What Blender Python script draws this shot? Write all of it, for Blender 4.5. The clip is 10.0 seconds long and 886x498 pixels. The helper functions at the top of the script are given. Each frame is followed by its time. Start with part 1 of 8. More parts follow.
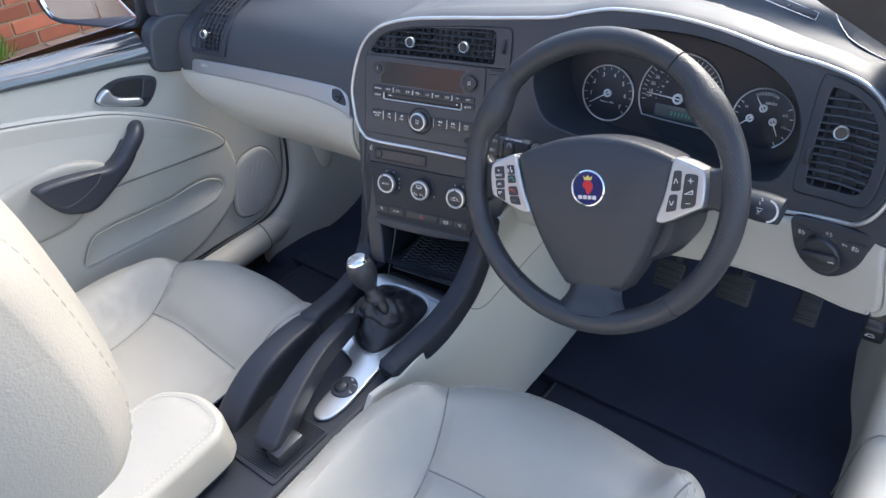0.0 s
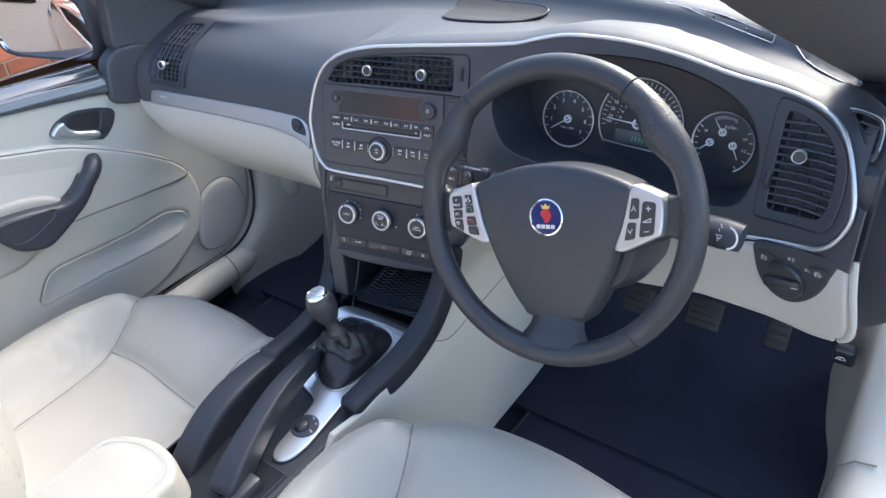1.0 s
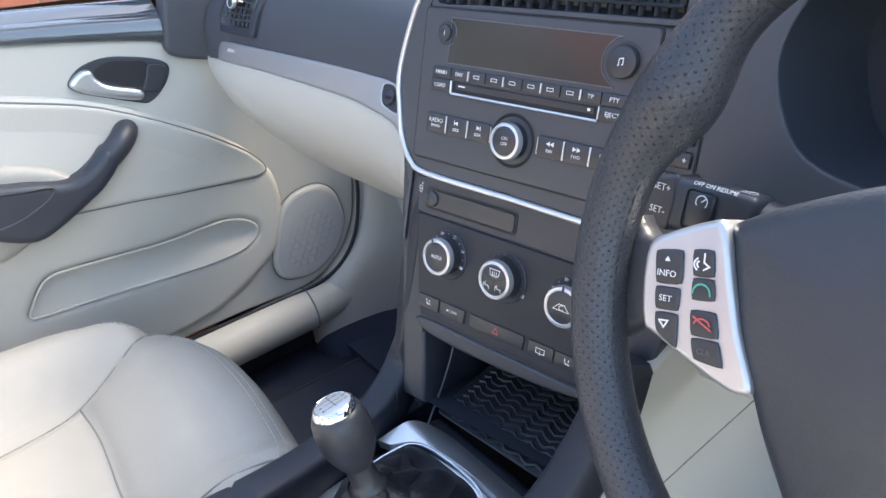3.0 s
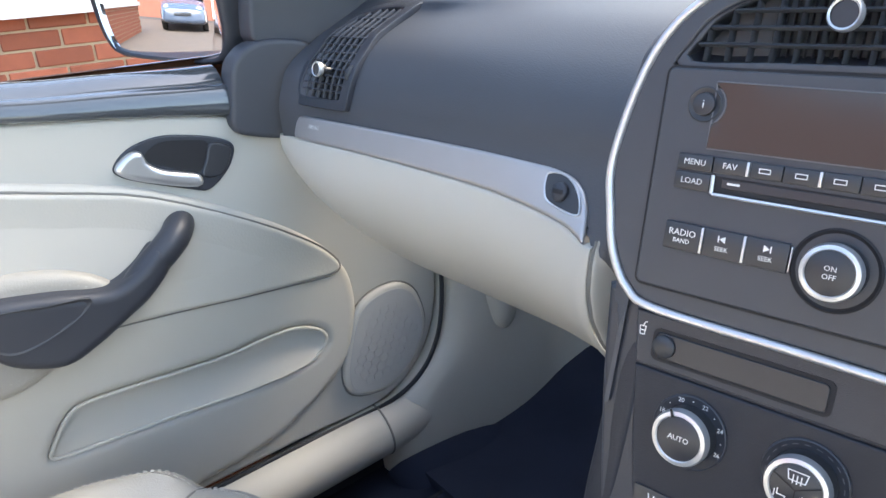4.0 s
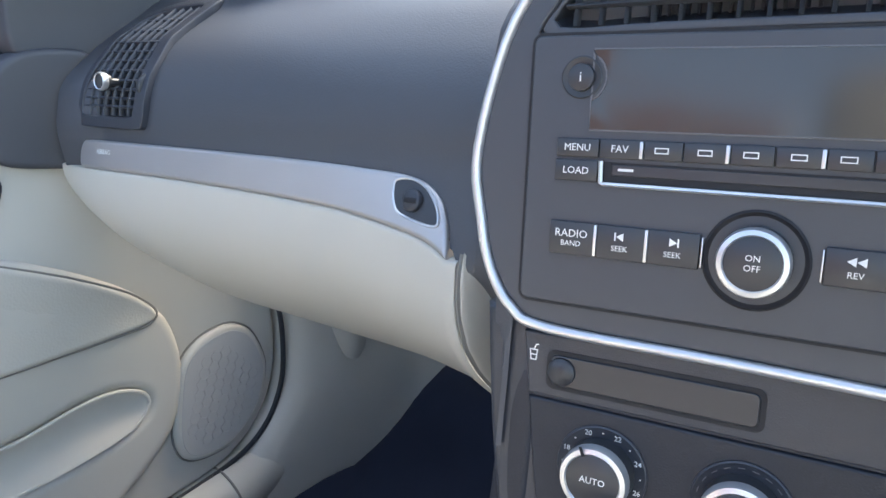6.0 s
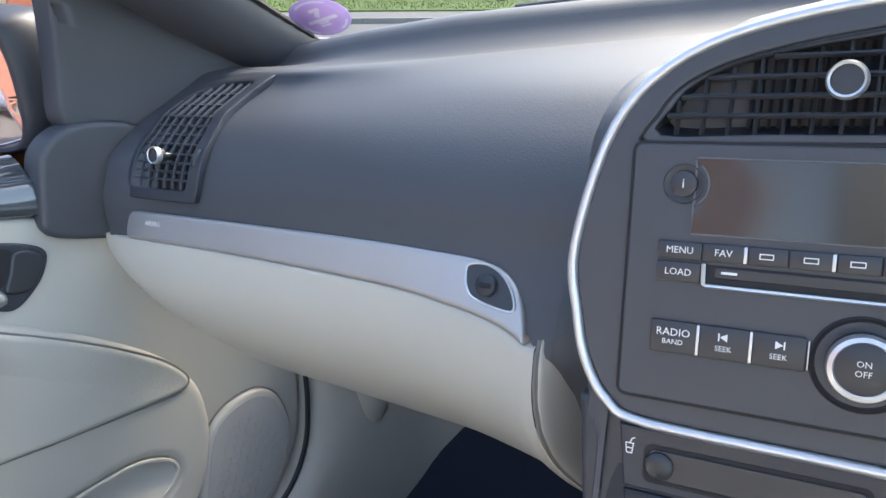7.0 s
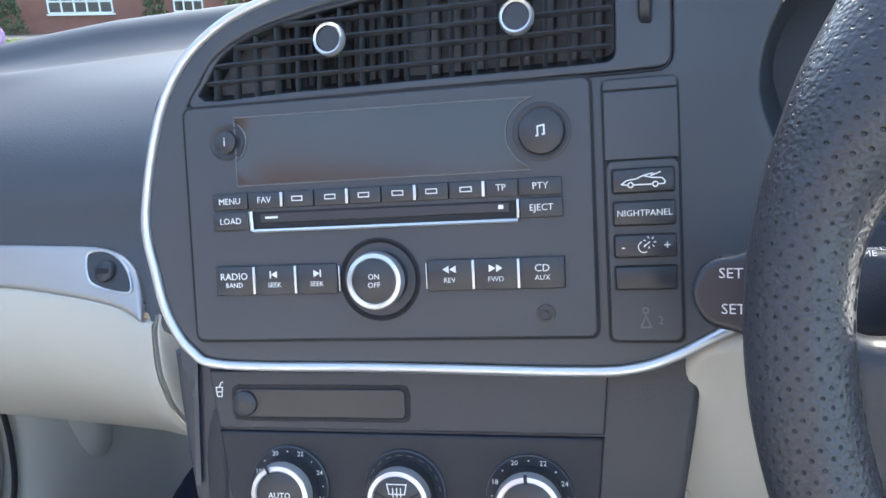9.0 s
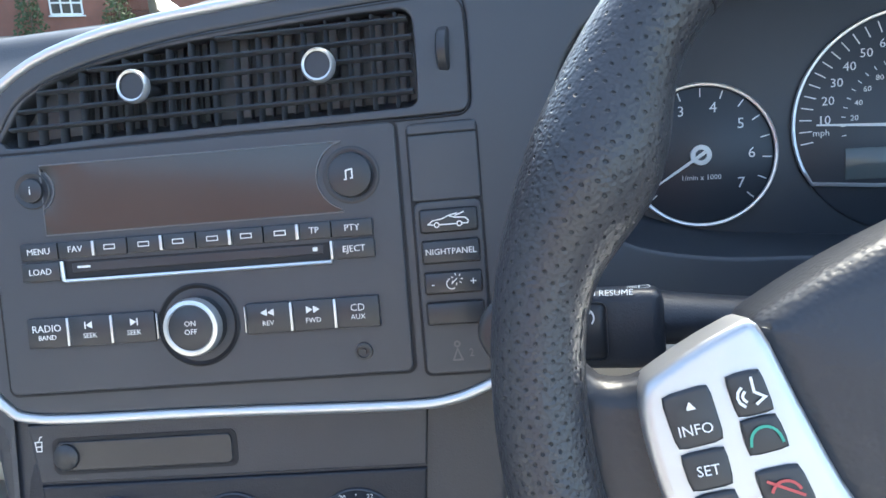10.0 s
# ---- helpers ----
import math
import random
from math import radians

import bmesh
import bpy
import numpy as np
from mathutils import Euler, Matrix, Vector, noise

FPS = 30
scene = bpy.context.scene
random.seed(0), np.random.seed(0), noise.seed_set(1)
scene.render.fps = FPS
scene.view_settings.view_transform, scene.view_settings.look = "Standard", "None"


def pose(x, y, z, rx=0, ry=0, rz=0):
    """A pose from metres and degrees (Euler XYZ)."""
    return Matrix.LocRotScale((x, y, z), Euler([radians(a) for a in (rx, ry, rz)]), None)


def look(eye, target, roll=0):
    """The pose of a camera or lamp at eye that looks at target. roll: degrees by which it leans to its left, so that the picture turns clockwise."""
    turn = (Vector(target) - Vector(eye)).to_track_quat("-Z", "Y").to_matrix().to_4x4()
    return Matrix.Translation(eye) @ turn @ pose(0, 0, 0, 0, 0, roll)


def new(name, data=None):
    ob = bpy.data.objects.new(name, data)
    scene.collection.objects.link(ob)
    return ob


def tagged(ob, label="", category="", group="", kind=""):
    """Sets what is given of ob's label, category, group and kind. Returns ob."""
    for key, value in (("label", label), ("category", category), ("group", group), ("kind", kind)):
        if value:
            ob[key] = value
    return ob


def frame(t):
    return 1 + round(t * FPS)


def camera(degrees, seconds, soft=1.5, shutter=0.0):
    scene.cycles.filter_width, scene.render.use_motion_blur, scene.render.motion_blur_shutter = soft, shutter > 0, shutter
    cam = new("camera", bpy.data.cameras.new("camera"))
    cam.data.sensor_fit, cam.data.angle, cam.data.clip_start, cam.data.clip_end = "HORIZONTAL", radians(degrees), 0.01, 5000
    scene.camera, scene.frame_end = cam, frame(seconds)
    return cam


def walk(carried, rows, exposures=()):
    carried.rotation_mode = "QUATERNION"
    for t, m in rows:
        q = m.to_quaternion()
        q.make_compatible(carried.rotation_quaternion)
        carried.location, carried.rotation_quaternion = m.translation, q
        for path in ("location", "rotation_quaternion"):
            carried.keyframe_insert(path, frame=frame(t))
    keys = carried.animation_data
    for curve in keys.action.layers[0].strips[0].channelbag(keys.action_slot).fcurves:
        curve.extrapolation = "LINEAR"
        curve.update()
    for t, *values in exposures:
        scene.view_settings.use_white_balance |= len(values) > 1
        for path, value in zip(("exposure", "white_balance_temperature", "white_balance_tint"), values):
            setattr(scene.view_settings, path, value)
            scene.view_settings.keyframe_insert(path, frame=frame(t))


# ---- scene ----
cam = camera(63.0, 10.0)
PATH = [
    (0, (0.725, -0.756, 1.345), (-0.377, 0.406, 0.147), -8.6),
    (0.5, (0.732, -0.758, 1.373), (-0.366, 0.427, 0.194), -8.9),
    (1, (0.733, -0.714, 1.335), (-0.351, 0.509, 0.182), -8.7),
    (1.5, (0.72, -0.561, 1.251), (-0.355, 0.686, 0.114), -8.0),
    (2, (0.652, -0.431, 1.257), (-0.489, 0.775, 0.141), -7.5),
    (2.5, (0.556, -0.405, 1.151), (-0.748, 0.666, 0.078), -7.4),
    (3, (0.408, -0.347, 1.031), (-1.046, 0.615, 0.05), -7.7),
    (3.2, (0.358, -0.338, 1.019), (-1.14, 0.597, 0.08), -7.6),
    (4.3, (0.082, -0.329, 0.985), (-1.431, 0.734, 0.221), -8.7),
    (4.5, (0.039, -0.335, 0.972), (-1.413, 0.801, 0.196), -8.9),
    (5, (0.009, -0.332, 0.943), (-1.321, 0.928, 0.141), -8.5),
    (5.5, (0.055, -0.282, 0.953), (-1.197, 1.051, 0.141), -7.7),
    (5.7, (0.072, -0.276, 0.953), (-1.165, 1.06, 0.125), -7.9),
    (6.8, (0.093, -0.315, 1.011), (-1.141, 1.084, 0.288), -7.3),
    (7, (0.041, -0.316, 0.998), (-1.177, 1.105, 0.292), -7.0),
    (7.5, (0.007, -0.311, 1.033), (-1.17, 1.162, 0.365), -7.2),
    (8, (0.104, -0.302, 0.999), (-0.989, 1.241, 0.345), -7.5),
    (8.5, (0.138, -0.308, 0.966), (-0.75, 1.353, 0.294), -7.7),
    (9, (0.168, -0.3, 0.959), (-0.581, 1.418, 0.262), -7.7),
    (9.5, (0.195, -0.288, 0.963), (-0.437, 1.471, 0.25), -7.5),
    (10, (0.214, -0.288, 0.974), (-0.289, 1.508, 0.253), -7.2),
]
EXPOSURES = [(0, 2.12, 6600, 10), (1, 2.3, 6600, 10), (1.6, 2.48, 6650, 10), (2, 2.5, 6700, 10), (2.5, 2.45, 6800, 10), (3, 2.72, 6950, 10), (4.5, 2.6, 7100, 9), (5.5, 2.62, 7000, 8), (6.8, 2.5, 6950, 9), (7.5, 2.2, 6850, 8), (8.2, 2.45, 6700, 7), (9, 2.75, 6600, 6), (10, 2.7, 6550, 4)]
walk(cam, [(t, look(eye, target, roll)) for t, eye, target, roll in PATH], EXPOSURES)

# ---- light: bright hazy daylight, roof down ----
world = bpy.data.worlds.new("sky")
scene.world = world
world.use_nodes = True
wn = world.node_tree.nodes
sky = wn.new("ShaderNodeTexSky")
sky.sky_type = "NISHITA"
sky.sun_disc = False
SUN_ELEVATION, SUN_ROTATION = radians(42), radians(6)
sky.sun_elevation, sky.sun_rotation = SUN_ELEVATION, SUN_ROTATION
sky.dust_density, sky.air_density = 1.8, 1.0
world.node_tree.links.new(sky.outputs[0], wn["Background"].inputs[0])
wn["Background"].inputs[1].default_value = 0.14
sun = new("sun", bpy.data.lights.new("sun", "SUN"))
sun.data.energy, sun.data.angle, sun.data.color = 1.35, radians(24), (1.0, 0.94, 0.85)
sun_from = Vector((math.sin(SUN_ROTATION), math.cos(SUN_ROTATION), math.tan(SUN_ELEVATION)))
sun.matrix_world = look(sun_from * 20, (0, 0, 0))


# ---- materials ----
def surface(name, color, rough=0.5, metal=0.0, grain=0.0, grain_scale=600.0, vary=0.12, vary_scale=9.0,
            coat=0.0, cells=False, spec=0.5, detail=4.0, wear=0.0):
    """A procedural surface: base colour with two scales of variation and a fine relief."""
    m = bpy.data.materials.new(name)
    m.use_nodes = True
    n, l = m.node_tree.nodes, m.node_tree.links
    b = n["Principled BSDF"]
    b.inputs["Roughness"].default_value = rough
    b.inputs["Metallic"].default_value = metal
    b.inputs["Coat Weight"].default_value = coat
    b.inputs["Coat Roughness"].default_value = 0.08
    b.inputs["Specular IOR Level"].default_value = spec
    pos = n.new("ShaderNodeNewGeometry")
    big = n.new("ShaderNodeTexNoise")
    big.inputs["Scale"].default_value, big.inputs["Detail"].default_value = vary_scale, detail
    l.new(pos.outputs["Position"], big.inputs["Vector"])
    mix = n.new("ShaderNodeMix")
    mix.data_type = "RGBA"
    lo = tuple(c * (1 - vary) for c in color)
    hi = tuple(min(1.0, c * (1 + vary)) for c in color)
    mix.inputs[6].default_value, mix.inputs[7].default_value = (*lo, 1), (*hi, 1)
    l.new(big.outputs["Fac"], mix.inputs[0])
    l.new(mix.outputs[2], b.inputs["Base Color"])
    rr = n.new("ShaderNodeMapRange")
    rr.inputs["To Min"].default_value, rr.inputs["To Max"].default_value = max(0.02, rough * (0.85 - wear)), min(1, rough * 1.15)
    l.new(big.outputs["Fac"], rr.inputs["Value"])
    l.new(rr.outputs[0], b.inputs["Roughness"])
    if grain:
        if cells:
            fine = n.new("ShaderNodeTexVoronoi")
            fine.feature = "SMOOTH_F1"
            out = fine.outputs["Distance"]
        else:
            fine = n.new("ShaderNodeTexNoise")
            fine.inputs["Detail"].default_value = 3.0
            out = fine.outputs["Fac"]
        fine.inputs["Scale"].default_value = grain_scale
        l.new(pos.outputs["Position"], fine.inputs["Vector"])
        bump = n.new("ShaderNodeBump")
        bump.inputs["Strength"].default_value, bump.inputs["Distance"].default_value = grain, 0.001
        l.new(out, bump.inputs["Height"])
        l.new(bump.outputs[0], b.inputs["Normal"])
    return m


def creased_leather(name, color):
    """Soft leather: pebbled grain, broad dents and long fine creases."""
    m = surface(name, color, 0.42, grain=0.25, grain_scale=700, cells=True, vary=0.06, vary_scale=14)
    n, l = m.node_tree.nodes, m.node_tree.links
    bump1 = [q for q in n if q.type == "BUMP"][0]
    pos = [q for q in n if q.type == "NEW_GEOMETRY"][0]
    soft = n.new("ShaderNodeTexNoise")
    soft.inputs["Scale"].default_value, soft.inputs["Detail"].default_value, soft.inputs["Distortion"].default_value = 22, 5, 0.9
    l.new(pos.outputs["Position"], soft.inputs["Vector"])
    bump2 = n.new("ShaderNodeBump")
    bump2.inputs["Strength"].default_value, bump2.inputs["Distance"].default_value = 0.11, 0.005
    l.new(soft.outputs["Fac"], bump2.inputs["Height"])
    l.new(bump1.outputs[0], bump2.inputs["Normal"])
    crack = n.new("ShaderNodeTexVoronoi")
    crack.feature = "DISTANCE_TO_EDGE"
    crack.inputs["Scale"].default_value = 38
    bend = n.new("ShaderNodeVectorMath")
    bend.operation = "MULTIPLY_ADD"
    l.new(soft.outputs["Color"], bend.inputs[0])
    bend.inputs[1].default_value = (0.05, 0.05, 0.05)
    l.new(pos.outputs["Position"], bend.inputs[2])
    l.new(bend.outputs[0], crack.inputs["Vector"])
    thin = n.new("ShaderNodeMapRange")
    thin.inputs["From Max"].default_value = 0.06
    l.new(crack.outputs["Distance"], thin.inputs["Value"])
    bump3 = n.new("ShaderNodeBump")
    bump3.inputs["Strength"].default_value, bump3.inputs["Distance"].default_value = 0.04, 0.0015
    l.new(thin.outputs[0], bump3.inputs["Height"])
    l.new(bump2.outputs[0], bump3.inputs["Normal"])
    l.new(bump3.outputs[0], n["Principled BSDF"].inputs["Normal"])
    return m


def perforated(name, color):
    """Black leather with rows of pin holes."""
    m = surface(name, color, 0.36, grain=0.38, grain_scale=760, cells=True, vary=0.15, vary_scale=30)
    n, l = m.node_tree.nodes, m.node_tree.links
    bump1 = [q for q in n if q.type == "BUMP"][0]
    wrinkle = n.new("ShaderNodeTexNoise")
    wrinkle.inputs["Scale"].default_value, wrinkle.inputs["Detail"].default_value, wrinkle.inputs["Distortion"].default_value = 260, 4, 1.5
    place = [q for q in n if q.type == "NEW_GEOMETRY"][0]
    squeeze = n.new("ShaderNodeMapping")
    squeeze.inputs["Scale"].default_value = (0.45, 1, 1.3)
    l.new(place.outputs["Position"], squeeze.inputs["Vector"])
    l.new(squeeze.outputs[0], wrinkle.inputs["Vector"])
    bump0 = n.new("ShaderNodeBump")
    bump0.inputs["Strength"].default_value, bump0.inputs["Distance"].default_value = 0.12, 0.0014
    l.new(wrinkle.outputs["Fac"], bump0.inputs["Height"])
    l.new(bump0.outputs[0], bump1.inputs["Normal"])
    pos = n.new("ShaderNodeUVMap")
    pos.uv_map = "map"
    turn = n.new("ShaderNodeMapping")
    turn.inputs["Rotation"].default_value = (0, 0, radians(45))
    l.new(pos.outputs["UV"], turn.inputs["Vector"])
    v = n.new("ShaderNodeTexVoronoi")
    v.voronoi_dimensions = "2D"
    v.inputs["Scale"].default_value, v.inputs["Randomness"].default_value = 262, 0.08
    l.new(turn.outputs[0], v.inputs["Vector"])
    r = n.new("ShaderNodeMapRange")
    r.inputs["From Min"].default_value, r.inputs["From Max"].default_value = 0.085, 0.16
    l.new(v.outputs["Distance"], r.inputs["Value"])
    bump2 = n.new("ShaderNodeBump")
    bump2.inputs["Strength"].default_value, bump2.inputs["Distance"].default_value = 0.8, 0.0009
    l.new(r.outputs[0], bump2.inputs["Height"])
    l.new(bump1.outputs[0], bump2.inputs["Normal"])
    l.new(bump2.outputs[0], n["Principled BSDF"].inputs["Normal"])
    base = [q for q in n if q.type == "MIX"][0]
    # half-dark base colour inside each hole paints in the shade of its depth
    pit = n.new("ShaderNodeMix")
    pit.data_type = "RGBA"
    pit.inputs[6].default_value = (*[c * 0.5 for c in color], 1)
    l.new(r.outputs[0], pit.inputs[0])
    l.new(base.outputs[2], pit.inputs[7])
    l.new(pit.outputs[2], n["Principled BSDF"].inputs["Base Color"])
    return m


def brushed(name, color, rough, axis):
    """Satin metal paint with a brushed grain along one axis."""
    m = surface(name, color, rough, metal=0.75, vary=0.08, vary_scale=20)
    n, l = m.node_tree.nodes, m.node_tree.links
    pos = [q for q in n if q.type == "NEW_GEOMETRY"][0]
    mp = n.new("ShaderNodeMapping")
    mp.inputs["Scale"].default_value = [6 if k == axis else 900 for k in range(3)]
    t = n.new("ShaderNodeTexNoise")
    t.inputs["Scale"].default_value = 1.0
    l.new(pos.outputs["Position"], mp.inputs["Vector"])
    l.new(mp.outputs[0], t.inputs["Vector"])
    bump = n.new("ShaderNodeBump")
    bump.inputs["Strength"].default_value, bump.inputs["Distance"].default_value = 0.12, 0.0006
    l.new(t.outputs["Fac"], bump.inputs["Height"])
    l.new(bump.outputs[0], n["Principled BSDF"].inputs["Normal"])
    return m


def glow(name, color, strength):
    m = surface(name, color, 0.4)
    b = m.node_tree.nodes["Principled BSDF"]
    b.inputs["Emission Color"].default_value = (*color, 1)
    b.inputs["Emission Strength"].default_value = strength
    return m


def clear(name, tint=(1, 1, 1), alpha=0.05):
    """Thin clear pane: mostly see-through, glossy at a slant."""
    m = bpy.data.materials.new(name)
    m.use_nodes = True
    n, l = m.node_tree.nodes, m.node_tree.links
    n.remove(n["Principled BSDF"])
    tr, gl, mixer = n.new("ShaderNodeBsdfTransparent"), n.new("ShaderNodeBsdfGlossy"), n.new("ShaderNodeMixShader")
    tr.inputs[0].default_value = (*tint, 1)
    gl.inputs["Roughness"].default_value = 0.02
    f = n.new("ShaderNodeFresnel")
    f.inputs[0].default_value = 1.0 + alpha * 8
    l.new(f.outputs[0], mixer.inputs[0])
    l.new(tr.outputs[0], mixer.inputs[1])
    l.new(gl.outputs[0], mixer.inputs[2])
    l.new(mixer.outputs[0], n["Material Output"].inputs[0])
    return m


CREAM = creased_leather("cream_leather", (0.335, 0.318, 0.283))
CREAM_PLASTIC = surface("cream_plastic", (0.48, 0.463, 0.415), 0.48, grain=0.12, grain_scale=900, vary=0.03)
CREAM_VINYL = surface("cream_vinyl", (0.47, 0.453, 0.405), 0.5, grain=0.2, grain_scale=420, cells=True, vary=0.03)
GREY_FABRIC = surface("speaker_cloth", (0.40, 0.40, 0.39), 0.8, grain=0.35, grain_scale=900, cells=True, vary=0.05)
# dark cream tone that puts the shade of seams and gaps into the colour
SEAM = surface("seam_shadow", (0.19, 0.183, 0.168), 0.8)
THREAD = surface("cream_thread", (0.46, 0.44, 0.39), 0.7)
PAD = surface("black_soft_touch", (0.047, 0.052, 0.063), 0.56, grain=0.14, grain_scale=800, cells=True, vary=0.08, vary_scale=6, spec=0.75)
BLACK = surface("black_plastic", (0.032, 0.036, 0.047), 0.42, grain=0.18, grain_scale=1100, vary=0.10)
CONSOLE = surface("black_console_plastic", (0.017, 0.020, 0.029), 0.50, grain=0.2, grain_scale=1000, vary=0.10, spec=0.4)
PANEL = surface("black_satin_panel", (0.052, 0.057, 0.068), 0.42, grain=0.05, grain_scale=1400, vary=0.08)
BUTTON = surface("black_button", (0.032, 0.034, 0.040), 0.34, vary=0.1)
HOLE = surface("dark_gap", (0.012, 0.012, 0.015), 0.7)
LEATHER = surface("black_leather", (0.032, 0.034, 0.041), 0.38, grain=0.15, grain_scale=520, cells=True, vary=0.15, vary_scale=25)
PERF = perforated("black_perforated_leather", (0.037, 0.039, 0.047))
HUB = surface("black_airbag_skin", (0.032, 0.036, 0.046), 0.44, grain=0.25, grain_scale=560, cells=True, vary=0.06)
STITCH = surface("black_thread", (0.02, 0.02, 0.024), 0.6)
SILVER = surface("satin_silver", (0.62, 0.63, 0.65), 0.30, metal=0.7, vary=0.04)
BRUSHED = brushed("brushed_silver_trim", (0.49, 0.465, 0.458), 0.40, 0)
PLATE = surface("satin_silver_plate", (0.66, 0.67, 0.69), 0.30, metal=0.85, vary=0.06, vary_scale=20)
PADS = surface("matt_silver_pad", (0.50, 0.51, 0.53), 0.36, metal=0.75, vary=0.05, vary_scale=30)
CHROME = surface("chrome", (0.82, 0.83, 0.85), 0.06, metal=1.0, vary=0.02)
WHITE = surface("white_print", (0.80, 0.80, 0.78), 0.5)
GREY_PRINT = surface("grey_print", (0.13, 0.13, 0.14), 0.5)
RED = surface("red_enamel", (0.55, 0.025, 0.035), 0.25, coat=0.6)
GOLD = surface("gold_enamel", (0.75, 0.50, 0.12), 0.25, coat=0.6)
BLUE = surface("dark_blue_enamel", (0.012, 0.020, 0.11), 0.12, coat=1.0)
GREEN = surface("green_print", (0.06, 0.40, 0.28), 0.5)
REDP = surface("red_print", (0.55, 0.09, 0.09), 0.5)
BLUEDOT = surface("blue_print", (0.05, 0.35, 0.75), 0.5)
DISPLAY = surface("dark_display_glass", (0.050, 0.048, 0.046), 0.12, vary=0.2, coat=0.0)
LCD = surface("grey_lcd", (0.10, 0.115, 0.115), 0.15, vary=0.05)
LCD_INK = surface("lcd_green_digits", (0.10, 0.26, 0.17), 0.4)
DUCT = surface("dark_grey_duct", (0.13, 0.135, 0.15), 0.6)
DIAL = surface("dial_black", (0.024, 0.029, 0.038), 0.35, vary=0.1)
CARPET = surface("black_carpet", (0.030, 0.036, 0.056), 0.95, grain=0.8, grain_scale=900, vary=0.35, vary_scale=7, spec=0.1)
RUBBER = surface("black_rubber", (0.018, 0.021, 0.028), 0.5, grain=0.1, vary=0.2)
GATHER = surface("black_gaiter_leather", (0.017, 0.018, 0.023), 0.38, grain=0.4, grain_scale=500, cells=True, vary=0.25, vary_scale=40)
GLOSS_TRIM = surface("glossy_dark_grey_trim", (0.10, 0.11, 0.12), 0.07, metal=0.35, coat=1.0, vary=0.04)
PILLAR = surface("black_pillar_cover", (0.056, 0.060, 0.072), 0.5, grain=0.15, grain_scale=900)
VISOR = surface("dark_grey_visor", (0.060, 0.062, 0.072), 0.75, grain=0.2, grain_scale=900)
MIRROR = surface("mirror_glass", (0.92, 0.93, 0.94), 0.01, metal=1.0, vary=0.0)
PURPLE = surface("purple_sticker", (0.46, 0.33, 0.72), 0.5, vary=0.05)
STICKER_WHITE = surface("sticker_white", (0.62, 0.58, 0.75), 0.5)
GLASS = clear("windscreen_glass", (0.94, 0.97, 0.95), 0.05)


# ---- building blocks ----
from mathutils.geometry import delaunay_2d_cdt


def V(*a):
    return Vector(a)


PLACE = {}  # where each thing and part stands


def part(name, bm, material, parent=None, label="", smooth=True, at=None):
    """Links a bmesh as one mesh object under a thing or a part."""
    me = bpy.data.meshes.new(name)
    bm.to_mesh(me)
    bm.free()
    me.materials.append(material)
    if smooth:
        me.shade_smooth()
        me.set_sharp_from_angle(angle=radians(40))
    ob = new(name, me)
    m = at.copy() if at is not None else Matrix()
    ob.matrix_basis = m
    PLACE[ob.name] = m
    if parent is not None:
        ob.parent = parent
        ob.matrix_parent_inverse = PLACE[parent.name].inverted()
    if label:
        tagged(ob, label)
    return ob


def thing(name, label, category, group="", at=(0, 0, 0), kind=""):
    ob = new(name)
    ob.empty_display_size = 0.02
    ob.location = at
    PLACE[ob.name] = Matrix.Translation(at)
    return tagged(ob, label, category, group, kind)


def spline(pts, n=6, closed=False):
    """Catmull-Rom curve through points of any dimension."""
    p = np.array(pts, float)
    k = len(p)
    out = []
    for i in range(k if closed else k - 1):
        if closed:
            a, b, c, d = p[(i - 1) % k], p[i], p[(i + 1) % k], p[(i + 2) % k]
        else:
            a, b, c, d = p[max(i - 1, 0)], p[i], p[i + 1], p[min(i + 2, k - 1)]
        for j in range(n):
            t = j / n
            out.append(0.5 * ((2 * b) + (c - a) * t + (2 * a - 5 * b + 4 * c - d) * t * t + (3 * b - a - 3 * c + d) * t ** 3))
    if not closed:
        out.append(p[-1])
    return [tuple(q) for q in out]


def rounded(x0, y0, x1, y1, r, n=5):
    """A rectangle with rounded corners, as a closed outline."""
    out = []
    for cx, cy, a in ((x1 - r, y1 - r, 0), (x0 + r, y1 - r, 90), (x0 + r, y0 + r, 180), (x1 - r, y0 + r, 270)):
        for k in range(n + 1):
            t = radians(a + 90 * k / n)
            out.append((cx + r * math.cos(t), cy + r * math.sin(t)))
    return out


def ring(cx, cy, r, n=32, squash=1.0):
    return [(cx + r * math.cos(2 * math.pi * k / n), cy + r * squash * math.sin(2 * math.pi * k / n)) for k in range(n)]


def inside(poly, q):
    """Which of the points q lie inside the closed outline."""
    p = np.array(poly)
    q = np.atleast_2d(q)
    hit = np.zeros(len(q), bool)
    for (x0, y0), (x1, y1) in zip(p, np.roll(p, -1, 0)):
        if y0 != y1:
            cross = (y0 > q[:, 1]) != (y1 > q[:, 1])
            hit ^= cross & (q[:, 0] < (x1 - x0) * (q[:, 1] - y0) / (y1 - y0) + x0)
    return hit


def gap(poly, q):
    """Distance of the points q from the outline."""
    p = np.array(poly)
    q = np.atleast_2d(q)
    best = np.full(len(q), 1e9)
    for a, b in zip(p, np.roll(p, -1, 0)):
        d = b - a
        t = np.clip(((q - a) @ d) / max(d @ d, 1e-12), 0, 1)
        best = np.minimum(best, np.hypot(*(q - a - t[:, None] * d).T))
    return best


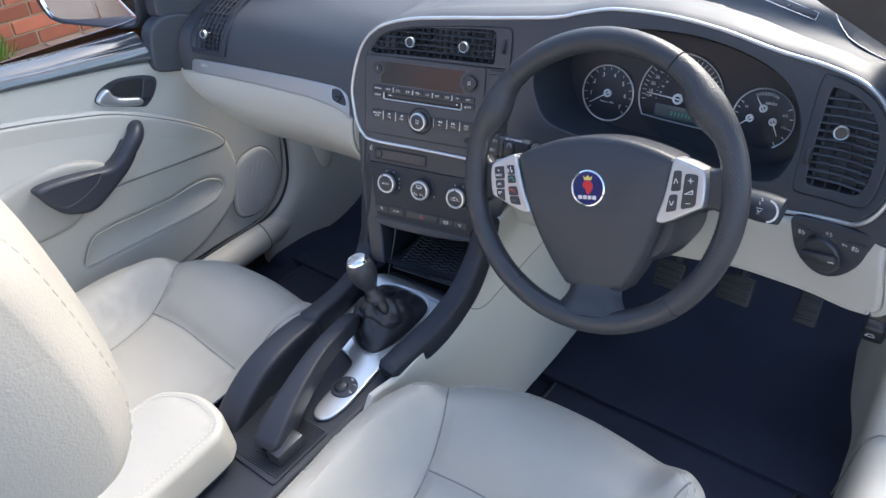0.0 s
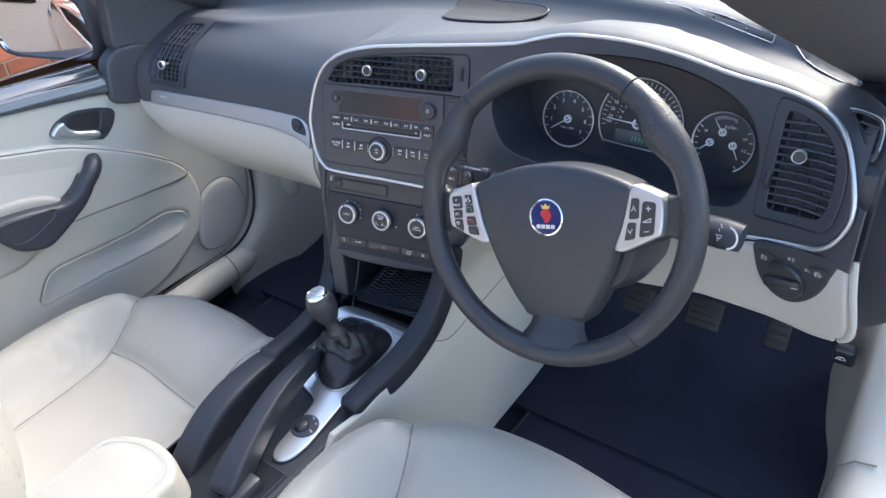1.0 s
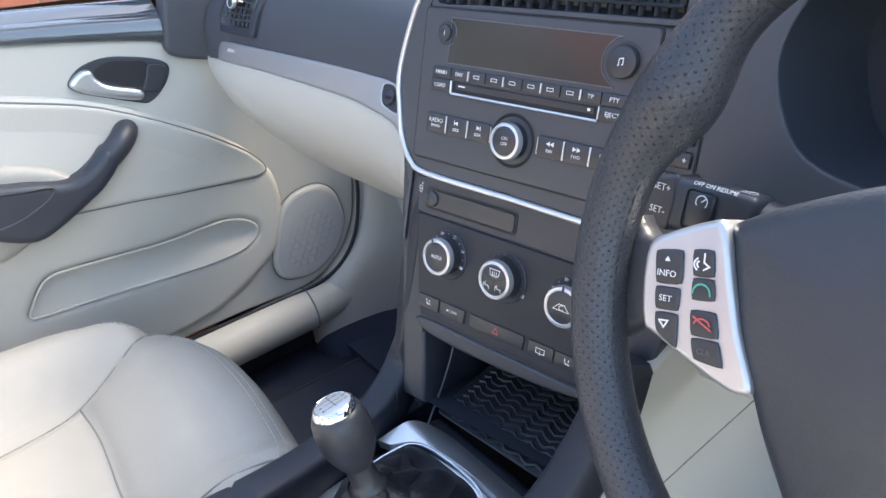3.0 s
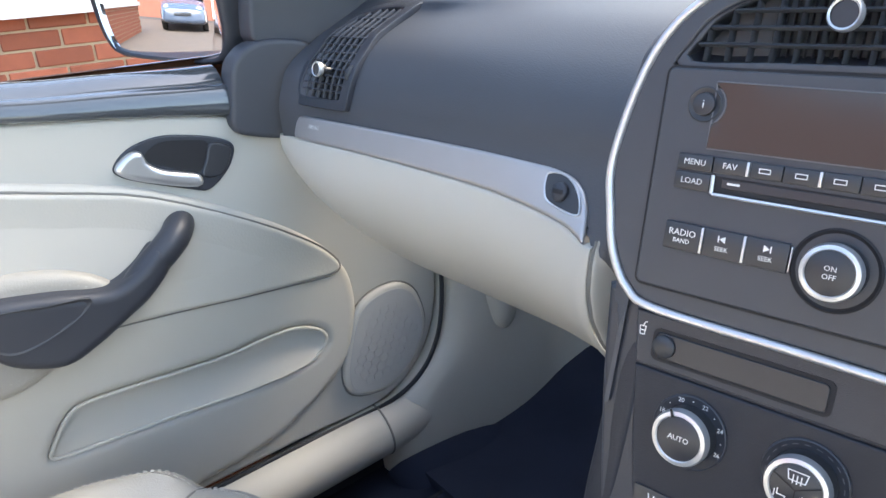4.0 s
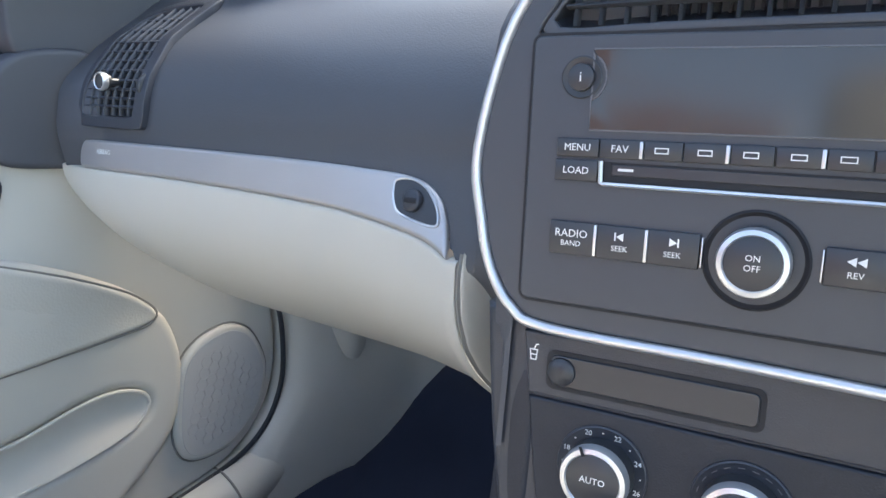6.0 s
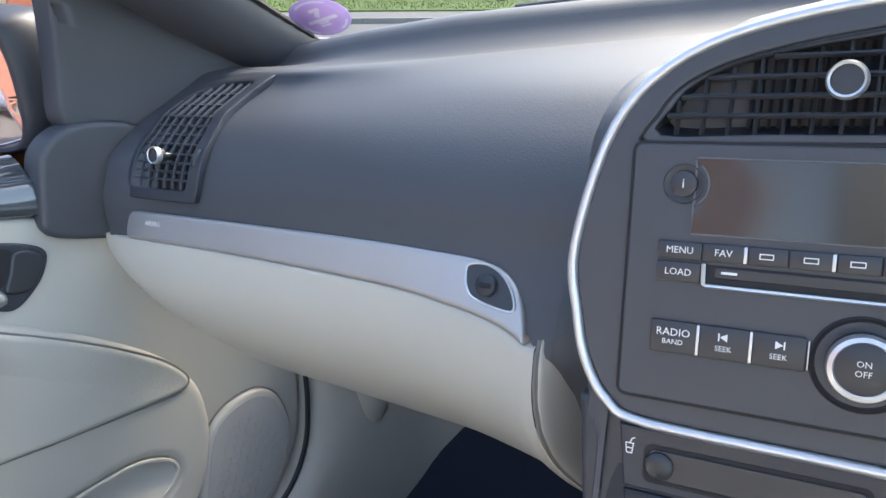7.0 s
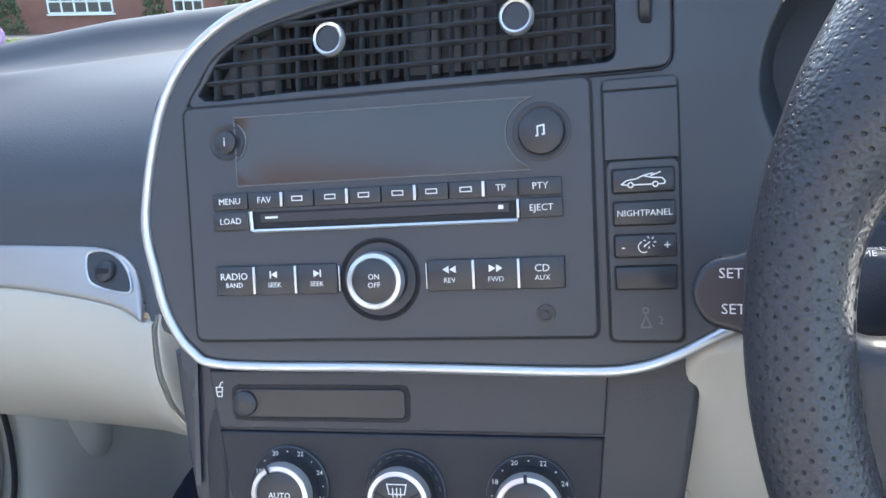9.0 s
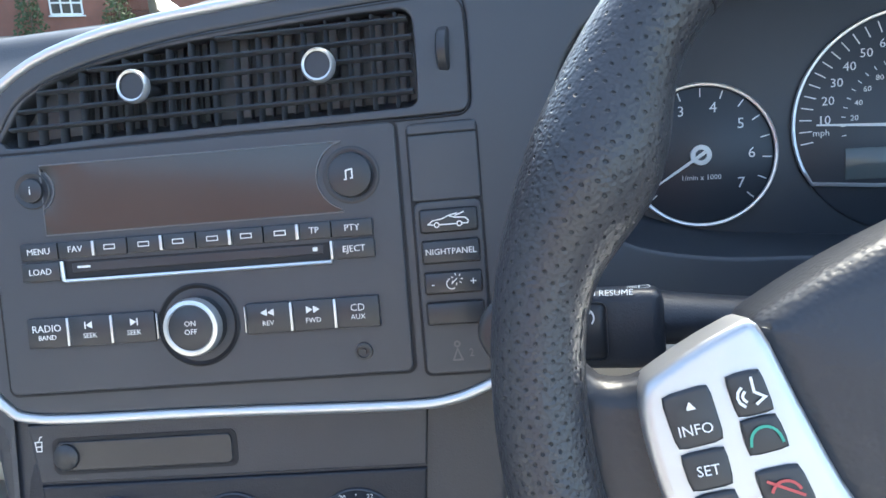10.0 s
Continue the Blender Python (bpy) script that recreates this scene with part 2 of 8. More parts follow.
def shrink(poly, d):
    """The outline moved inwards by d."""
    p = np.array(poly)
    area = np.sum(p[:, 0] * np.roll(p[:, 1], -1) - p[:, 1] * np.roll(p[:, 0], -1))
    t = np.roll(p, -1, 0) - np.roll(p, 1, 0)
    t /= np.maximum(np.hypot(t[:, 0], t[:, 1])[:, None], 1e-9)
    n = np.stack([-t[:, 1], t[:, 0]], 1) * (1 if area > 0 else -1)
    return p + n * d


def resample(poly, most):
    """The outline with extra points, none further apart than most."""
    out = []
    for a, b in zip(poly, np.roll(poly, -1, 0)):
        k = max(1, int(math.ceil(float(np.hypot(*(b - a))) / most)))
        out += [a + (b - a) * j / k for j in range(k)]
    return np.array(out)


def slab(outline, surf, thick=0.004, edge=0.002, step=0.015, holes=(), out=(0, -1, 0), dome=None, base=0.0, bm=None):
    """A plate of the given outline, laid on a surface surf(u, v), with rounded edges, side walls and holes.
    dome(u, v, d) adds height; d is the distance from the outline."""
    loops = [np.array(outline, float)] + [np.array(h, float) for h in holes]
    if edge > 0:
        loops = [resample(lp, max(edge * 1.3, 0.0022)) for lp in loops]
    pts, edges = [], []
    for lp in loops:
        k0 = len(pts)
        pts += [tuple(q) for q in lp]
        edges += [(k0 + i, k0 + (i + 1) % len(lp)) for i in range(len(lp))]
    rim = len(pts)
    extra = []
    if edge > 0:
        for k, lp in enumerate(loops):
            for f in (0.1, 0.3, 0.6, 1.0, 1.25):
                extra += [tuple(q) for q in shrink(lp, edge * f * (1 if k == 0 else -1))]
    lo, hi = loops[0].min(0), loops[0].max(0)
    nx, ny = max(2, int((hi[0] - lo[0]) / step)), max(2, int((hi[1] - lo[1]) / step))
    gx, gy = np.meshgrid(np.linspace(lo[0], hi[0], nx + 1), np.linspace(lo[1], hi[1], ny + 1))
    g = np.stack([gx.ravel(), gy.ravel()], 1)
    far = np.min([gap(lp, g) for lp in loops], 0)
    extra += [tuple(q) for q in g[far > max(edge * 1.6, step * 0.3)]]
    if extra:
        e = np.array(extra)
        ok = inside(loops[0], e)
        for lp in loops[1:]:
            ok &= ~inside(lp, e)
        far = np.min([gap(lp, e) for lp in loops], 0)
        ok &= far > min(edge * 0.08, 1e-4) if edge > 0 else far > 1e-5
        pts += [tuple(q) for q in e[ok]]
    v2, _, faces, *_ = delaunay_2d_cdt([Vector(p) for p in pts], edges, [], 1, 1e-7)
    v2 = np.array([tuple(v) for v in v2])
    d = np.min([gap(lp, v2) for lp in loops], 0)
    bm = bm or bmesh.new()
    o = Vector(out)
    eps = 1e-4
    top, low = [], []
    for (u, v), dist in zip(v2, d):
        p = Vector(surf(u, v))
        n = (Vector(surf(u + eps, v)) - p).cross(Vector(surf(u, v + eps)) - p).normalized()
        if n.dot(o) < 0:
            n = -n
        h = thick
        if edge > 0 and dist < edge:
            h -= edge * (1 - math.sqrt(max(0.0, 1 - (1 - dist / edge) ** 2)))
        if dome:
            h += dome(u, v, dist)
        top.append(bm.verts.new(p + n * h))
        low.append((p, n))
    cent = np.array([v2[list(f)].mean(0) for f in faces])
    keep = inside(loops[0], cent)
    for lp in loops[1:]:
        keep &= ~inside(lp, cent)
    count = {}
    for f, k in zip(faces, keep):
        if not k:
            continue
        a, b, c = (Vector(top[i].co) for i in f[:3])
        if (b - a).cross(c - a).dot(o) < 0:
            f = list(reversed(f))
        try:
            bm.faces.new([top[i] for i in f])
        except ValueError:
            continue
        for i, j in zip(f, list(f[1:]) + [f[0]]):
            count[(i, j)] = count.get((i, j), 0) + 1
    skirt = {}
    for (i, j) in list(count):
        if (j, i) in count:
            continue
        for k in (i, j):
            if k not in skirt:
                p, n = low[k]
                skirt[k] = bm.verts.new(p + n * base)
        bm.faces.new([top[j], top[i], skirt[i], skirt[j]])
    return bm


def tube(path, radius, closed=False, sides=10, squash=1.0, up=None, caps=True, bm=None):
    """A swept round bar; radius is one number or one for each point; squash flattens it along up."""
    bm = bm or bmesh.new()
    p = [Vector(q) for q in path]
    k = len(p)
    rad = [radius] * k if isinstance(radius, (int, float)) else list(radius)
    rows = []
    side = None
    for i in range(k):
        a, b = (p[(i - 1) % k], p[(i + 1) % k]) if closed else (p[max(i - 1, 0)], p[min(i + 1, k - 1)])
        t = (b - a).normalized()
        if up is not None:
            s = t.cross(Vector(up)).normalized()
        elif side is None:
            s = t.orthogonal().normalized()
        else:
            s = (side - t * side.dot(t)).normalized()
        side = s
        w = s.cross(t)
        rows.append([bm.verts.new(p[i] + (s * math.cos(2 * math.pi * j / sides) + w * squash * math.sin(2 * math.pi * j / sides)) * rad[i]) for j in range(sides)])
    for i in range(k if closed else k - 1):
        r0, r1 = rows[i], rows[(i + 1) % k]
        for j in range(sides):
            bm.faces.new([r1[j], r1[(j + 1) % sides], r0[(j + 1) % sides], r0[j]])
    if caps and not closed:
        bm.faces.new(rows[0])
        bm.faces.new(list(reversed(rows[-1])))
    return bm


def add_uv(bm, sides):
    """Lays a map in metres on a tube: along it and round it."""
    uv = bm.loops.layers.uv.new("map")
    bm.verts.index_update()
    bm.verts.ensure_lookup_table()
    rows = [bm.verts[i:i + sides] for i in range(0, len(bm.verts), sides)]
    mid = [sum((v.co for v in r), V(0, 0, 0)) / sides for r in rows]
    along = [0.0]
    for a, b in zip(mid, mid[1:]):
        along.append(along[-1] + (b - a).length)
    girth = 2 * math.pi * (rows[0][0].co - mid[0]).length
    for f in bm.faces:
        if len(f.verts) != 4:
            continue
        js = [v.index % sides for v in f.verts]
        wrap = max(js) - min(js) > sides // 2
        for lp, j in zip(f.loops, js):
            lp[uv].uv = (along[lp.vert.index // sides], girth * ((j + sides if wrap and j < sides // 2 else j) / sides))
    return bm


def bar(path, w, h, power=0.45, up=(0, 0, 1), sides=24):
    """A swept bar of squarish section, w wide and h high; both may be lists."""
    bm = bmesh.new()
    p = [Vector(q) for q in path]
    k = len(p)
    ws = [float(x) for x in np.interp(np.linspace(0, 1, k), np.linspace(0, 1, len(w)), w)] if isinstance(w, (list, tuple)) else [w] * k
    hs = [float(x) for x in np.interp(np.linspace(0, 1, k), np.linspace(0, 1, len(h)), h)] if isinstance(h, (list, tuple)) else [h] * k
    rows = []
    for i in range(k):
        t = (p[min(i + 1, k - 1)] - p[max(i - 1, 0)]).normalized()
        s = t.cross(Vector(up)).normalized()
        u = s.cross(t)
        row = []
        for j in range(sides):
            a = 2 * math.pi * j / sides
            c, d = math.cos(a), math.sin(a)
            row.append(bm.verts.new(p[i] + s * ws[i] / 2 * math.copysign(abs(c) ** power, c) + u * hs[i] / 2 * math.copysign(abs(d) ** power, d)))
        rows.append(row)
    for r0, r1 in zip(rows, rows[1:]):
        for j in range(sides):
            bm.faces.new([r1[j], r1[(j + 1) % sides], r0[(j + 1) % sides], r0[j]])
    for r, e in ((rows[0], p[0] + (p[0] - p[1]).normalized() * min(ws[0], hs[0]) * 0.18), (rows[-1], p[-1] + (p[-1] - p[-2]).normalized() * min(ws[-1], hs[-1]) * 0.18)):
        c = sum((v.co for v in r), V(0, 0, 0)) / sides
        q = [bm.verts.new(c.lerp(v.co, 0.8) + (e - c)) for v in r]
        for j in range(sides):
            bm.faces.new([r[j], r[(j + 1) % sides], q[(j + 1) % sides], q[j]])
        bm.faces.new(q)
    bmesh.ops.recalc_face_normals(bm, faces=bm.faces)
    return bm


def loft(rows, nu=4, nv=4, closed=False, bm=None, thick=0.0, cap=False):
    """A smooth skin through rows of points (each row the same count)."""
    bm = bm or bmesh.new()
    rows = [spline(r, nu, closed) for r in rows]
    cols = [spline([r[i] for r in rows], nv) for i in range(len(rows[0]))]
    grid = [[bm.verts.new(c[j]) for c in cols] for j in range(len(cols[0]))]
    w = len(cols)
    for j in range(len(grid) - 1):
        for i in range(w if closed else w - 1):
            bm.faces.new([grid[j][i], grid[j][(i + 1) % w], grid[j + 1][(i + 1) % w], grid[j + 1][i]])
    if cap:
        bm.faces.new(list(reversed(grid[0])))
        bm.faces.new(grid[-1])
    bmesh.ops.recalc_face_normals(bm, faces=bm.faces)
    if thick:
        bmesh.ops.solidify(bm, geom=bm.faces[:], thickness=thick)
    return bm


def lathe(profile, n=32, bm=None, m=None):
    """Turns (radius, height) points round the local z axis."""
    bm = bm or bmesh.new()
    m = m or Matrix()
    rows = []
    for r, h in profile:
        if r < 1e-6:
            rows.append([bm.verts.new(m @ V(0, 0, h))])
        else:
            rows.append([bm.verts.new(m @ V(r * math.cos(2 * math.pi * k / n), r * math.sin(2 * math.pi * k / n), h)) for k in range(n)])
    for a, b in zip(rows, rows[1:]):
        for k in range(n):
            q = [a[k % len(a)], a[(k + 1) % len(a)], b[(k + 1) % len(b)], b[k % len(b)]]
            q = [x for i, x in enumerate(q) if x not in q[:i]]
            if len(q) > 2:
                bm.faces.new(q)
    return bm


def block(x0, y0, z0, x1, y1, z1, r=0.003, seg=2, m=None, bm=None):
    """A box with rounded edges."""
    bm2 = bmesh.new()
    bmesh.ops.create_cube(bm2, size=1)
    for v in bm2.verts:
        v.co = V(x0 + (v.co.x + 0.5) * (x1 - x0), y0 + (v.co.y + 0.5) * (y1 - y0), z0 + (v.co.z + 0.5) * (z1 - z0))
    if r > 0:
        bmesh.ops.bevel(bm2, geom=bm2.edges[:], offset=r, segments=seg, affect="EDGES", profile=0.5)
    if m is not None:
        bmesh.ops.transform(bm2, matrix=m, verts=bm2.verts)
    if bm is None:
        return bm2
    me = bpy.data.meshes.new("tmp")
    bm2.to_mesh(me)
    bm2.free()
    bm.from_mesh(me)
    bpy.data.meshes.remove(me)
    return bm


def flat(m):
    """The surface of a plane with the local axes of m, for slab()."""
    o, a, b = m.translation.copy(), m.col[0].xyz.copy(), m.col[1].xyz.copy()
    return lambda u, v: o + a * u + b * v


def frame_of(o, x, y):
    """A matrix at o with x along x, y near y, z towards the viewer."""
    a = Vector(x).normalized()
    b = Vector(y)
    b = (b - a * a.dot(b)).normalized()
    c = a.cross(b)
    m = Matrix.Identity(4)
    for i in range(3):
        m[i][0], m[i][1], m[i][2], m[i][3] = a[i], b[i], c[i], o[i]
    return m


def writing(name, text, size, m, u, v, parent, material=None, lift=0.0004, turn=0.0, align="CENTER"):
    """Printed letters on the plane of m, centred at (u, v)."""
    cu = bpy.data.curves.new(name, "FONT")
    cu.body, cu.size, cu.align_x, cu.align_y = text, size, align, "CENTER"
    cu.space_line = 0.8
    cu.resolution_u = 2
    cu.extrude = 0.0001
    tmp = new(name, cu)
    bpy.context.view_layer.update()
    me = bpy.data.meshes.new_from_object(tmp.evaluated_get(bpy.context.evaluated_depsgraph_get()))
    bpy.data.objects.remove(tmp)
    bpy.data.curves.remove(cu)
    bm = bmesh.new()
    bm.from_mesh(me)
    bpy.data.meshes.remove(me)
    return part(name, bm, material or WHITE, parent, at=m @ pose(u, v, lift, 0, 0, turn), smooth=False)


def lines(strokes, width, m, lift=0.0004):
    """Thin printed strokes on the plane of m: each stroke a list of (u, v)."""
    bm = bmesh.new()
    for s in strokes:
        p = [V(x, y, lift) for x, y in s]
        p = [q for k, q in enumerate(p) if k == 0 or (q - p[k - 1]).length > 1e-7]
        if len(p) < 2:
            continue
        ends = []
        for k, q in enumerate(p):
            d0 = (q - p[k - 1]).normalized() if k else None
            d1 = (p[k + 1] - q).normalized() if k < len(p) - 1 else None
            d = ((d0 or d1) + (d1 or d0))
            d = d.normalized() if d.length > 0.3 else (d0 or d1)
            n = V(-d.y, d.x, 0)
            grow = 1 / max(0.5, n.dot(V(-(d1 or d0).y, (d1 or d0).x, 0)))
            e = (d * width * 0.3 if d0 is None else V(0, 0, 0)) * -1 + (d * width * 0.3 if d1 is None else V(0, 0, 0))
            ends.append((bm.verts.new(m @ (q + e + n * width / 2 * grow)), bm.verts.new(m @ (q + e - n * width / 2 * grow))))
        for (a, b), (c, e) in zip(ends, ends[1:]):
            bm.faces.new([a, b, e, c])
    return bm


def arc(cx, cy, r, a0, a1, n=24):
    return [(cx + r * math.cos(radians(a0 + (a1 - a0) * k / n)), cy + r * math.sin(radians(a0 + (a1 - a0) * k / n))) for k in range(n + 1)]


def dashes(path, length, space, radius, lift=None, bm=None, sides=5):
    """Stitches: short bars along a path."""
    bm = bm or bmesh.new()
    p = [Vector(q) for q in path]
    d, on = 0.0, 0.0
    for a, b in zip(p, p[1:]):
        seg = (b - a).length
        if seg < 1e-9:
            continue
        t = (b - a) / seg
        while on < d + seg:
            s = a + t * (on - d)
            e = s + t * length
            tube([s, (s + e) / 2 + (lift or V(0, 0, 0)), e], [radius * 0.5, radius, radius * 0.5], sides=sides, bm=bm)
            on += length + space
        d += seg
    return bm


# ---- shapes of the dashboard ----
BASE_X = (-0.25, -0.14, 0, 0.1, 0.2, 0.3, 0.4, 0.5, 0.587, 0.65, 0.70, 0.8)
BASE_Y = (-0.02, 0.003, 0.03, 0.048, 0.066, 0.080, 0.088, 0.083, 0.06, 0.02, -0.02, -0.1)
KNOTS = np.array(spline(list(zip(BASE_X, BASE_Y)), 8))


def fascia_y(x, z):
    """Depth of the black cockpit fascia."""
    return float(np.interp(x, KNOTS[:, 0], KNOTS[:, 1])) + 0.33 * (z - 0.882)


def fascia(x, z):
    return V(x, fascia_y(x, z), z)


def strip_y(x):
    return 0.010 + 0.07 * (x + 0.62)


def strip_front(x, z):
    """The leaning face of the silver strip and of the lid under it."""
    return strip_y(x) + float(np.interp(x, (-0.62, -0.30, -0.19), (0.45, 0.48, 0.68))) * (z - 0.815)


def dash_rear(x):
    """Height of the silver line over the fascia."""
    xs = (-0.134, -0.12, -0.10, -0.07, 0, 0.126, 0.2, 0.235, 0.28, 0.35, 0.42, 0.5, 0.56, 0.6, 0.626, 0.644, 0.655)
    zs = (0.86, 0.918, 0.943, 0.957, 0.968, 0.975, 0.98, 0.988, 0.995, 0.993, 0.984, 0.971, 0.967, 0.961, 0.948, 0.92, 0.885)
    return float(np.interp(x, xs, zs))


def ridge_y(x):
    xs = (-0.7, -0.6, -0.5, -0.4, -0.3, -0.2, -0.1, 0, 0.1, 0.2, 0.35, 0.5, 0.62, 0.7)
    ys = (0.25, 0.245, 0.245, 0.275, 0.325, 0.37, 0.395, 0.405, 0.405, 0.395, 0.36, 0.32, 0.27, 0.25)
    return float(np.interp(x, xs, ys))


def ridge_z(x):
    return float(np.interp(x, (-0.66, -0.6, -0.5, -0.4, 0.4, 0.5, 0.6, 0.68), (0.938, 0.942, 0.952, 0.958, 0.958, 0.952, 0.942, 0.938)))


TRIM = spline([(-0.088, 0.777), (0.0, 0.774), (0.095, 0.7705), (0.124, 0.7715), (0.145, 0.778), (0.168, 0.789), (0.2, 0.797), (0.36, 0.80), (0.5, 0.792),
               (0.548, 0.80), (0.613, 0.819), (0.638, 0.834), (0.653, 0.86), (0.656, 0.885), (0.645, 0.92), (0.627, 0.948), (0.6, 0.961),
               (0.555, 0.967), (0.492, 0.971), (0.42, 0.984), (0.35, 0.993), (0.28, 0.995), (0.235, 0.988), (0.2, 0.98), (0.126, 0.975),
               (0.03, 0.970), (-0.04, 0.964), (-0.09, 0.949), (-0.12, 0.918), (-0.134, 0.86), (-0.129, 0.826), (-0.122, 0.803), (-0.109, 0.785)], 5, True)
CLUSTER_HOLE = spline([(0.177, 0.90), (0.186, 0.866), (0.208, 0.840), (0.25, 0.829), (0.30, 0.826), (0.40, 0.822), (0.48, 0.818), (0.525, 0.828),
                       (0.542, 0.865), (0.538, 0.905), (0.51, 0.94), (0.45, 0.962), (0.38, 0.972), (0.30, 0.972), (0.235, 0.962), (0.193, 0.938)], 4, True)
VENT_RIGHT = spline([(0.558, 0.9585), (0.588, 0.9565), (0.615, 0.9485), (0.633, 0.935), (0.642, 0.916), (0.6445, 0.89), (0.641, 0.860), (0.630, 0.844), (0.60, 0.835), (0.562, 0.8275), (0.552, 0.830), (0.550, 0.845), (0.5495, 0.88), (0.550, 0.93), (0.5515, 0.9525)], 4, True)
VENT_CENTRE = spline([(-0.104, 0.908), (-0.100, 0.922), (-0.088, 0.936), (-0.06, 0.947), (-0.01, 0.955), (0.05, 0.959), (0.10, 0.961), (0.122, 0.9612), (0.131, 0.9608), (0.1362, 0.957), (0.1378, 0.949), (0.1385, 0.932), (0.1388, 0.916), (0.1384, 0.910), (0.1352, 0.9068), (0.127, 0.9063), (0.10, 0.9065), (0.05, 0.907), (-0.05, 0.908)], 3, True)

# ---- dashboard ----
dashboard = thing("dashboard", "black soft-grain dashboard with a raised cockpit fascia and cream lower panels", "dashboard", at=(0, 0.1, 0.8))


def pad_y(x, z):
    """Depth of the passenger side of the dash top, over the silver strip."""
    if z < 0.815:
        return float(np.interp(z, (0.58, 0.644, 0.693, 0.74, 0.775, 0.815), (0.073, 0.062, 0.052, 0.037, max(0.016, strip_front(x, 0.775) + 0.005), strip_front(x, 0.815) + 0.005)))
    return strip_y(x) + float(np.interp(z, (0.815, 0.826, 0.848, 0.860, 0.872, 0.896, 0.917, 0.93), (0.005, 0.009, 0.017, 0.023, 0.032, 0.062, 0.115, 0.17)))


def dash_section(x):
    yr, zr = ridge_y(x), ridge_z(x)
    front = [(yr - 0.10, 0.928), (yr - 0.062, 0.928), (yr - 0.034, zr - 0.018), (yr - 0.012, zr), (yr + 0.03, zr - 0.002), (yr + 0.10, zr - 0.04)]
    if x < -0.11:
        end = max(0.0, (-0.60 - x) / 0.06) * 0.012
        z0 = float(np.interp(x, (-0.67, -0.20, -0.186, -0.176, -0.170, -0.166, -0.160, -0.148, -0.137, -0.132, -0.11), (0.79, 0.785, 0.78, 0.768, 0.745, 0.675, 0.650, 0.650, 0.68, 0.70, 0.71)))
        zm = max(z0 + 0.006, 0.775)
        zh = (z0 + zm) / 2
        low = [(pad_y(x, z) - end, z) for z in (z0, zh, zm, 0.826, 0.848, 0.872)]
        one = low + [(pad_y(x, 0.896), 0.896), (pad_y(x, 0.917), 0.917)]
        g = lambda z: fascia_y(max(x, -0.135), z) + 0.002
        two = [(g(z0), z0), (g(zh), zh), (g(zm), zm), (g(0.826), 0.826), (g(0.87), 0.87), (g(0.915), 0.915), (0.062, 0.934), (0.130, 0.932)]
        rear = []
        for a, b in zip(one, two):
            k = min(1.0, max(0.0, (0.815 - a[1]) / 0.05))
            f = min(1.0, max(0.0, (x + 0.168 - 0.034 * k) / (0.040 - 0.022 * k)))
            f = f * f * (3 - 2 * f)
            rear.append((a[0] + (b[0] - a[0]) * f, a[1] + (b[1] - a[1]) * f))
    else:
        zt, yt = dash_rear(x), fascia_y(x, dash_rear(x))
        if x > 0.656:
            zt = float(np.interp(x, (0.656, 0.661, 0.673), (0.885, 0.826, 0.824)))
            yt = float(np.interp(x, (0.656, 0.673), (0.021, 0.006)))
        rear = [(yt, zt - 0.002), (yt, zt - 0.001), (yt, zt), (yt + 0.004, zt + 0.002), (yt + 0.014, zt + 0.004), (yt + 0.035, zt + 0.004), (yt + 0.065, max(zt - 0.004, 0.932)), (yt + 0.105, max(zt - 0.018, 0.932))]
        if yt + 0.105 > yr - 0.12:
            rear[7] = (yr - 0.125, max(0.932, zt - 0.02))
            rear[6] = (min(yt + 0.065, yr - 0.15), zt - 0.002)
        if x > 0.58:
            # the pad swells up behind the falling silver line
            d, k = max(0.006, 0.960 - zt), min(1.0, (x - 0.58) / 0.03)
            full = [(yt, zt - 0.002), (yt, zt - 0.001), (yt, zt), (yt + 0.006, zt + 0.20 * d), (yt + 0.016, zt + 0.48 * d), (yt + 0.030, zt + 0.76 * d), (yt + 0.050, zt + 0.96 * d), (yt + 0.088, zt + d - 0.004)]
            rear = [(a[0] + (b[0] - a[0]) * k, a[1] + (b[1] - a[1]) * k) for a, b in zip(rear, full)]
    return [V(x, y, z) for y, z in rear + front]


cuts = sorted(set([round(float(x), 4) for x in np.linspace(-0.665, 0.673, 98)] + [-0.19, -0.186, -0.18, -0.176, -0.173, -0.170, -0.168, -0.166, -0.165, -0.16, -0.145, -0.137, -0.133, -0.129, -0.125, -0.121, -0.1101, -0.1099, 0.6559, 0.6561, 0.6585, 0.661]))
bm = loft([dash_section(x) for x in cuts], 4, 1)
part("dash_top", bm, PAD, dashboard, "black grained soft-touch dash top")

bm = slab(shrink(TRIM, 0.001), fascia, 0.004, 0.002, 0.02, holes=[CLUSTER_HOLE, VENT_RIGHT, VENT_CENTRE])
part("corner_pad", slab([(0.545, 0.797), (0.613, 0.8165), (0.640, 0.832), (0.655, 0.858), (0.658, 0.887), (0.668, 0.887), (0.669, 0.822), (0.63, 0.812), (0.56, 0.792)], lambda x, z: fascia(x, z) + V(0, 0.004, 0), 0.002, 0.001, 0.01), PAD, dashboard, "padded corner under the silver line")
part("fascia", bm, PANEL, dashboard, "matt black cockpit fascia")
part("trim_line", tube([fascia(x, z) + V(0, -0.004, 0) for x, z in TRIM], 0.0027, True, 10), SILVER, dashboard, "thin satin silver line round the fascia")

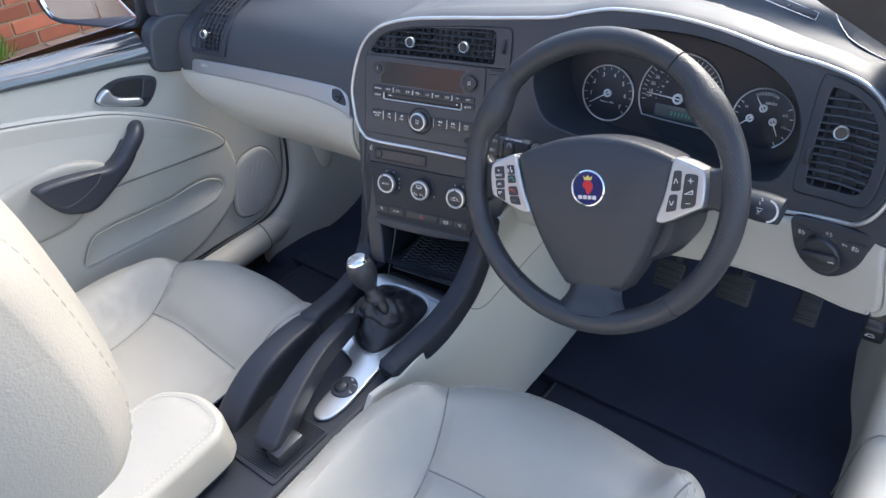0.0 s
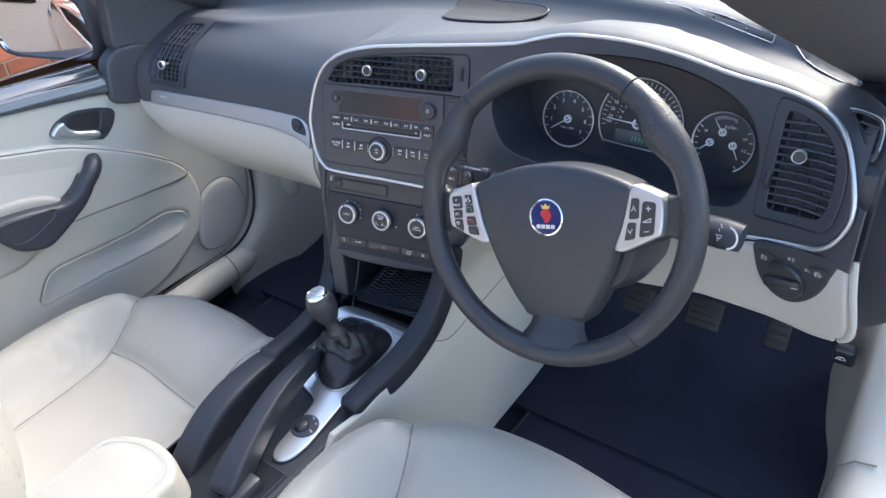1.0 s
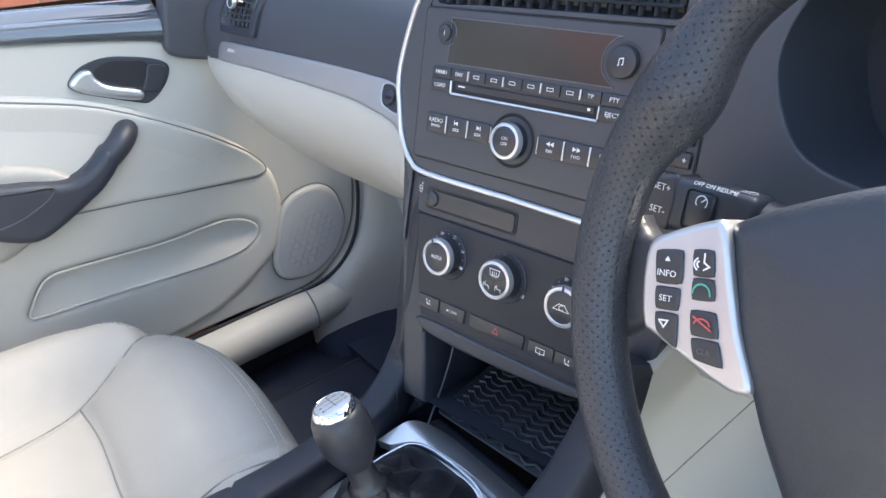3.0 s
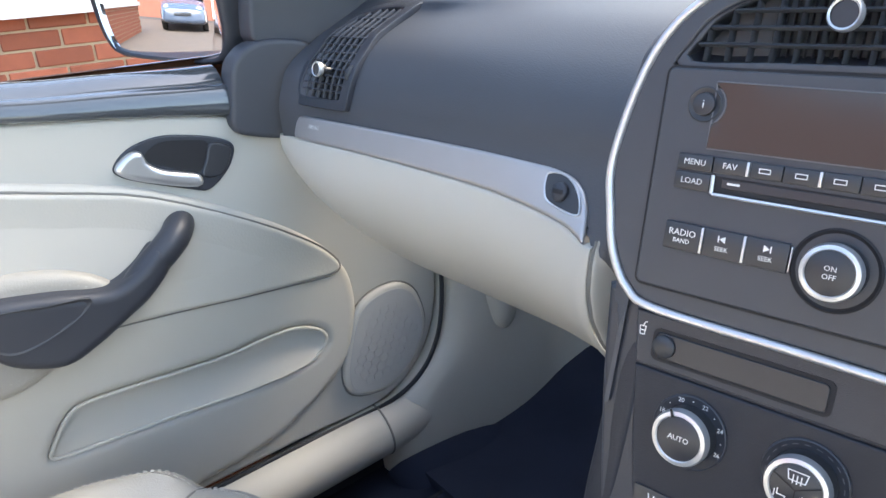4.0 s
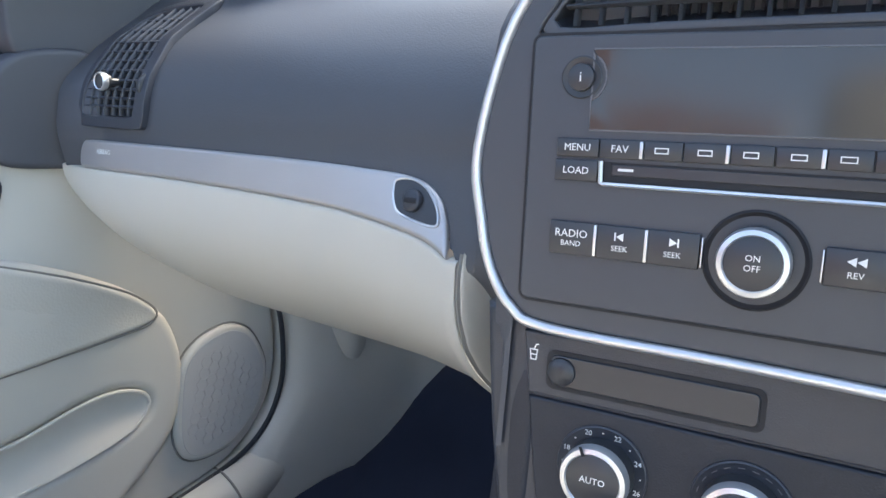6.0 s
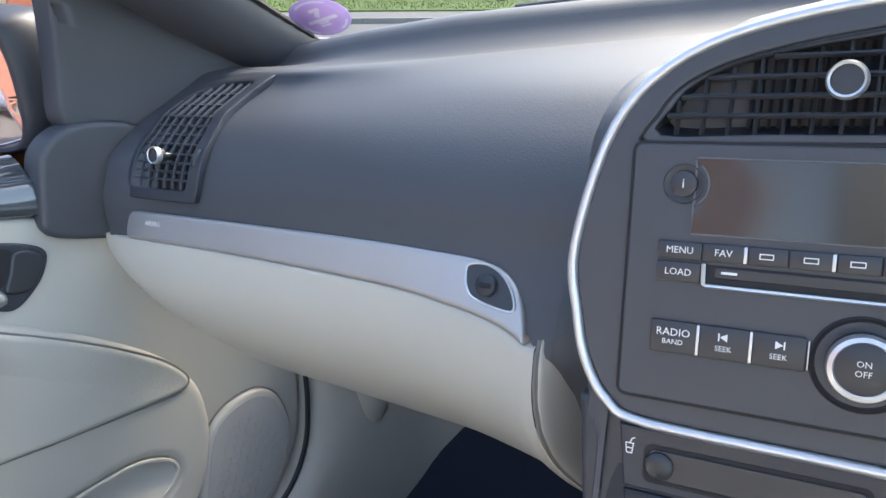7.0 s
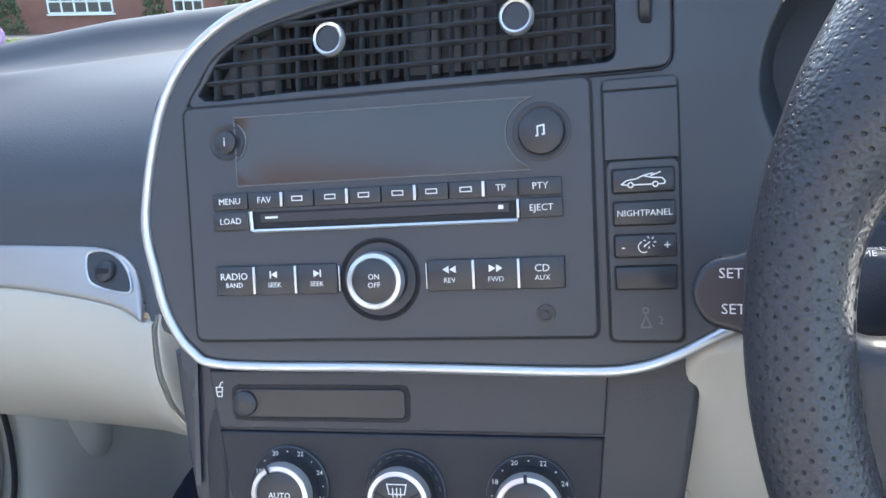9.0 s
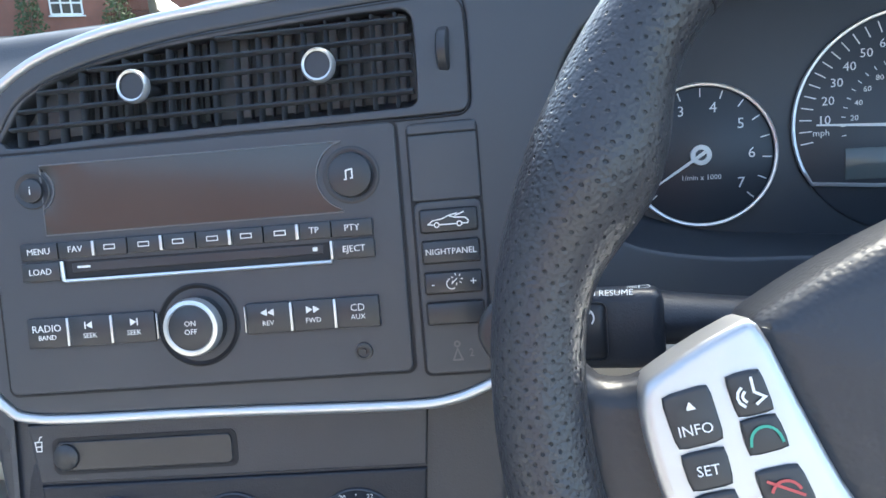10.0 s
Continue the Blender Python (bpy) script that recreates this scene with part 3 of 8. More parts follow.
# passenger side: silver strip, glove box
STRIP = spline([(-0.635, 0.800), (-0.635, 0.812), (-0.630, 0.8185), (-0.620, 0.8198), (-0.539, 0.8205), (-0.434, 0.8212), (-0.33, 0.8212), (-0.27, 0.8200), (-0.238, 0.8190), (-0.217, 0.8155), (-0.203, 0.808), (-0.195, 0.7985), (-0.190, 0.788), (-0.187, 0.777),
                (-0.197, 0.7805), (-0.209, 0.784), (-0.229, 0.787), (-0.249, 0.789), (-0.293, 0.7925), (-0.342, 0.7940), (-0.397, 0.7950), (-0.46, 0.7955), (-0.533, 0.7955), (-0.62, 0.7945), (-0.631, 0.7955)], 3, True)
STRIP_LOW = [p for p in STRIP[13 * 3:24 * 3]]
bm = slab(STRIP, lambda x, z: V(x, strip_front(x, z), z), 0.0, 0.003, 0.008, base=-0.008)
strip = part("strip", bm, BRUSHED, dashboard, "brushed silver strip over the glove box")


def strip_low(x):
    """Height of the lower edge of the strip."""
    return float(np.interp(x, [p[0] for p in reversed(STRIP_LOW)], [p[1] for p in reversed(STRIP_LOW)]))


# section of the glove box lid under the strip: depth and height from its top edge
LID_SECTION = ((0.020, -0.0002), (0.004, -0.0003), (0.0, -0.0012), (-0.0026, -0.008), (-0.0065, -0.024), (-0.0075, -0.040), (-0.0045, -0.060), (0.004, -0.081), (0.014, -0.098), (0.028, -0.117), (0.048, -0.141), (0.072, -0.166), (0.110, -0.196), (0.13, -0.19))


def glove_section(x):
    """The lid's section at x; it tapers to a rounded end beside the door."""
    f = float(np.interp(x, (-0.676, -0.674, -0.668, -0.66, -0.65, -0.63, -0.61, -0.58, -0.54, -0.45), (0.22, 0.34, 0.44, 0.54, 0.63, 0.76, 0.85, 0.93, 0.985, 1.0)))
    zt = strip_low(min(max(x, -0.62), -0.187)) - 0.0012
    yt = strip_front(max(x, -0.62), zt) + 0.0015
    return [V(x, yt + dy * f, zt + dz * f) for dy, dz in LID_SECTION]


LID_END = -0.1795
bm = loft([glove_section(x) for x in (-0.676, -0.674, -0.668, -0.66, -0.65, -0.63, -0.61, -0.58, -0.54, -0.48, -0.42, -0.36, -0.30, -0.26, -0.23, -0.21, -0.195, -0.187, LID_END)], 3, 2)
glove = part("glove_box_lid", bm, CREAM_PLASTIC, dashboard, "smooth cream glove box lid")
part("lid_gap", tube([V(x, strip_front(x, z) + 0.004, z - 0.0008) for x, z in STRIP_LOW if x < -0.189], 0.0012, sides=6), HOLE, dashboard, "dark gap under the strip")
end_sec = glove_section(LID_END)[1:-1]
end_z, end_y = [q.z for q in end_sec][::-1], [q.y for q in end_sec][::-1]
edge_z, edge_y, edge_x = (0.60, 0.630, 0.644, 0.693, 0.74, 0.768, 0.777, 0.781), (0.070, 0.0655, 0.0630, 0.052, 0.036, 0.0225, 0.0175, 0.0160), (-0.1655, -0.1655, -0.1655, -0.1650, -0.1650, -0.1690, -0.1735, -0.1770)
rows = []
for t in (0, 0.12, 0.3, 0.5, 0.75, 1.0):
    row = []
    for z in np.linspace(0.7805, 0.620, 16):
        a = (LID_END + 0.0032, float(np.interp(z, end_z, end_y)) + 0.0015)
        b = (float(np.interp(z, edge_z, edge_x)), max(a[1], float(np.interp(z, edge_z, edge_y))))
        row.append(V(a[0] + max(0.0004, b[0] - a[0]) * t, a[1] + (b[1] - a[1]) * t ** 1.5 - (0.0008 * math.sin(math.pi * min(1, t * 2)) if t < 0.5 else 0), z))
    rows.append(row)
part("end_cap", loft(rows, 2, 3), CREAM_PLASTIC, dashboard, "narrow cream panel beside the glove box")
# grey tube in the gap; its colour stands for the shade there
part("end_gap", tube([V(LID_END + 0.0016, float(np.interp(z, end_z, end_y)) + 0.0022, z) for z in np.linspace(0.779, 0.628, 40)], 0.0022, sides=6), SEAM, dashboard, "shaded gap between lid and end panel")
# lock and printed word on the strip
SF = frame_of((-0.218, strip_front(-0.218, 0.8055) - 0.0016, 0.8055), (1, 0.10, 0), (0, 0.55, 1))
LOCK = spline([(-0.2405, 0.811), (-0.2385, 0.8155), (-0.2260, 0.8165), (-0.2140, 0.8125), (-0.2045, 0.8050), (-0.1995, 0.7975), (-0.2000, 0.7930), (-0.2110, 0.7930), (-0.2310, 0.7965), (-0.2380, 0.8025)], 4, True)
face = lambda x, z: V(x, strip_front(x, z) - 0.0003, z)
part("lock_rim", tube([face(a, b) + V(0, -0.0002, 0) for a, b in LOCK], 0.0010, True, 8), SILVER, strip, "bright rim round the lock")
lock = part("lock_plate", slab(shrink(LOCK, 0.0003), face, 0.0005, 0.0003, 0.006), BUTTON, strip, "black glove box lock plate")
part("lock_barrel", lathe([(0.0, 0.0028), (0.0062, 0.0028), (0.0072, 0.0020), (0.0076, 0.0)], 28, m=SF @ pose(-0.004, -0.0005, 0)), BLACK, strip)
part("key_slot", block(-0.0048, -0.0018, 0.0024, 0.0048, 0.0018, 0.0032, 0.0004, m=SF @ pose(-0.004, -0.0005, 0)), HOLE, strip)
AF = frame_of((-0.593, strip_front(-0.593, 0.810) - 0.0003, 0.810), (1, 0.07, 0), (0, 0.45, 1))
writing("airbag_word", "AIRBAG", 0.0066, AF, 0, 0, strip, WHITE)

# ---- air vents ----
def vent(name, label, outline, surf, levels, fins, knobs, wheel_at=None, depth=0.0115, proud=0.0, tilt=0.0, border=(0.0045, 0.0045, 0.0045, 0.0045), bars=(0.0044, 0.56), lean=0.0, grey=None, vanes=(), flush=False):
    """An air vent: frame, dark duct, horizontal slats, upright fins, silver knobs and a thumb wheel."""
    cx, cz = np.mean(outline, 0)
    grey = grey or BLACK
    v = thing(name, label, "air vent", "dashboard air vents", at=surf(cx, cz))
    low, top = np.array(outline).min(0), np.array(outline).max(0)

    def inset(d):
        """The outline squeezed to the opening, d smaller all round."""
        u = (np.array(outline) - low) / (top - low)
        return low + np.array((border[0] + d, border[2] + d)) + u * (top - low - np.array((border[0] + border[1] + 2 * d, border[2] + border[3] + 2 * d)))

    def lift(x, z, d):
        p = surf(x, z)
        n = (surf(x + 1e-4, z) - p).cross(surf(x, z + 1e-4) - p).normalized()
        return p + (n if n.y < 0 else -n) * d

    lip = inset(0)
    part("frame", slab(outline, surf, 0.0046 + proud, 0.0012, 0.02, holes=[lip]), grey, v)
    if depth > 0.01:
        part("seam", tube([surf(a, b) + V(0, -0.0044, 0) for a, b in outline], 0.0007, True, 6), HOLE, v, "thin dark joint round the vent")
    back = lambda a, b: surf(a, b) + V(0, depth, 0)
    # curved vent has no opening: near-black plate paints the shade behind its slats
    part("duct", slab(shrink(outline, -0.002), back, 0.001, 0, 0.02) if depth > 0.01 else slab(shrink(outline, 0.004), surf, 0.0012, 0, 0.01), HOLE if depth < 0.01 else DUCT, v, "dark plate behind the slats")
    if depth > 0.01:
        bm = bmesh.new()
        ring_f = [bm.verts.new(surf(a, b) + V(0, -0.002, 0)) for a, b in lip]
        ring_b = [bm.verts.new(back(a, b)) for a, b in inset(0.002)]
        for k in range(len(lip)):
            j = (k + 1) % len(lip)
            bm.faces.new([ring_f[k], ring_f[j], ring_b[j], ring_b[k]])
        part("duct_wall", bm, BLACK, v)
    lip = np.array(lip)
    grid = inset(0.0)
    off = V(0, -0.001 - proud * 0.8, 0)
    lo, hi = np.array(grid).min(0), np.array(grid).max(0)
    for z in levels:
        xs = np.linspace(lo[0], hi[0], 120)
        zz = z + tilt * (xs - cx)
        ok = xs[inside(lip, np.stack([xs, zz], 1))]
        if len(ok) < 4:
            continue
        path = [surf(x, z + tilt * (x - cx)) + off if depth > 0.01 else lift(x, z, 0.0034) for x in np.linspace(ok[0], ok[-1], 9)]
        bm = tube(path, bars[0], sides=8, squash=bars[1], up=(0, 0.25, 1))
        part("slat", bm, grey, v)
    for x in fins:
        zs = np.linspace(lo[1], hi[1], 60)
        ok = zs[inside(lip, np.stack([np.full(60, x), zs], 1))]
        if len(ok) < 4:
            continue
        path = [surf(x, z) + off + V(0, -0.0012 if flush else 0.0010, 0) if depth > 0.01 else lift(x, z, 0.0028) for z in np.linspace(ok[0], ok[-1], 5 if depth > 0.01 else 14)]
        part("fin", tube(path, 0.0034, sides=6, squash=0.34 if flush else 0.24 if depth > 0.01 else 0.36, up=(1, 0, 0)), grey, v)
    for x in vanes:
        zs = np.linspace(lo[1], hi[1], 60)
        ok = zs[inside(lip, np.stack([np.full(60, x), zs], 1))]
        if len(ok) > 8:
            part("vane", tube([surf(x, z) + V(0, 0.0062, 0) for z in (ok[2], ok[-3])], 0.0032, sides=4, squash=0.26, up=(1, 0.5, 0)), grey, v)
    for x, z, h in knobs:
        p = surf(x, z)
        m = frame_of(p, (1, 0.1, 0), (0, 0.3, 1))
        k = part("knob", lathe([(0.0035, -0.004), (0.0035, h * 0.55), (0.0068, h * 0.62), (0.0076, h * 0.8), (0.0076, h), (0.0066, h + 0.0004), (0.0062, h - 0.0004), (0, h - 0.0004)], 20, m=m), BUTTON, v, "black knob with a silver ring")
        part("ring", lathe([(0.0077, h * 0.78), (0.0083, h * 0.84), (0.0083, h * 0.98), (0.0074, h + 0.0012), (0.0064, h + 0.0006)], 24, m=m), SILVER, k, "satin silver ring")
    if wheel_at:
        x, z = wheel_at
        p = surf(x, z)
        w = lathe([(0.0, 0.003), (0.0118, 0.003), (0.013, 0.002), (0.013, -0.002), (0.0118, -0.003), (0, -0.003)], 28, m=frame_of(p + V(0, 0.0030, 0), (lean, 0, 1), (0, -1, 0)))
        part("thumb_wheel", w, BUTTON, v)
    return v


vent("air_vent", "black centre air vent with slats and two silver-ringed knobs", VENT_CENTRE, fascia,
     [0.9195 + 0.0084 * k for k in range(5)], [-0.092 + 0.0115 * k for k in range(18)], [(-0.022, 0.933, 0.018), (0.070, 0.9325, 0.020)], (0.1275, 0.935), tilt=-0.012, border=(0.006, 0.0255, 0.0045, 0.0045), bars=(0.0046, 0.30), grey=PANEL,
     vanes=[-0.062 + 0.0042 * k for k in range(18)] + [0.0265 + 0.0115 * k for k in range(8)])
vent("air_vent", "black air vent beside the dials with a silver-ringed knob", VENT_RIGHT, fascia,
     [0.8530 + 0.0088 * k for k in range(11)], [0.5705, 0.5855, 0.602, 0.6185], [(0.587, 0.908, 0.020)], (0.5585, 0.868), tilt=0.21, border=(0.0135, 0.0120, 0.0120, 0.0110), bars=(0.0046, 0.44), grey=PANEL, flush=True)
VENT_LEFT = spline([(-0.540, 0.9215), (-0.575, 0.9215), (-0.604, 0.919), (-0.627, 0.913), (-0.632, 0.903), (-0.634, 0.890), (-0.636, 0.874), (-0.638, 0.854), (-0.640, 0.838), (-0.634, 0.830), (-0.59, 0.8295), (-0.541, 0.8300), (-0.532, 0.8350), (-0.530, 0.856), (-0.532, 0.876), (-0.536, 0.895), (-0.537, 0.908), (-0.535, 0.917)], 3, True)
vent("air_vent", "black curved air vent near the door with a silver-ringed knob", VENT_LEFT, lambda x, z: V(x, pad_y(x, z) + 0.0005, z),
     [0.8480 + 0.0068 * k for k in range(10)], [-0.6185 + 0.0125 * k for k in range(7)], [(-0.582, 0.868, 0.023)], (-0.5395, 0.864), depth=-0.0012, proud=0.0025, border=(0.0095, 0.0155, 0.0100, 0.0050), bars=(0.0024, 0.62))

# ---- instrument cluster ----
def dial_plane(x, z):
    return V(x, 0.145 + 0.3 * (z - 0.855), z)


DIALS = frame_of(dial_plane(0.36, 0.86), (1, 0, 0), (0, 0.3, 1))


def on_dials(x, z):
    return (x - 0.36, (z - 0.86) * 1.044)


cluster = thing("instrument_cluster", "instrument cluster of three black dials with white figures and silver rims", "instrument cluster", at=dial_plane(0.36, 0.86))
hood = bmesh.new()
inner = [(0.36 + (x - 0.36) * 0.95, 0.875 + (z - 0.882) * (0.86 if z > 0.882 else 1.16)) for x, z in CLUSTER_HOLE]
rows = []
for f in (0, 0.15, 0.5, 1.0):
    rows.append([])
    for (x, z), (a, b) in zip(CLUSTER_HOLE, inner):
        p, q = fascia(x, z) + V(0, -0.003, 0), dial_plane(a, b)
        rows[-1].append(hood.verts.new(p.lerp(q, f)))
for r0, r1 in zip(rows, rows[1:]):
    for k in range(len(r0)):
        j = (k + 1) % len(r0)
        hood.faces.new([r0[j], r0[k], r1[k], r1[j]])
part("hood", hood, BLACK, cluster, "deep black hood round the dials")
part("backing", slab(inner, dial_plane, 0.0005, 0, 0.03), DIAL, cluster)


def gauge(name, cx, cz, r, rim, label):
    """A round dial with its silver rim; rim is (from, to) in degrees."""
    u, v = on_dials(cx, cz)
    g = part(name, lathe([(0, 0.0015), (r * 0.97, 0.0015), (r, 0.001), (r, 0)], 48, m=DIALS @ pose(u, v, 0.0006)), DIAL, cluster, label)
    path = [DIALS @ V(a, b, 0.0035) for a, b in arc(u, v, r, *rim, 60)]
    part("rim", tube(path, 0.0012, sides=6), SILVER, g, "thin silver rim")
    return g, u, v


def ticks(u, v, r0, r1, a0, a1, n, width, g):
    for k in range(n + 1):
        a = radians(a0 + (a1 - a0) * k / n)
        part("tick", lines([[(u + r0 * math.cos(a), v + r0 * math.sin(a)), (u + r1 * math.cos(a), v + r1 * math.sin(a))]], width, DIALS, 0.0026), WHITE, g, smooth=False)


def needle(u, v, length, angle, g, hub=0.006):
    m = DIALS @ pose(u, v, 0.004, 0, 0, angle)
    bm = bmesh.new()
    q = [V(-0.004, 0.0011, 0), V(-0.004, -0.0011, 0), V(length, -0.0005, 0), V(length, 0.0005, 0)]
    bm.faces.new([bm.verts.new(m @ (p + V(0, 0, 0.0012))) for p in q])
    n = part("needle", bm, WHITE, g, "white pointer", smooth=False)
    part("boss", lathe([(hub * 0.5, 0.0008), (hub * 0.55, 0.0016), (hub * 0.95, 0.0014), (hub, 0.0004), (hub, -0.002)], 24, m=m), WHITE, n, "pale ring round the pointer's axle")
    part("axle", lathe([(0, 0.0010), (hub * 0.52, 0.0010)], 20, m=m), DIAL, n)


g, u, v = gauge("rev_counter", 0.2545, 0.855, 0.0405, (0, 360), "round rev counter")
ticks(u, v, 0.0335, 0.038, 222, -42, 14, 0.0007, g)
for k in range(1, 8):
    a = radians(222 - 264 * k / 7 + 4)
    writing("figure", str(k), 0.0085, DIALS, u + 0.0275 * math.cos(a), v + 0.0275 * math.sin(a), g, lift=0.0026)
writing("figure", "1/min x 1000", 0.0042, DIALS, u, v - 0.013, g, lift=0.0026)
needle(u, v, 0.031, 214, g)
g, u, v = gauge("speedometer", 0.364, 0.867, 0.0605, (-30, 205), "large speedometer with a small display")
path = [DIALS @ V(a, b, 0.0035) for a, b in [(u - 0.055, v - 0.025), (u - 0.051, v - 0.032), (u - 0.02, v - 0.034), (u + 0.045, v - 0.036), (u + 0.0525, v - 0.030)]]
part("rim", tube(path, 0.0012, sides=6), SILVER, g)
ticks(u, v, 0.051, 0.057, 190, -28, 32, 0.0007, g)
for k in range(1, 17):
    a = radians(190 - 218 * k / 16)
    writing("figure", str(k * 10), 0.0068 if k < 10 else 0.0056, DIALS, u + 0.0445 * math.cos(a), v + 0.0445 * math.sin(a), g, lift=0.0026)
ticks(u, v, 0.034, 0.036, 190, -28, 26, 0.0005, g)
for k in range(1, 14):
    a = radians(190 - 218 * k / 13.4)
    writing("figure", str(k * 20), 0.0042, DIALS, u + 0.0295 * math.cos(a), v + 0.0295 * math.sin(a), g, lift=0.0026)
writing("figure", "mph", 0.005, DIALS, u - 0.046, v - 0.004, g, lift=0.0026)
needle(u - 0.003, v - 0.002, 0.046, 177, g, 0.0075)
lcd = part("display", block(u - 0.034, v - 0.0305, 0.0006, u + 0.036, v - 0.013, 0.0030, 0.0006, m=DIALS), LCD, g, "grey green trip display")
part("digits", lines([[(u - 0.008 + 0.0052 * k, v - 0.0255), (u - 0.0075 + 0.0052 * k, v - 0.0205)] for k in range(6)], 0.0026, DIALS, 0.0034), LCD_INK, lcd, smooth=False)
g, u, v = gauge("triple_gauge", 0.4785, 0.861, 0.0395, (-60, 235), "round dial for turbo, temperature and fuel")
ticks(u, v + 0.008, 0.023, 0.027, 125, 60, 12, 0.0007, g)
ticks(u, v, 0.033, 0.037, 215, 150, 5, 0.0009, g)
ticks(u, v, 0.033, 0.037, 30, -55, 4, 0.0009, g)
writing("figure", "turbo", 0.0065, DIALS, u + 0.006, v + 0.0215, g, lift=0.0026)
writing("figure", "H", 0.0055, DIALS, u - 0.024, v + 0.012, g, lift=0.0026)
writing("figure", "1/1", 0.0055, DIALS, u + 0.026, v + 0.009, g, lift=0.0026)
writing("figure", "1/2", 0.0055, DIALS, u + 0.027, v - 0.006, g, lift=0.0026)
needle(u - 0.0025, v + 0.0135, 0.017, 128, g, 0.0052)
needle(u - 0.0165, v - 0.002, 0.016, 222, g, 0.0052)
needle(u + 0.0130, v - 0.0015, 0.019, -62, g, 0.0052)

# ---- car radio ----
RAD = frame_of((0, 0.030 + 0.33 * (0.82 - 0.882), 0.82), (1, 0.19, 0), (0, 0.33, 1)) @ pose(0, 0, 0.0042, 0, 0, -1.1)
RN = RAD.col[2].xyz.copy()
MM = 0.001


def mm(pts):
    return [(a * MM, b * MM) for a, b in pts]


def key(name, x0, y0, x1, y1, parent, h=2.2, r=1.2, material=None, m=None, label=""):
    """A push button with rounded edges, given in millimetres on the radio's plane."""
    return part(name, block(x0 * MM, y0 * MM, 0, x1 * MM, y1 * MM, h * MM, r * MM * 0.5, 2, m=m or RAD), material or BUTTON, parent, label)


def word(text, size, u, v, parent, lift=2.2, material=None, m=None, turn=0):
    return writing("word", text, size * MM, m or RAD, u * MM, v * MM, parent, material, lift * MM + 0.0002, turn)


radio = thing("car_radio", "black car radio and compact disc player with white printed keys", "car radio", at=RAD.translation)
part("gap", slab(rounded(-0.1088, -0.0353, 0.1078, 0.0923, 0.005), flat(RAD), 0.0014, 0, 0.05, out=RN), HOLE, radio)
part("face", slab(rounded(-0.1074, -0.0339, 0.1064, 0.0909, 0.0040), flat(RAD), 0.0026, 0.0010, 0.03, out=RN), PANEL, radio, "matt black radio face")
RF = RAD @ pose(0, 0, 0.0026)
disp = mm([(-78, 84.5), (79, 83.5)] + arc(83, 66.5, 17.5, 103, 250, 12) + [(78, 48.5), (-78, 48.5), (-78, 61.0)] + list(reversed(arc(-83, 72, 11.5, -62, 62, 8))) + [(-78, 83)])
part("display", slab(disp, flat(RF), 0.0006, 0.0004, 0.03, out=RN), DISPLAY, radio, "dark brown glossy display")
part("display_edge", tube([RF @ V(a, b, 0.0004) for a, b in disp], 0.0005, True, 5), GREY_PRINT, radio)


def dial_knob(name, u, v, r, h, parent, ringed=False, material=None, m=None, label=""):
    mm_ = (m or RF) @ pose(u * MM, v * MM, 0)
    r, h = r * MM, h * MM
    k = part(name, lathe([(0, h), (r * 0.88, h), (r * 0.97, h * 0.92), (r, h * 0.7), (r * 1.04, 0)], 36, m=mm_), material or BUTTON, parent, label)
    if ringed:
        part("ring", lathe([(r * 0.80, h + 0.0002), (r * 0.84, h + 0.0009), (r * 0.98, h + 0.0004), (r * 1.035, h - 0.0018), (r * 1.04, h - 0.0045)], 40, m=mm_), SILVER, k, "satin silver ring")
    return k


for u, v, r in ((-83, 72, 9.5), (83, 66.5, 14)):
    part("well", lathe([(r * 1.02 * MM, 0.0006), (r * 0.95 * MM, 0.0010), (r * 0.88 * MM, 0.0007), (0, 0.0007)], 32, m=RF @ pose(u * MM, v * MM, 0)), BUTTON, radio)
dial_knob("info_button", -83, 72, 6.2, 2.6, radio)
word("i", 6.5, -83, 72, radio, 2.6, m=RF)
dial_knob("tone_button", 83, 66.5, 11, 5, radio)
part("note_mark", lines([mm(s) for s in ([(81.4, 64.2), (81.4, 68.6)], [(81.4, 68.6), (84.5, 69.2)], [(84.5, 64.8), (84.5, 69.2)], [(80.5, 64.2), (81.5, 64.2)], [(83.6, 64.8), (84.6, 64.8)])], 0.0008, RF, 0.0054), WHITE, radio, smooth=False)
row1 = (-92.5, -72, -53.2, -35, -17, 1.2, 18.8, 36.2, 53.6, 70.9, 92)
for k, (a, b) in enumerate(zip(row1, row1[1:])):
    sb = 1.3 if k in (2, 4, 6, 8) else 0.25
    button = key("button", a + sb, 36.2, b - 0.25, 44.6, radio, m=RF)
    c = (a + b) / 2
    if k in (0, 1, 8, 9):
        word(("MENU", "FAV", "", "", "", "", "", "", "TP", "PTY")[k], 4.6, c, 40.4, button, m=RF)
    else:
        part("mark", lines([mm([(c - 2.8, 39.4), (c + 2.8, 39.4), (c + 2.8, 41.6), (c - 2.8, 41.6), (c - 2.8, 39.4)])], 0.0005, RF, 0.0025), WHITE, button, smooth=False)
for a in (-53.0, -17, 18.8, 53.6):
    key("divider", a - 0.75, 36.6, a + 0.75, 44.2, radio, 2.6, 0.5, SILVER, RF)
for a, b, t in ((-92.5, -72.2, "LOAD"), (71.2, 92, "EJECT")):
    word(t, 4.6, (a + b) / 2, 29.9, key("button", a, 25.2, b, 34.8, radio, m=RF), m=RF)
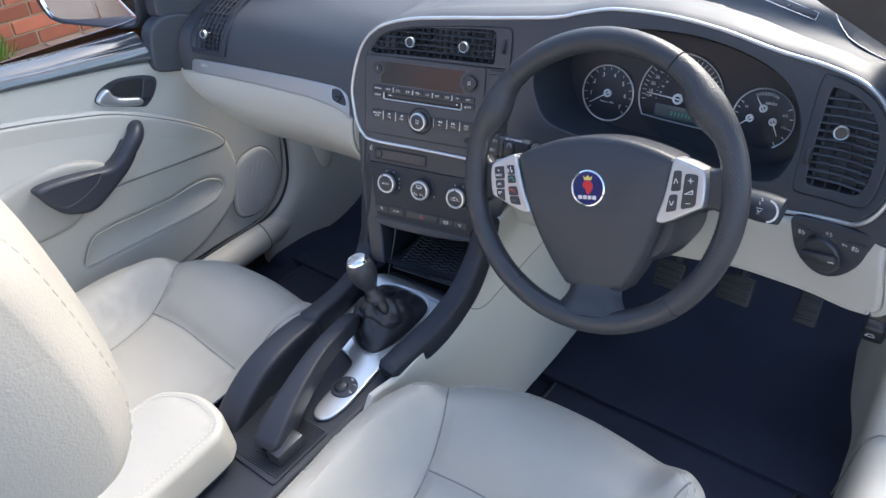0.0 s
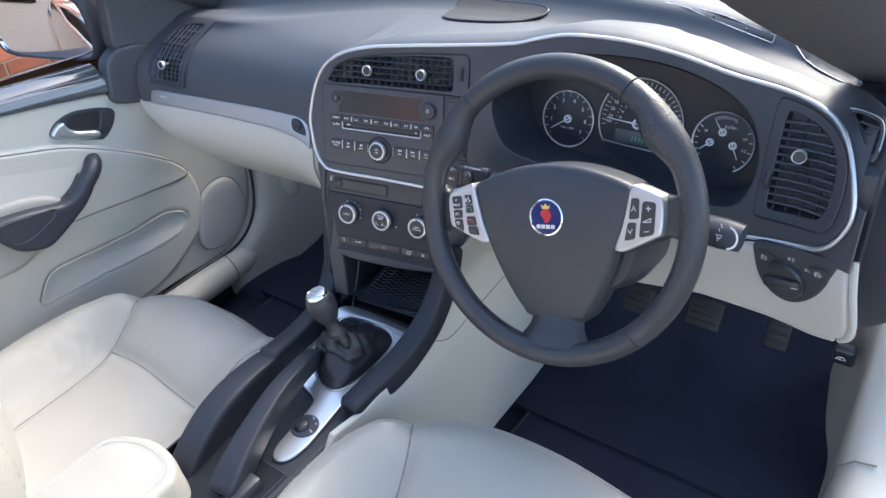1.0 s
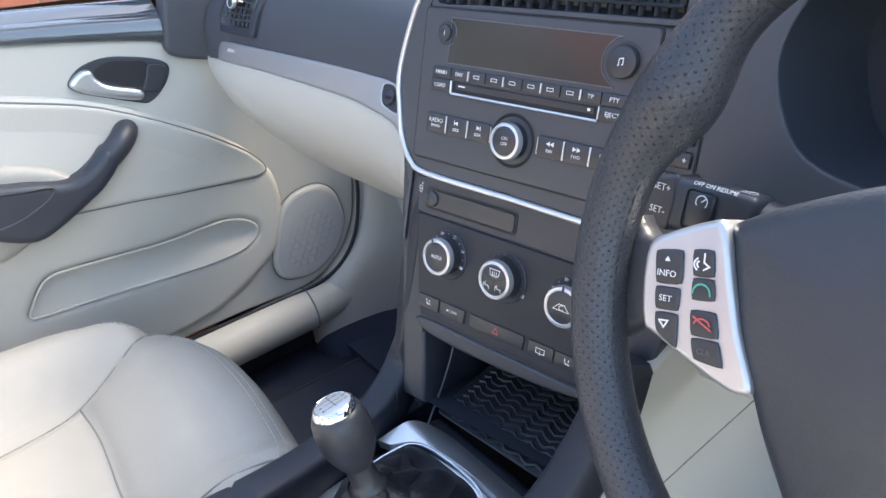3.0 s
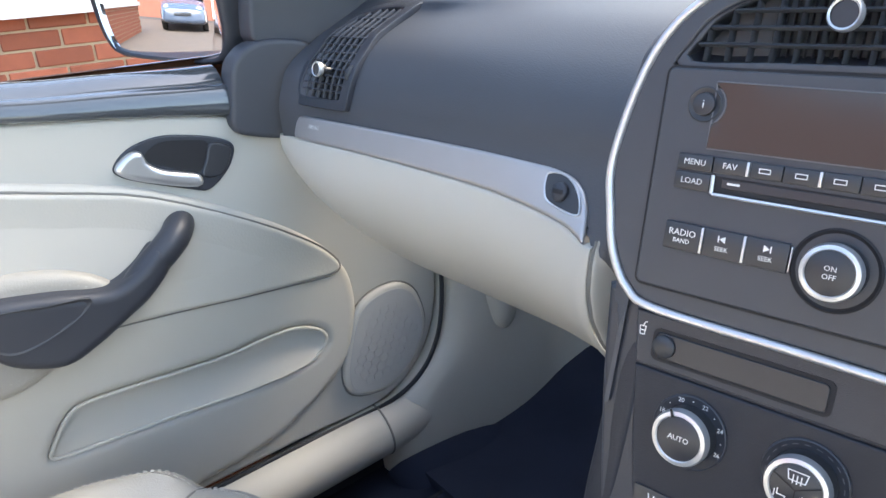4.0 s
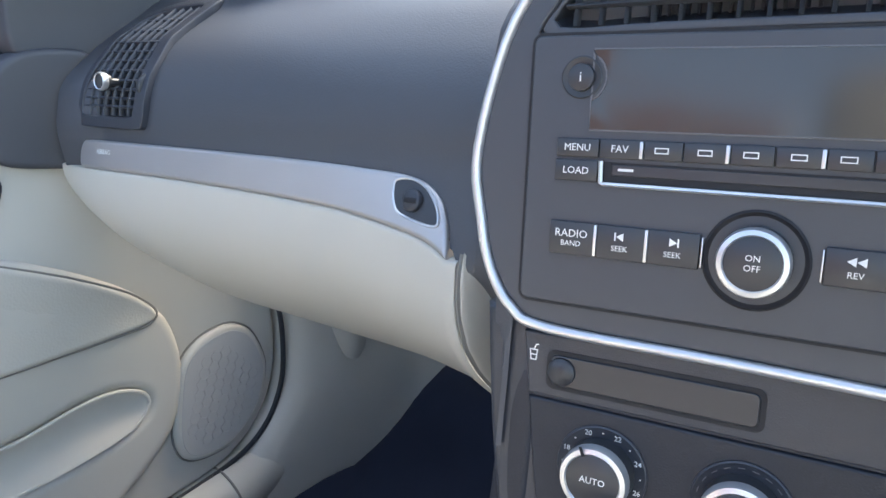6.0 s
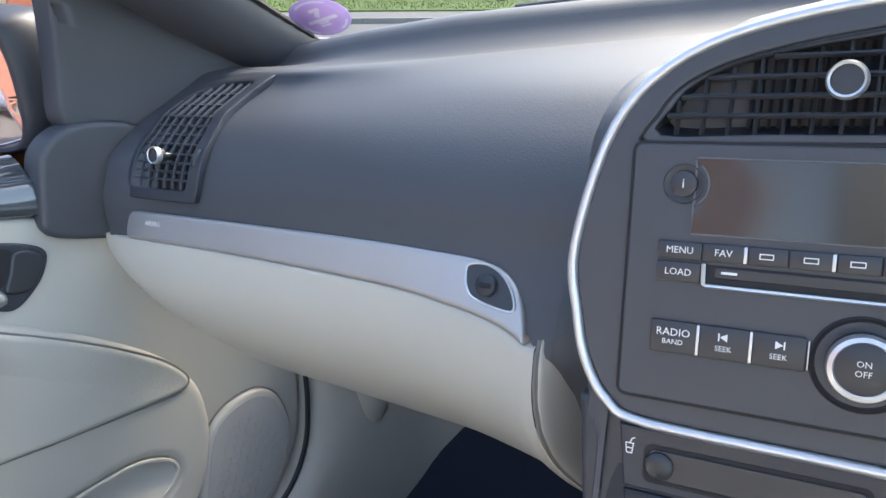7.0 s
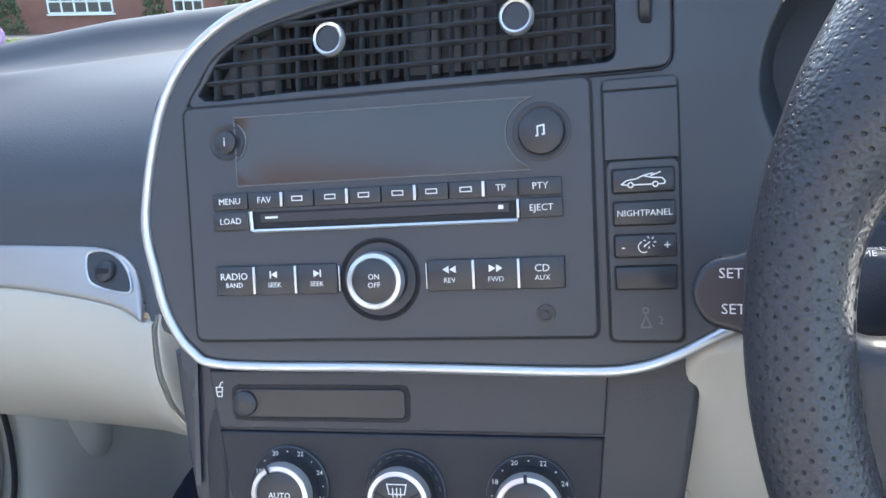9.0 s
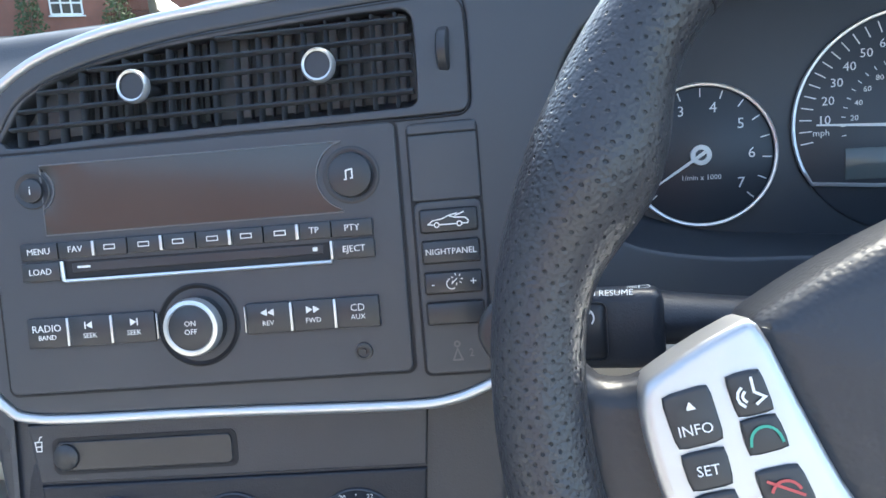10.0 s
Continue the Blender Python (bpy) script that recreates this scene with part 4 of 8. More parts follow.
# flat near-black sheet: the slot's inner shade is only its colour
part("disc_slot", slab(mm([(-70, 34.5), (69.5, 34.0), (69.5, 25.5), (-69.5, 25.5)]), flat(RF), 0.0004, 0, 0.03, out=RN), HOLE, radio, "near-black sheet for the shade inside the disc slot")
part("slot_shelf", slab(mm([(-66, 33.5), (66, 33.2), (66, 28.5), (-66, 28.5)]), flat(RF), 0.0009, 0.0004, 0.03, out=RN), BUTTON, radio)
part("slot_lip", tube([RF @ V(a * MM, b * MM, 0.0014) for a, b in [(-71.0, 34.8), (-70.6, 25.0), (-69.5, 24.4), (69.8, 24.2)]], 0.0011, sides=6), SILVER, radio, "silver lip under the slot")
key("divider", 69.6, 25.4, 70.9, 34.6, radio, 2.4, 0.5, SILVER, RF)
key("mark", -63, 30.6, -56, 31.8, radio, 1.2, 0.2, WHITE, RF)
key("mark", 60.5, 30.0, 63.0, 32.0, radio, 1.2, 0.2, WHITE, RF)
rows3 = [(-93, -71.6, ("RADIO", "BAND")), (-70.2, -48.2, ("", "SEEK")), (-46.8, -24.5, ("", "SEEK")), (23.5, 46, ("", "REV")), (47.6, 68.6, ("", "FWD")), (70, 91.8, ("CD", "AUX"))]
for k, (a, b, (t1, t2)) in enumerate(rows3):
    button = key("button", a, -9.6, b, 6.0, radio, 2.4, 1.4, m=RF)
    c = (a + b) / 2
    if t1:
        word(t1, 5.2, c, 0.4, button, 2.4, m=RF)
        word(t2, 3.6, c, -4.2, button, 2.4, m=RF)
    else:
        word(t2, 3.6, c, -4.4, button, 2.4, m=RF)
        bm = bmesh.new()
        side = 1 if k in (2, 4) else -1
        for d in ((0,) if k in (1, 2) else (-1.8, 1.8)):
            q = [(c + d - 1.6 * side, 3.0), (c + d - 1.6 * side, -0.8), (c + d + 1.8 * side, 1.1)]
            bm.faces.new([bm.verts.new(RF @ V(x * MM, y * MM, 0.0027)) for x, y in q])
        if k in (1, 2):
            x = c + 2.2 * side
            bm.faces.new([bm.verts.new(RF @ V(p * MM, q * MM, 0.0027)) for p, q in ((x - 0.35, 3.0), (x - 0.35, -0.8), (x + 0.35, -0.8), (x + 0.35, 3.0))])
        part("arrow_mark", bm, WHITE, button, smooth=False)
for a in (-70.9, -47.5, 46.8, 69.3):
    key("divider", a - 0.7, -9.0, a + 0.7, 5.4, radio, 2.8, 0.5, SILVER, RF)
for a in (-23.6, 22.8):
    key("divider", a - 0.3, -8.5, a + 0.3, 4.6, radio, 2.0, 0.3, SILVER, RF)
part("knob_well", lathe([(0.0215, 0.0003), (0.0205, 0.0008), (0.0185, -0.0006), (0, -0.0006)], 40, m=RF @ pose(-0.0022, -0.0030, 0.0004)), HOLE, radio)
vol = dial_knob("volume_knob", -2.2, -3.0, 14.2, 10.5, radio, True, label="black volume knob with a broad silver ring")
word("ON", 3.8, -2.2, -0.9, vol, 10.5, m=RF)
word("OFF", 3.8, -2.2, -5.1, vol, 10.5, m=RF)
part("ridges", dashes([RF @ V((-2.2 + 14.6 * math.cos(t)) * MM, (-3 + 14.6 * math.sin(t)) * MM, 0.004) for t in np.linspace(0, 6.28, 60)], 0.0006, 0.0008, 0.0005, sides=4), BUTTON, vol)
part("aux_socket", lathe([(0.0046, 0), (0.0044, 0.0014), (0.0032, 0.0016), (0.0030, 0.0002), (0.0014, 0.0), (0.0013, 0.0012), (0, 0.0012)], 20, m=RF @ pose(0.0818, -0.0222, 0)), BUTTON, radio, "round auxiliary socket")

# ---- switch column beside the radio ----
side = thing("switch_panel", "narrow black column of push switches beside the radio", "switch panel", at=RAD @ V(0.13, 0.02, 0))
part("gap", slab(rounded(0.1115, -0.0375, 0.1473, 0.0891, 0.004), flat(RAD), 0.0014, 0, 0.05, out=RN), HOLE, side)
part("plate", slab(rounded(0.1128, -0.0362, 0.1460, 0.0500, 0.0035), flat(RAD), 0.0024, 0.0008, 0.03, out=RN), PANEL, side)
part("blank", slab(rounded(0.1124, 0.0506, 0.1464, 0.0830, 0.001), flat(RAD), 0.0024, 0.0008, 0.03, out=RN), PANEL, side)
part("blank", slab(rounded(0.1124, 0.0835, 0.1464, 0.0885, 0.001), flat(RAD), 0.0024, 0.0008, 0.03, out=RN), PANEL, side)
SP = RAD @ pose(0, 0, 0.0024)
sw = []
for y0, y1 in ((35, 45.8), (19.6, 30.4), (4.4, 14.6), (-11.0, -0.4)):
    part("surround", slab(rounded(0.1150, (y0 - 0.7) * MM, 0.1442, (y1 + 0.7) * MM, 0.0016), flat(SP), 0.0003, 0, 0.03, out=RN), HOLE, side)
    sw.append(key("switch", 115.8, y0, 143.6, y1, side, 2.6, 1.6, m=SP))
word("NIGHTPANEL", 4.2, 129.7, 25.0, sw[1], 2.6, m=SP)
word("-", 6, 119.6, 9.2, sw[2], 2.6, m=SP)
word("+", 6, 139.6, 9.4, sw[2], 2.6, m=SP)
part("lamp_mark", lines([mm(arc(129, 9.0, 2.6, 110, 300, 10)), mm([(129, 9), (131.6, 11.4)])] + [mm([(131.6 + 2.0 * math.cos(t), 11.2 + 2.0 * math.sin(t)), (131.6 + 2.9 * math.cos(t), 11.2 + 2.9 * math.sin(t))]) for t in np.linspace(0, 5.5, 7)], 0.0005, SP, 0.0030), WHITE, sw[2], smooth=False)
part("car_mark", lines([mm([(119.5, 38.8), (122, 40.6), (126.5, 41.2), (129.5, 42.6), (133, 41.6), (138, 41.2), (139.5, 39.6), (139, 38.4), (136.4, 38.4)]), mm([(133.6, 38.4), (125.0, 38.4)]), mm([(122.6, 38.4), (119.5, 38.8)]), mm(arc(123.8, 38.4, 1.2, 0, 360, 10)), mm(arc(135, 38.4, 1.2, 0, 360, 10)), mm([(133, 42.4), (137.4, 44.0)]), mm([(129.5, 42.6), (134, 43.6)])], 0.0006, SP, 0.0030), WHITE, sw[0], smooth=False)
part("belt_mark", lines([mm([(127, -29), (129, -24), (131, -29)]), mm([(126.6, -29.6), (131.4, -29.6)]), mm(arc(129, -21.6, 1.3, 0, 360, 10))], 0.0009, SP, 0.0003), GREY_PRINT, side, smooth=False)
word("2", 5.5, 136, -26.5, side, 0.1, GREY_PRINT, m=SP)

# ---- lower centre stack, set back a little under the radio ----
RL = RAD @ Matrix.Translation((-0.0025, -0.0005, -0.010)) @ Matrix.Scale(1.03, 4)
stack = thing("centre_stack", "black lower centre stack with an open tray under the heater controls", "centre stack", at=RL @ V(0.01, -0.12, 0))
frame_line = spline(mm([(-124, -40), (-60, -40), (60, -41), (120, -40), (156, -37), (150, -80), (143, -120), (136, -160), (129, -200), (124, -235), (123, -262), (60, -266), (-40, -266), (-97, -264), (-100, -235), (-105, -200), (-111.5, -155), (-119, -100)]), 4, True)
tray_hole = spline(mm([(-78, -191), (0, -187), (88, -189), (90, -196), (86, -225), (84, -258), (0, -258), (-68, -258), (-72, -225), (-76, -198)]), 3, True)
RB = RL @ pose(0, 0, -0.0042)
ARCH = spline(mm([(-97, -264), (-100, -235), (-105, -200), (-111.5, -155), (-119, -100), (-124, -40)]), 4) + spline(mm([(-60, -40), (60, -41), (120, -40), (156, -37)]), 4) + spline(mm([(150, -80), (143, -120), (136, -160), (129, -200), (124, -235), (123, -262)]), 4) + spline(mm([(84, -262), (86, -225), (90, -196), (88, -189)]), 4) + spline(mm([(0, -187), (-78, -191)]), 4) + spline(mm([(-76, -198), (-72, -225), (-68, -263)]), 4)
part("frame", slab(ARCH, flat(RB), 0.006, 0.004, 0.02, out=RN, base=-0.02), BLACK, stack, "black moulded frame")
part("cup_holder_flap", slab(mm([(-101.5, -50.5), (110, -50.5), (107, -82.5), (-97.5, -82.0)]), flat(RL), 0.0042, 0.0012, 0.03, out=RN), BLACK, stack, "black flap with a cup holder pull-out")
CF = RL @ pose(0, 0, 0.0042)
# no hollow is cut here: a near-black sheet stands in for its shade
part("recess", slab(rounded(-0.0885, -0.0775, 0.0105, -0.0580, 0.004), flat(CF), 0.0003, 0, 0.03, out=RN), HOLE, stack)
part("cup_holder", slab(rounded(-0.0860, -0.0755, 0.0080, -0.0600, 0.003), flat(CF), 0.0012, 0.0008, 0.03, out=RN), BUTTON, stack, "closed pull-out cup holder")
part("latch", lathe([(0, 0.0036), (0.0055, 0.0036), (0.0068, 0.0026), (0.0072, 0)], 24, m=CF @ pose(-0.0805, -0.0678, 0)), BUTTON, stack)
part("cup_mark", lines([mm([(-97.6, -59.5), (-97.0, -64.5), (-94.4, -64.5), (-93.8, -59.5), (-97.6, -59.5)]), mm([(-95.6, -59.5), (-94.6, -57.0), (-93.4, -56.6)]), mm([(-97.2, -62), (-94.1, -62)])], 0.0006, CF, 0.0003), WHITE, stack, smooth=False)
heater = thing("heater_panel", "black heater control panel with three silver-ringed knobs", "heater panel", at=RL @ V(0, -0.12, 0))
part("plate", slab(mm([(-97.5, -83.5), (107, -84), (103, -125), (97, -165), (93, -178), (-82, -176), (-86.5, -160), (-93, -122)]), flat(RL), 0.0040, 0.0015, 0.03, out=RN), CONSOLE, heater, "dark satin black plate")
HF = RL @ pose(0, 0, 0.0040)
for n, (u, v) in enumerate(((-57.9, -112.6), (5.1, -113.4), (69.8, -114.4))):
    part("dial", lathe([(0.0222, 0.0), (0.0220, 0.0009), (0.0212, 0.0013), (0.0206, 0.0009), (0, 0.0009)], 44, m=HF @ pose(u * MM, v * MM, 0)), BLACK, heater)
    k = dial_knob("knob", u, v, 15.8, 14, heater, True, m=HF, label="black heater knob with a silver ring")
    if n != 1:
        for q, t in enumerate(("16", "18", "20", "22", "24", "26")):
            a = radians(200 - 220 * q / 5)
            word(t, 3.6, u + 19.0 * math.cos(a), v + 19.0 * math.sin(a), heater, 1.0, m=HF)
            if q < 5:
                a = radians(200 - 220 * (q + 0.5) / 5)
                part("dot", lines([mm([(u + 19 * math.cos(a) - 0.2, v + 19 * math.sin(a)), (u + 19 * math.cos(a) + 0.2, v + 19 * math.sin(a))])], 0.0007, HF, 0.0014), WHITE, heater, smooth=False)
        a = radians(226)
        part("dot", lines([mm([(u + 19 * math.cos(a) - 0.5, v + 19 * math.sin(a)), (u + 19 * math.cos(a) + 0.5, v + 19 * math.sin(a))])], 0.0017, HF, 0.0014), BLUEDOT if n == 0 else WHITE, heater, smooth=False)
        a = radians(112 if n == 0 else 92)
        part("pointer", lines([mm([(u + 12.8 * math.cos(a), v + 12.8 * math.sin(a)), (u + 16.6 * math.cos(a), v + 16.6 * math.sin(a))])], 0.0016, HF, 0.0153), HOLE, k, smooth=False)
    if n == 0:
        word("AUTO", 4.4, u, v, k, 14, m=HF)
    if n == 1:
        part("cross_lines", lines([mm([(u - 12, v + 5), (u, v - 1), (u + 12, v + 5)]), mm([(u, v - 1), (u, v - 13)])], 0.0005, HF, 0.0145), HOLE, k, smooth=False)
        part("flow_mark", lines([mm([(u - 4, v + 4), (u - 5, v + 9), (u + 5, v + 9), (u + 4, v + 4), (u - 4, v + 4)])] + [mm([(u + d, v + 2.6), (u + d, v + 7)]) for d in (-2, 0, 2)], 0.0006, HF, 0.0145), WHITE, k, smooth=False)
        for s in (-1, 1):
            part("flow_mark", lines([mm([(u + s * 6 - 2, v - 3), (u + s * 6 - 2, v - 6), (u + s * 6 + 2, v - 6), (u + s * 6 + 2, v - 8.4)]), mm([(u + s * 6 - 3.4, v - 4), (u + s * 6 - 3.4, v - 7.6)])], 0.0006, HF, 0.0145), WHITE, k, smooth=False)
        for q in range(14):
            a = 205 - 230 * q / 13
            part("scale_mark", lines([mm(arc(u, v, 19.2, a, a - 8, 3))], 0.0005, HF, 0.0014), GREY_PRINT, heater, smooth=False)
        part("fan_mark", lines([mm(arc(u + 20.5 * math.cos(b) , v - 10 + 1.2 * math.sin(b), 1.2, 0, 300, 6)) for b in (0.0,)], 0.0008, HF, 0.0006), WHITE, heater, smooth=False)
    if n == 2:
        part("recirculation_mark", lines([mm([(u - 7, v - 2.5), (u - 5, v - 0.2), (u - 2.5, v + 2.2), (u + 2.5, v + 2.2), (u + 4.6, v - 0.2), (u + 7, v - 2.5), (u - 7, v - 2.5)]), mm(arc(u, v - 0.5, 2.0, 60, 330, 8))], 0.0006, HF, 0.0145), WHITE, k, smooth=False)
for n, (a, b) in enumerate(((-84, -60), (-58.5, -30), (-24, 33), (38, 62), (63.5, 87))):
    button = key("button", a, -167.5, b, -155.5, heater, 1.4, 1.2, m=HF)
    c = (a + b) / 2
    if n == 1:
        word("AC OFF", 3.6, c, -161.3, button, 1.4, m=HF)
    elif n == 2:
        part("hazard_mark", lines([mm([(c - 3, -163.4), (c + 3, -163.4), (c, -158.4), (c - 3, -163.4)])], 0.0008, HF, 0.0017), REDP, button, smooth=False)
    elif n == 3:
        part("window_mark", lines([mm([(c - 4, -163.4), (c + 4, -163.4), (c + 4, -159.4), (c - 4, -159.4), (c - 4, -163.4)]), mm([(c, -165), (c, -161)])], 0.0006, HF, 0.0017), WHITE, button, smooth=False)
    else:
        part("seat_mark", lines([mm([(c - 2.4, -158.6), (c - 1.4, -162.6), (c + 2.4, -162.6)]), mm([(c + 1, -160.6), (c + 1.4, -158.8)])], 0.0008, HF, 0.0017), WHITE, button, smooth=False)
part("lower_lip", slab(spline(mm([(-83, -178.5), (0, -179), (93, -180), (92, -187), (50, -192), (0, -194), (-45, -194), (-77, -190)]), 3, True), flat(RL), 0.004, 0.003, 0.02, out=RN), BLACK, stack)
# open tray
bm = bmesh.new()
box = [RB @ V(x * MM, y * MM, z * MM) for z in (1, -120) for x, y in ((-80, -188), (91, -188), (86, -262), (-73, -262))]
vs = [bm.verts.new(p) for p in box]
for q in ((0, 1, 5, 4), (1, 2, 6, 5), (2, 3, 7, 6), (3, 0, 4, 7), (4, 5, 6, 7)):
    bm.faces.new([vs[i] for i in q])
part("tray", bm, BLACK, stack, "dark open storage tray", smooth=False)
mat = thing("tray_mat", "black rubber tray mat with wavy ribs", "rubber mat", at=(0.01, -0.05, 0.54))
TF = frame_of((0.012, -0.070, 0.548), (1, 0.1, 0), (0, 1, 0.10))
part("sheet", slab(rounded(-0.068, 0.004, 0.078, 0.125, 0.006), flat(TF), 0.002, 0.001, 0.03, out=(0, 0, 1)), RUBBER, mat)
for k in range(14):
    path = [TF @ V(-0.060 + 0.0066 * j, 0.010 + 0.0080 * k + 0.0030 * math.sin(j * 1.9), 0.0024) for j in range(21)]
    part("rib", tube(path, 0.0019, sides=5), RUBBER, mat)

# ---- steering wheel ----
LEVEL = frame_of((0.3567, -0.0925, 0.8567), (1, 0, 0), (0, math.sin(radians(23.3)), math.cos(radians(23.3))))
WHEEL = LEVEL @ pose(0, 0, 0, 0, 0, 12)
WN = WHEEL.col[2].xyz.copy()
wheel = thing("steering_wheel", "black leather three-spoke steering wheel with silver switch pads, turned slightly", "steering wheel", at=(0.3567, -0.0925, 0.8567))
R_RIM = 0.1717


def thumb(a):
    """How far the rim swells at the thumb rests."""
    return max(math.exp(-((a - 34) / 9.5) ** 2), math.exp(-((a - 146) / 9.5) ** 2))


def rim_arc(a0, a1, n=40):
    return [WHEEL @ V((R_RIM - 0.0066 * thumb(t % 360)) * math.cos(radians(t)), (R_RIM - 0.0066 * thumb(t % 360)) * math.sin(radians(t)), 0) for t in np.linspace(a0, a1, n + 1)]


def grip(a):
    """Thickness of the rim: fuller at the thumb rests."""
    return 0.0147 + 0.0062 * thumb(a)


for name, a0, a1, stuff_, n in (("rim_top", 54, 126, LEATHER, 30), ("rim_grip", 126.4, 231.6, PERF, 44), ("rim_bottom", 232, 308, LEATHER, 32), ("rim_grip", 308.4, 413.6, PERF, 44)):
    path = rim_arc(a0, a1, n)
    rad = [grip(t % 360) for t in np.linspace(a0, a1, n + 1)]
    bm = add_uv(tube(path, rad, sides=22, up=WN), 22)
    part(name, bm, stuff_, wheel, "perforated black leather grip" if stuff_ is PERF else "smooth black leather rim")
for a in (54, 126.2, 231.8, 308.2):
    c = WHEEL @ V(R_RIM * math.cos(radians(a)), R_RIM * math.sin(radians(a)), 0)
    er = WHEEL.to_3x3() @ V(math.cos(radians(a)), math.sin(radians(a)), 0)
    part("joint", tube([c + (er * math.cos(t) + WN * math.sin(t)) * 0.0146 for t in np.linspace(0, 2 * math.pi, 25)[:-1]], 0.0006, True, 5), STITCH, wheel, "stitched joint in the rim")
for a0, a1 in ((127, 231), (309, 413)):
    path = [WHEEL @ V((R_RIM - 0.0135 - 0.0124 * thumb(t % 360)) * math.cos(radians(t)), (R_RIM - 0.0135 - 0.0124 * thumb(t % 360)) * math.sin(radians(t)), 0.0056) for t in np.linspace(a0, a1, 80)]
    part("stitching", dashes(path, 0.0038, 0.0022, 0.0007), STITCH, wheel, "black zigzag stitching")
HUB_HALF = [(0.04, 0.0570), (0.075, 0.0475), (0.098, 0.0385), (0.1045, 0.0340), (0.1040, 0.0260), (0.1010, 0.0100), (0.0960, -0.0140), (0.0880, -0.0370), (0.080, -0.060), (0.064, -0.094), (0.046, -0.122), (0.036, -0.131)]
HUB_LINE = spline([(0, 0.0605)] + HUB_HALF + [(0, -0.135)] + [(-x, y) for x, y in reversed(HUB_HALF)], 4, True)
bm = slab(HUB_LINE, flat(WHEEL @ pose(0, 0, -0.045)), 0.046, 0.008, 0.006, out=WN, dome=lambda u, v, d: 0.006 * math.sin(math.pi / 2 * min(1, d / 0.05)) - 0.010 * max(0, (-v - 0.03) / 0.1))
cover = part("airbag_cover", bm, HUB, wheel, "grained black airbag cover")
for s in (-1, 1):
    # spokes to the left and right, and the silver switch pads on them
    q = spline([(s * 0.070, 0.034), (s * 0.105, 0.033), (s * 0.130, 0.028), (s * 0.142, 0.024), (s * 0.152, 0.026), (s * 0.160, 0.034), (s * 0.166, -0.004), (s * 0.162, -0.030), (s * 0.146, -0.022), (s * 0.128, -0.028), (s * 0.088, -0.036)], 3, True)
    part("spoke", slab(q, flat(WHEEL @ pose(0, 0, -0.020)), 0.016, 0.008, 0.015, out=WN), LEATHER, wheel)
    q = spline([(s * 0.1035, 0.0345), (s * 0.1115, 0.0355), (s * 0.1325, 0.0275), (s * 0.1400, 0.0215), (s * 0.1415, 0.004), (s * 0.139, -0.016), (s * 0.132, -0.021), (s * 0.100, -0.0365), (s * 0.088, -0.0385), (s * 0.084, -0.034), (s * 0.092, -0.012), (s * 0.098, 0.012)], 3, True)
    tilt = WHEEL @ pose(s * 0.11, 0.005, 0.0020, 0, -s * 4, 0) @ pose(-s * 0.11, -0.005, 0)
    pad = part("switch_pad", slab(q, flat(tilt), 0.004, 0.003, 0.01, out=WN, base=-0.02), PADS, wheel, "satin silver switch pad")
    TP = tilt @ pose(0, 0, 0.004)
    if s < 0:
        keys = [([(-0.1350, 0.0200), (-0.1210, 0.0215), (-0.1200, 0.0050), (-0.1335, 0.0040)], "INFO", 0.0043, -0.1275, 0.0095), ([(-0.1335, 0.0030), (-0.1205, 0.0035), (-0.1205, -0.0075), (-0.1325, -0.0080)], "SET", 0.0042, -0.1268, -0.0022), ([(-0.1325, -0.0090), (-0.1205, -0.0085), (-0.1195, -0.0250), (-0.1310, -0.0185)], "", 0, 0, 0),
                ([(-0.1165, 0.0225), (-0.1065, 0.0230), (-0.1050, 0.0105), (-0.1155, 0.0100)], "", 0, 0, 0), ([(-0.1155, 0.0095), (-0.1050, 0.0100), (-0.1035, 0.0), (-0.1150, -0.0010)], "", 0, 0, 0), ([(-0.1150, -0.0050), (-0.1025, -0.0045), (-0.1000, -0.0165), (-0.1135, -0.0170)], "", 0, 0, 0), ([(-0.1135, -0.0178), (-0.1000, -0.0172), (-0.0965, -0.0290), (-0.1110, -0.0275)], "CLR", 0.0036, -0.1058, -0.0230)]
    else:
        keys = [([(0.1055, 0.0230), (0.1145, 0.0225), (0.1135, 0.0), (0.1020, -0.0010)], "", 0, 0, 0), ([(0.1010, -0.0045), (0.1105, -0.0040), (0.1090, -0.0225), (0.0965, -0.0255)], "", 0, 0, 0), ([(0.1185, 0.0200), (0.1335, 0.0185), (0.1310, -0.0165), (0.1140, -0.0210)], "", 0, 0, 0)]
    for q, t, size, tx, ty in keys:
        c = np.mean(q, 0)
        soft = []
        for k in range(len(q)):
            a, b, d = np.array(q[k - 1]), np.array(q[k]), np.array(q[(k + 1) % len(q)])
            soft += [tuple(b + (a - b) / np.linalg.norm(a - b) * 0.0030), tuple(b * 0.93 + c * 0.07), tuple(b + (d - b) / np.linalg.norm(d - b) * 0.0030)]
        button = part("button", slab(soft, flat(TP), 0.0016, 0.0009, 0.006, out=WN, dome=lambda u, v, d: 0.0006 * min(1, d / 0.006)), BUTTON, pad, "black rubber-touch button")
        if t:
            writing("word", t, size, TP, tx, ty, button, GREY_PRINT if t == "CLR" else WHITE, 0.0026)
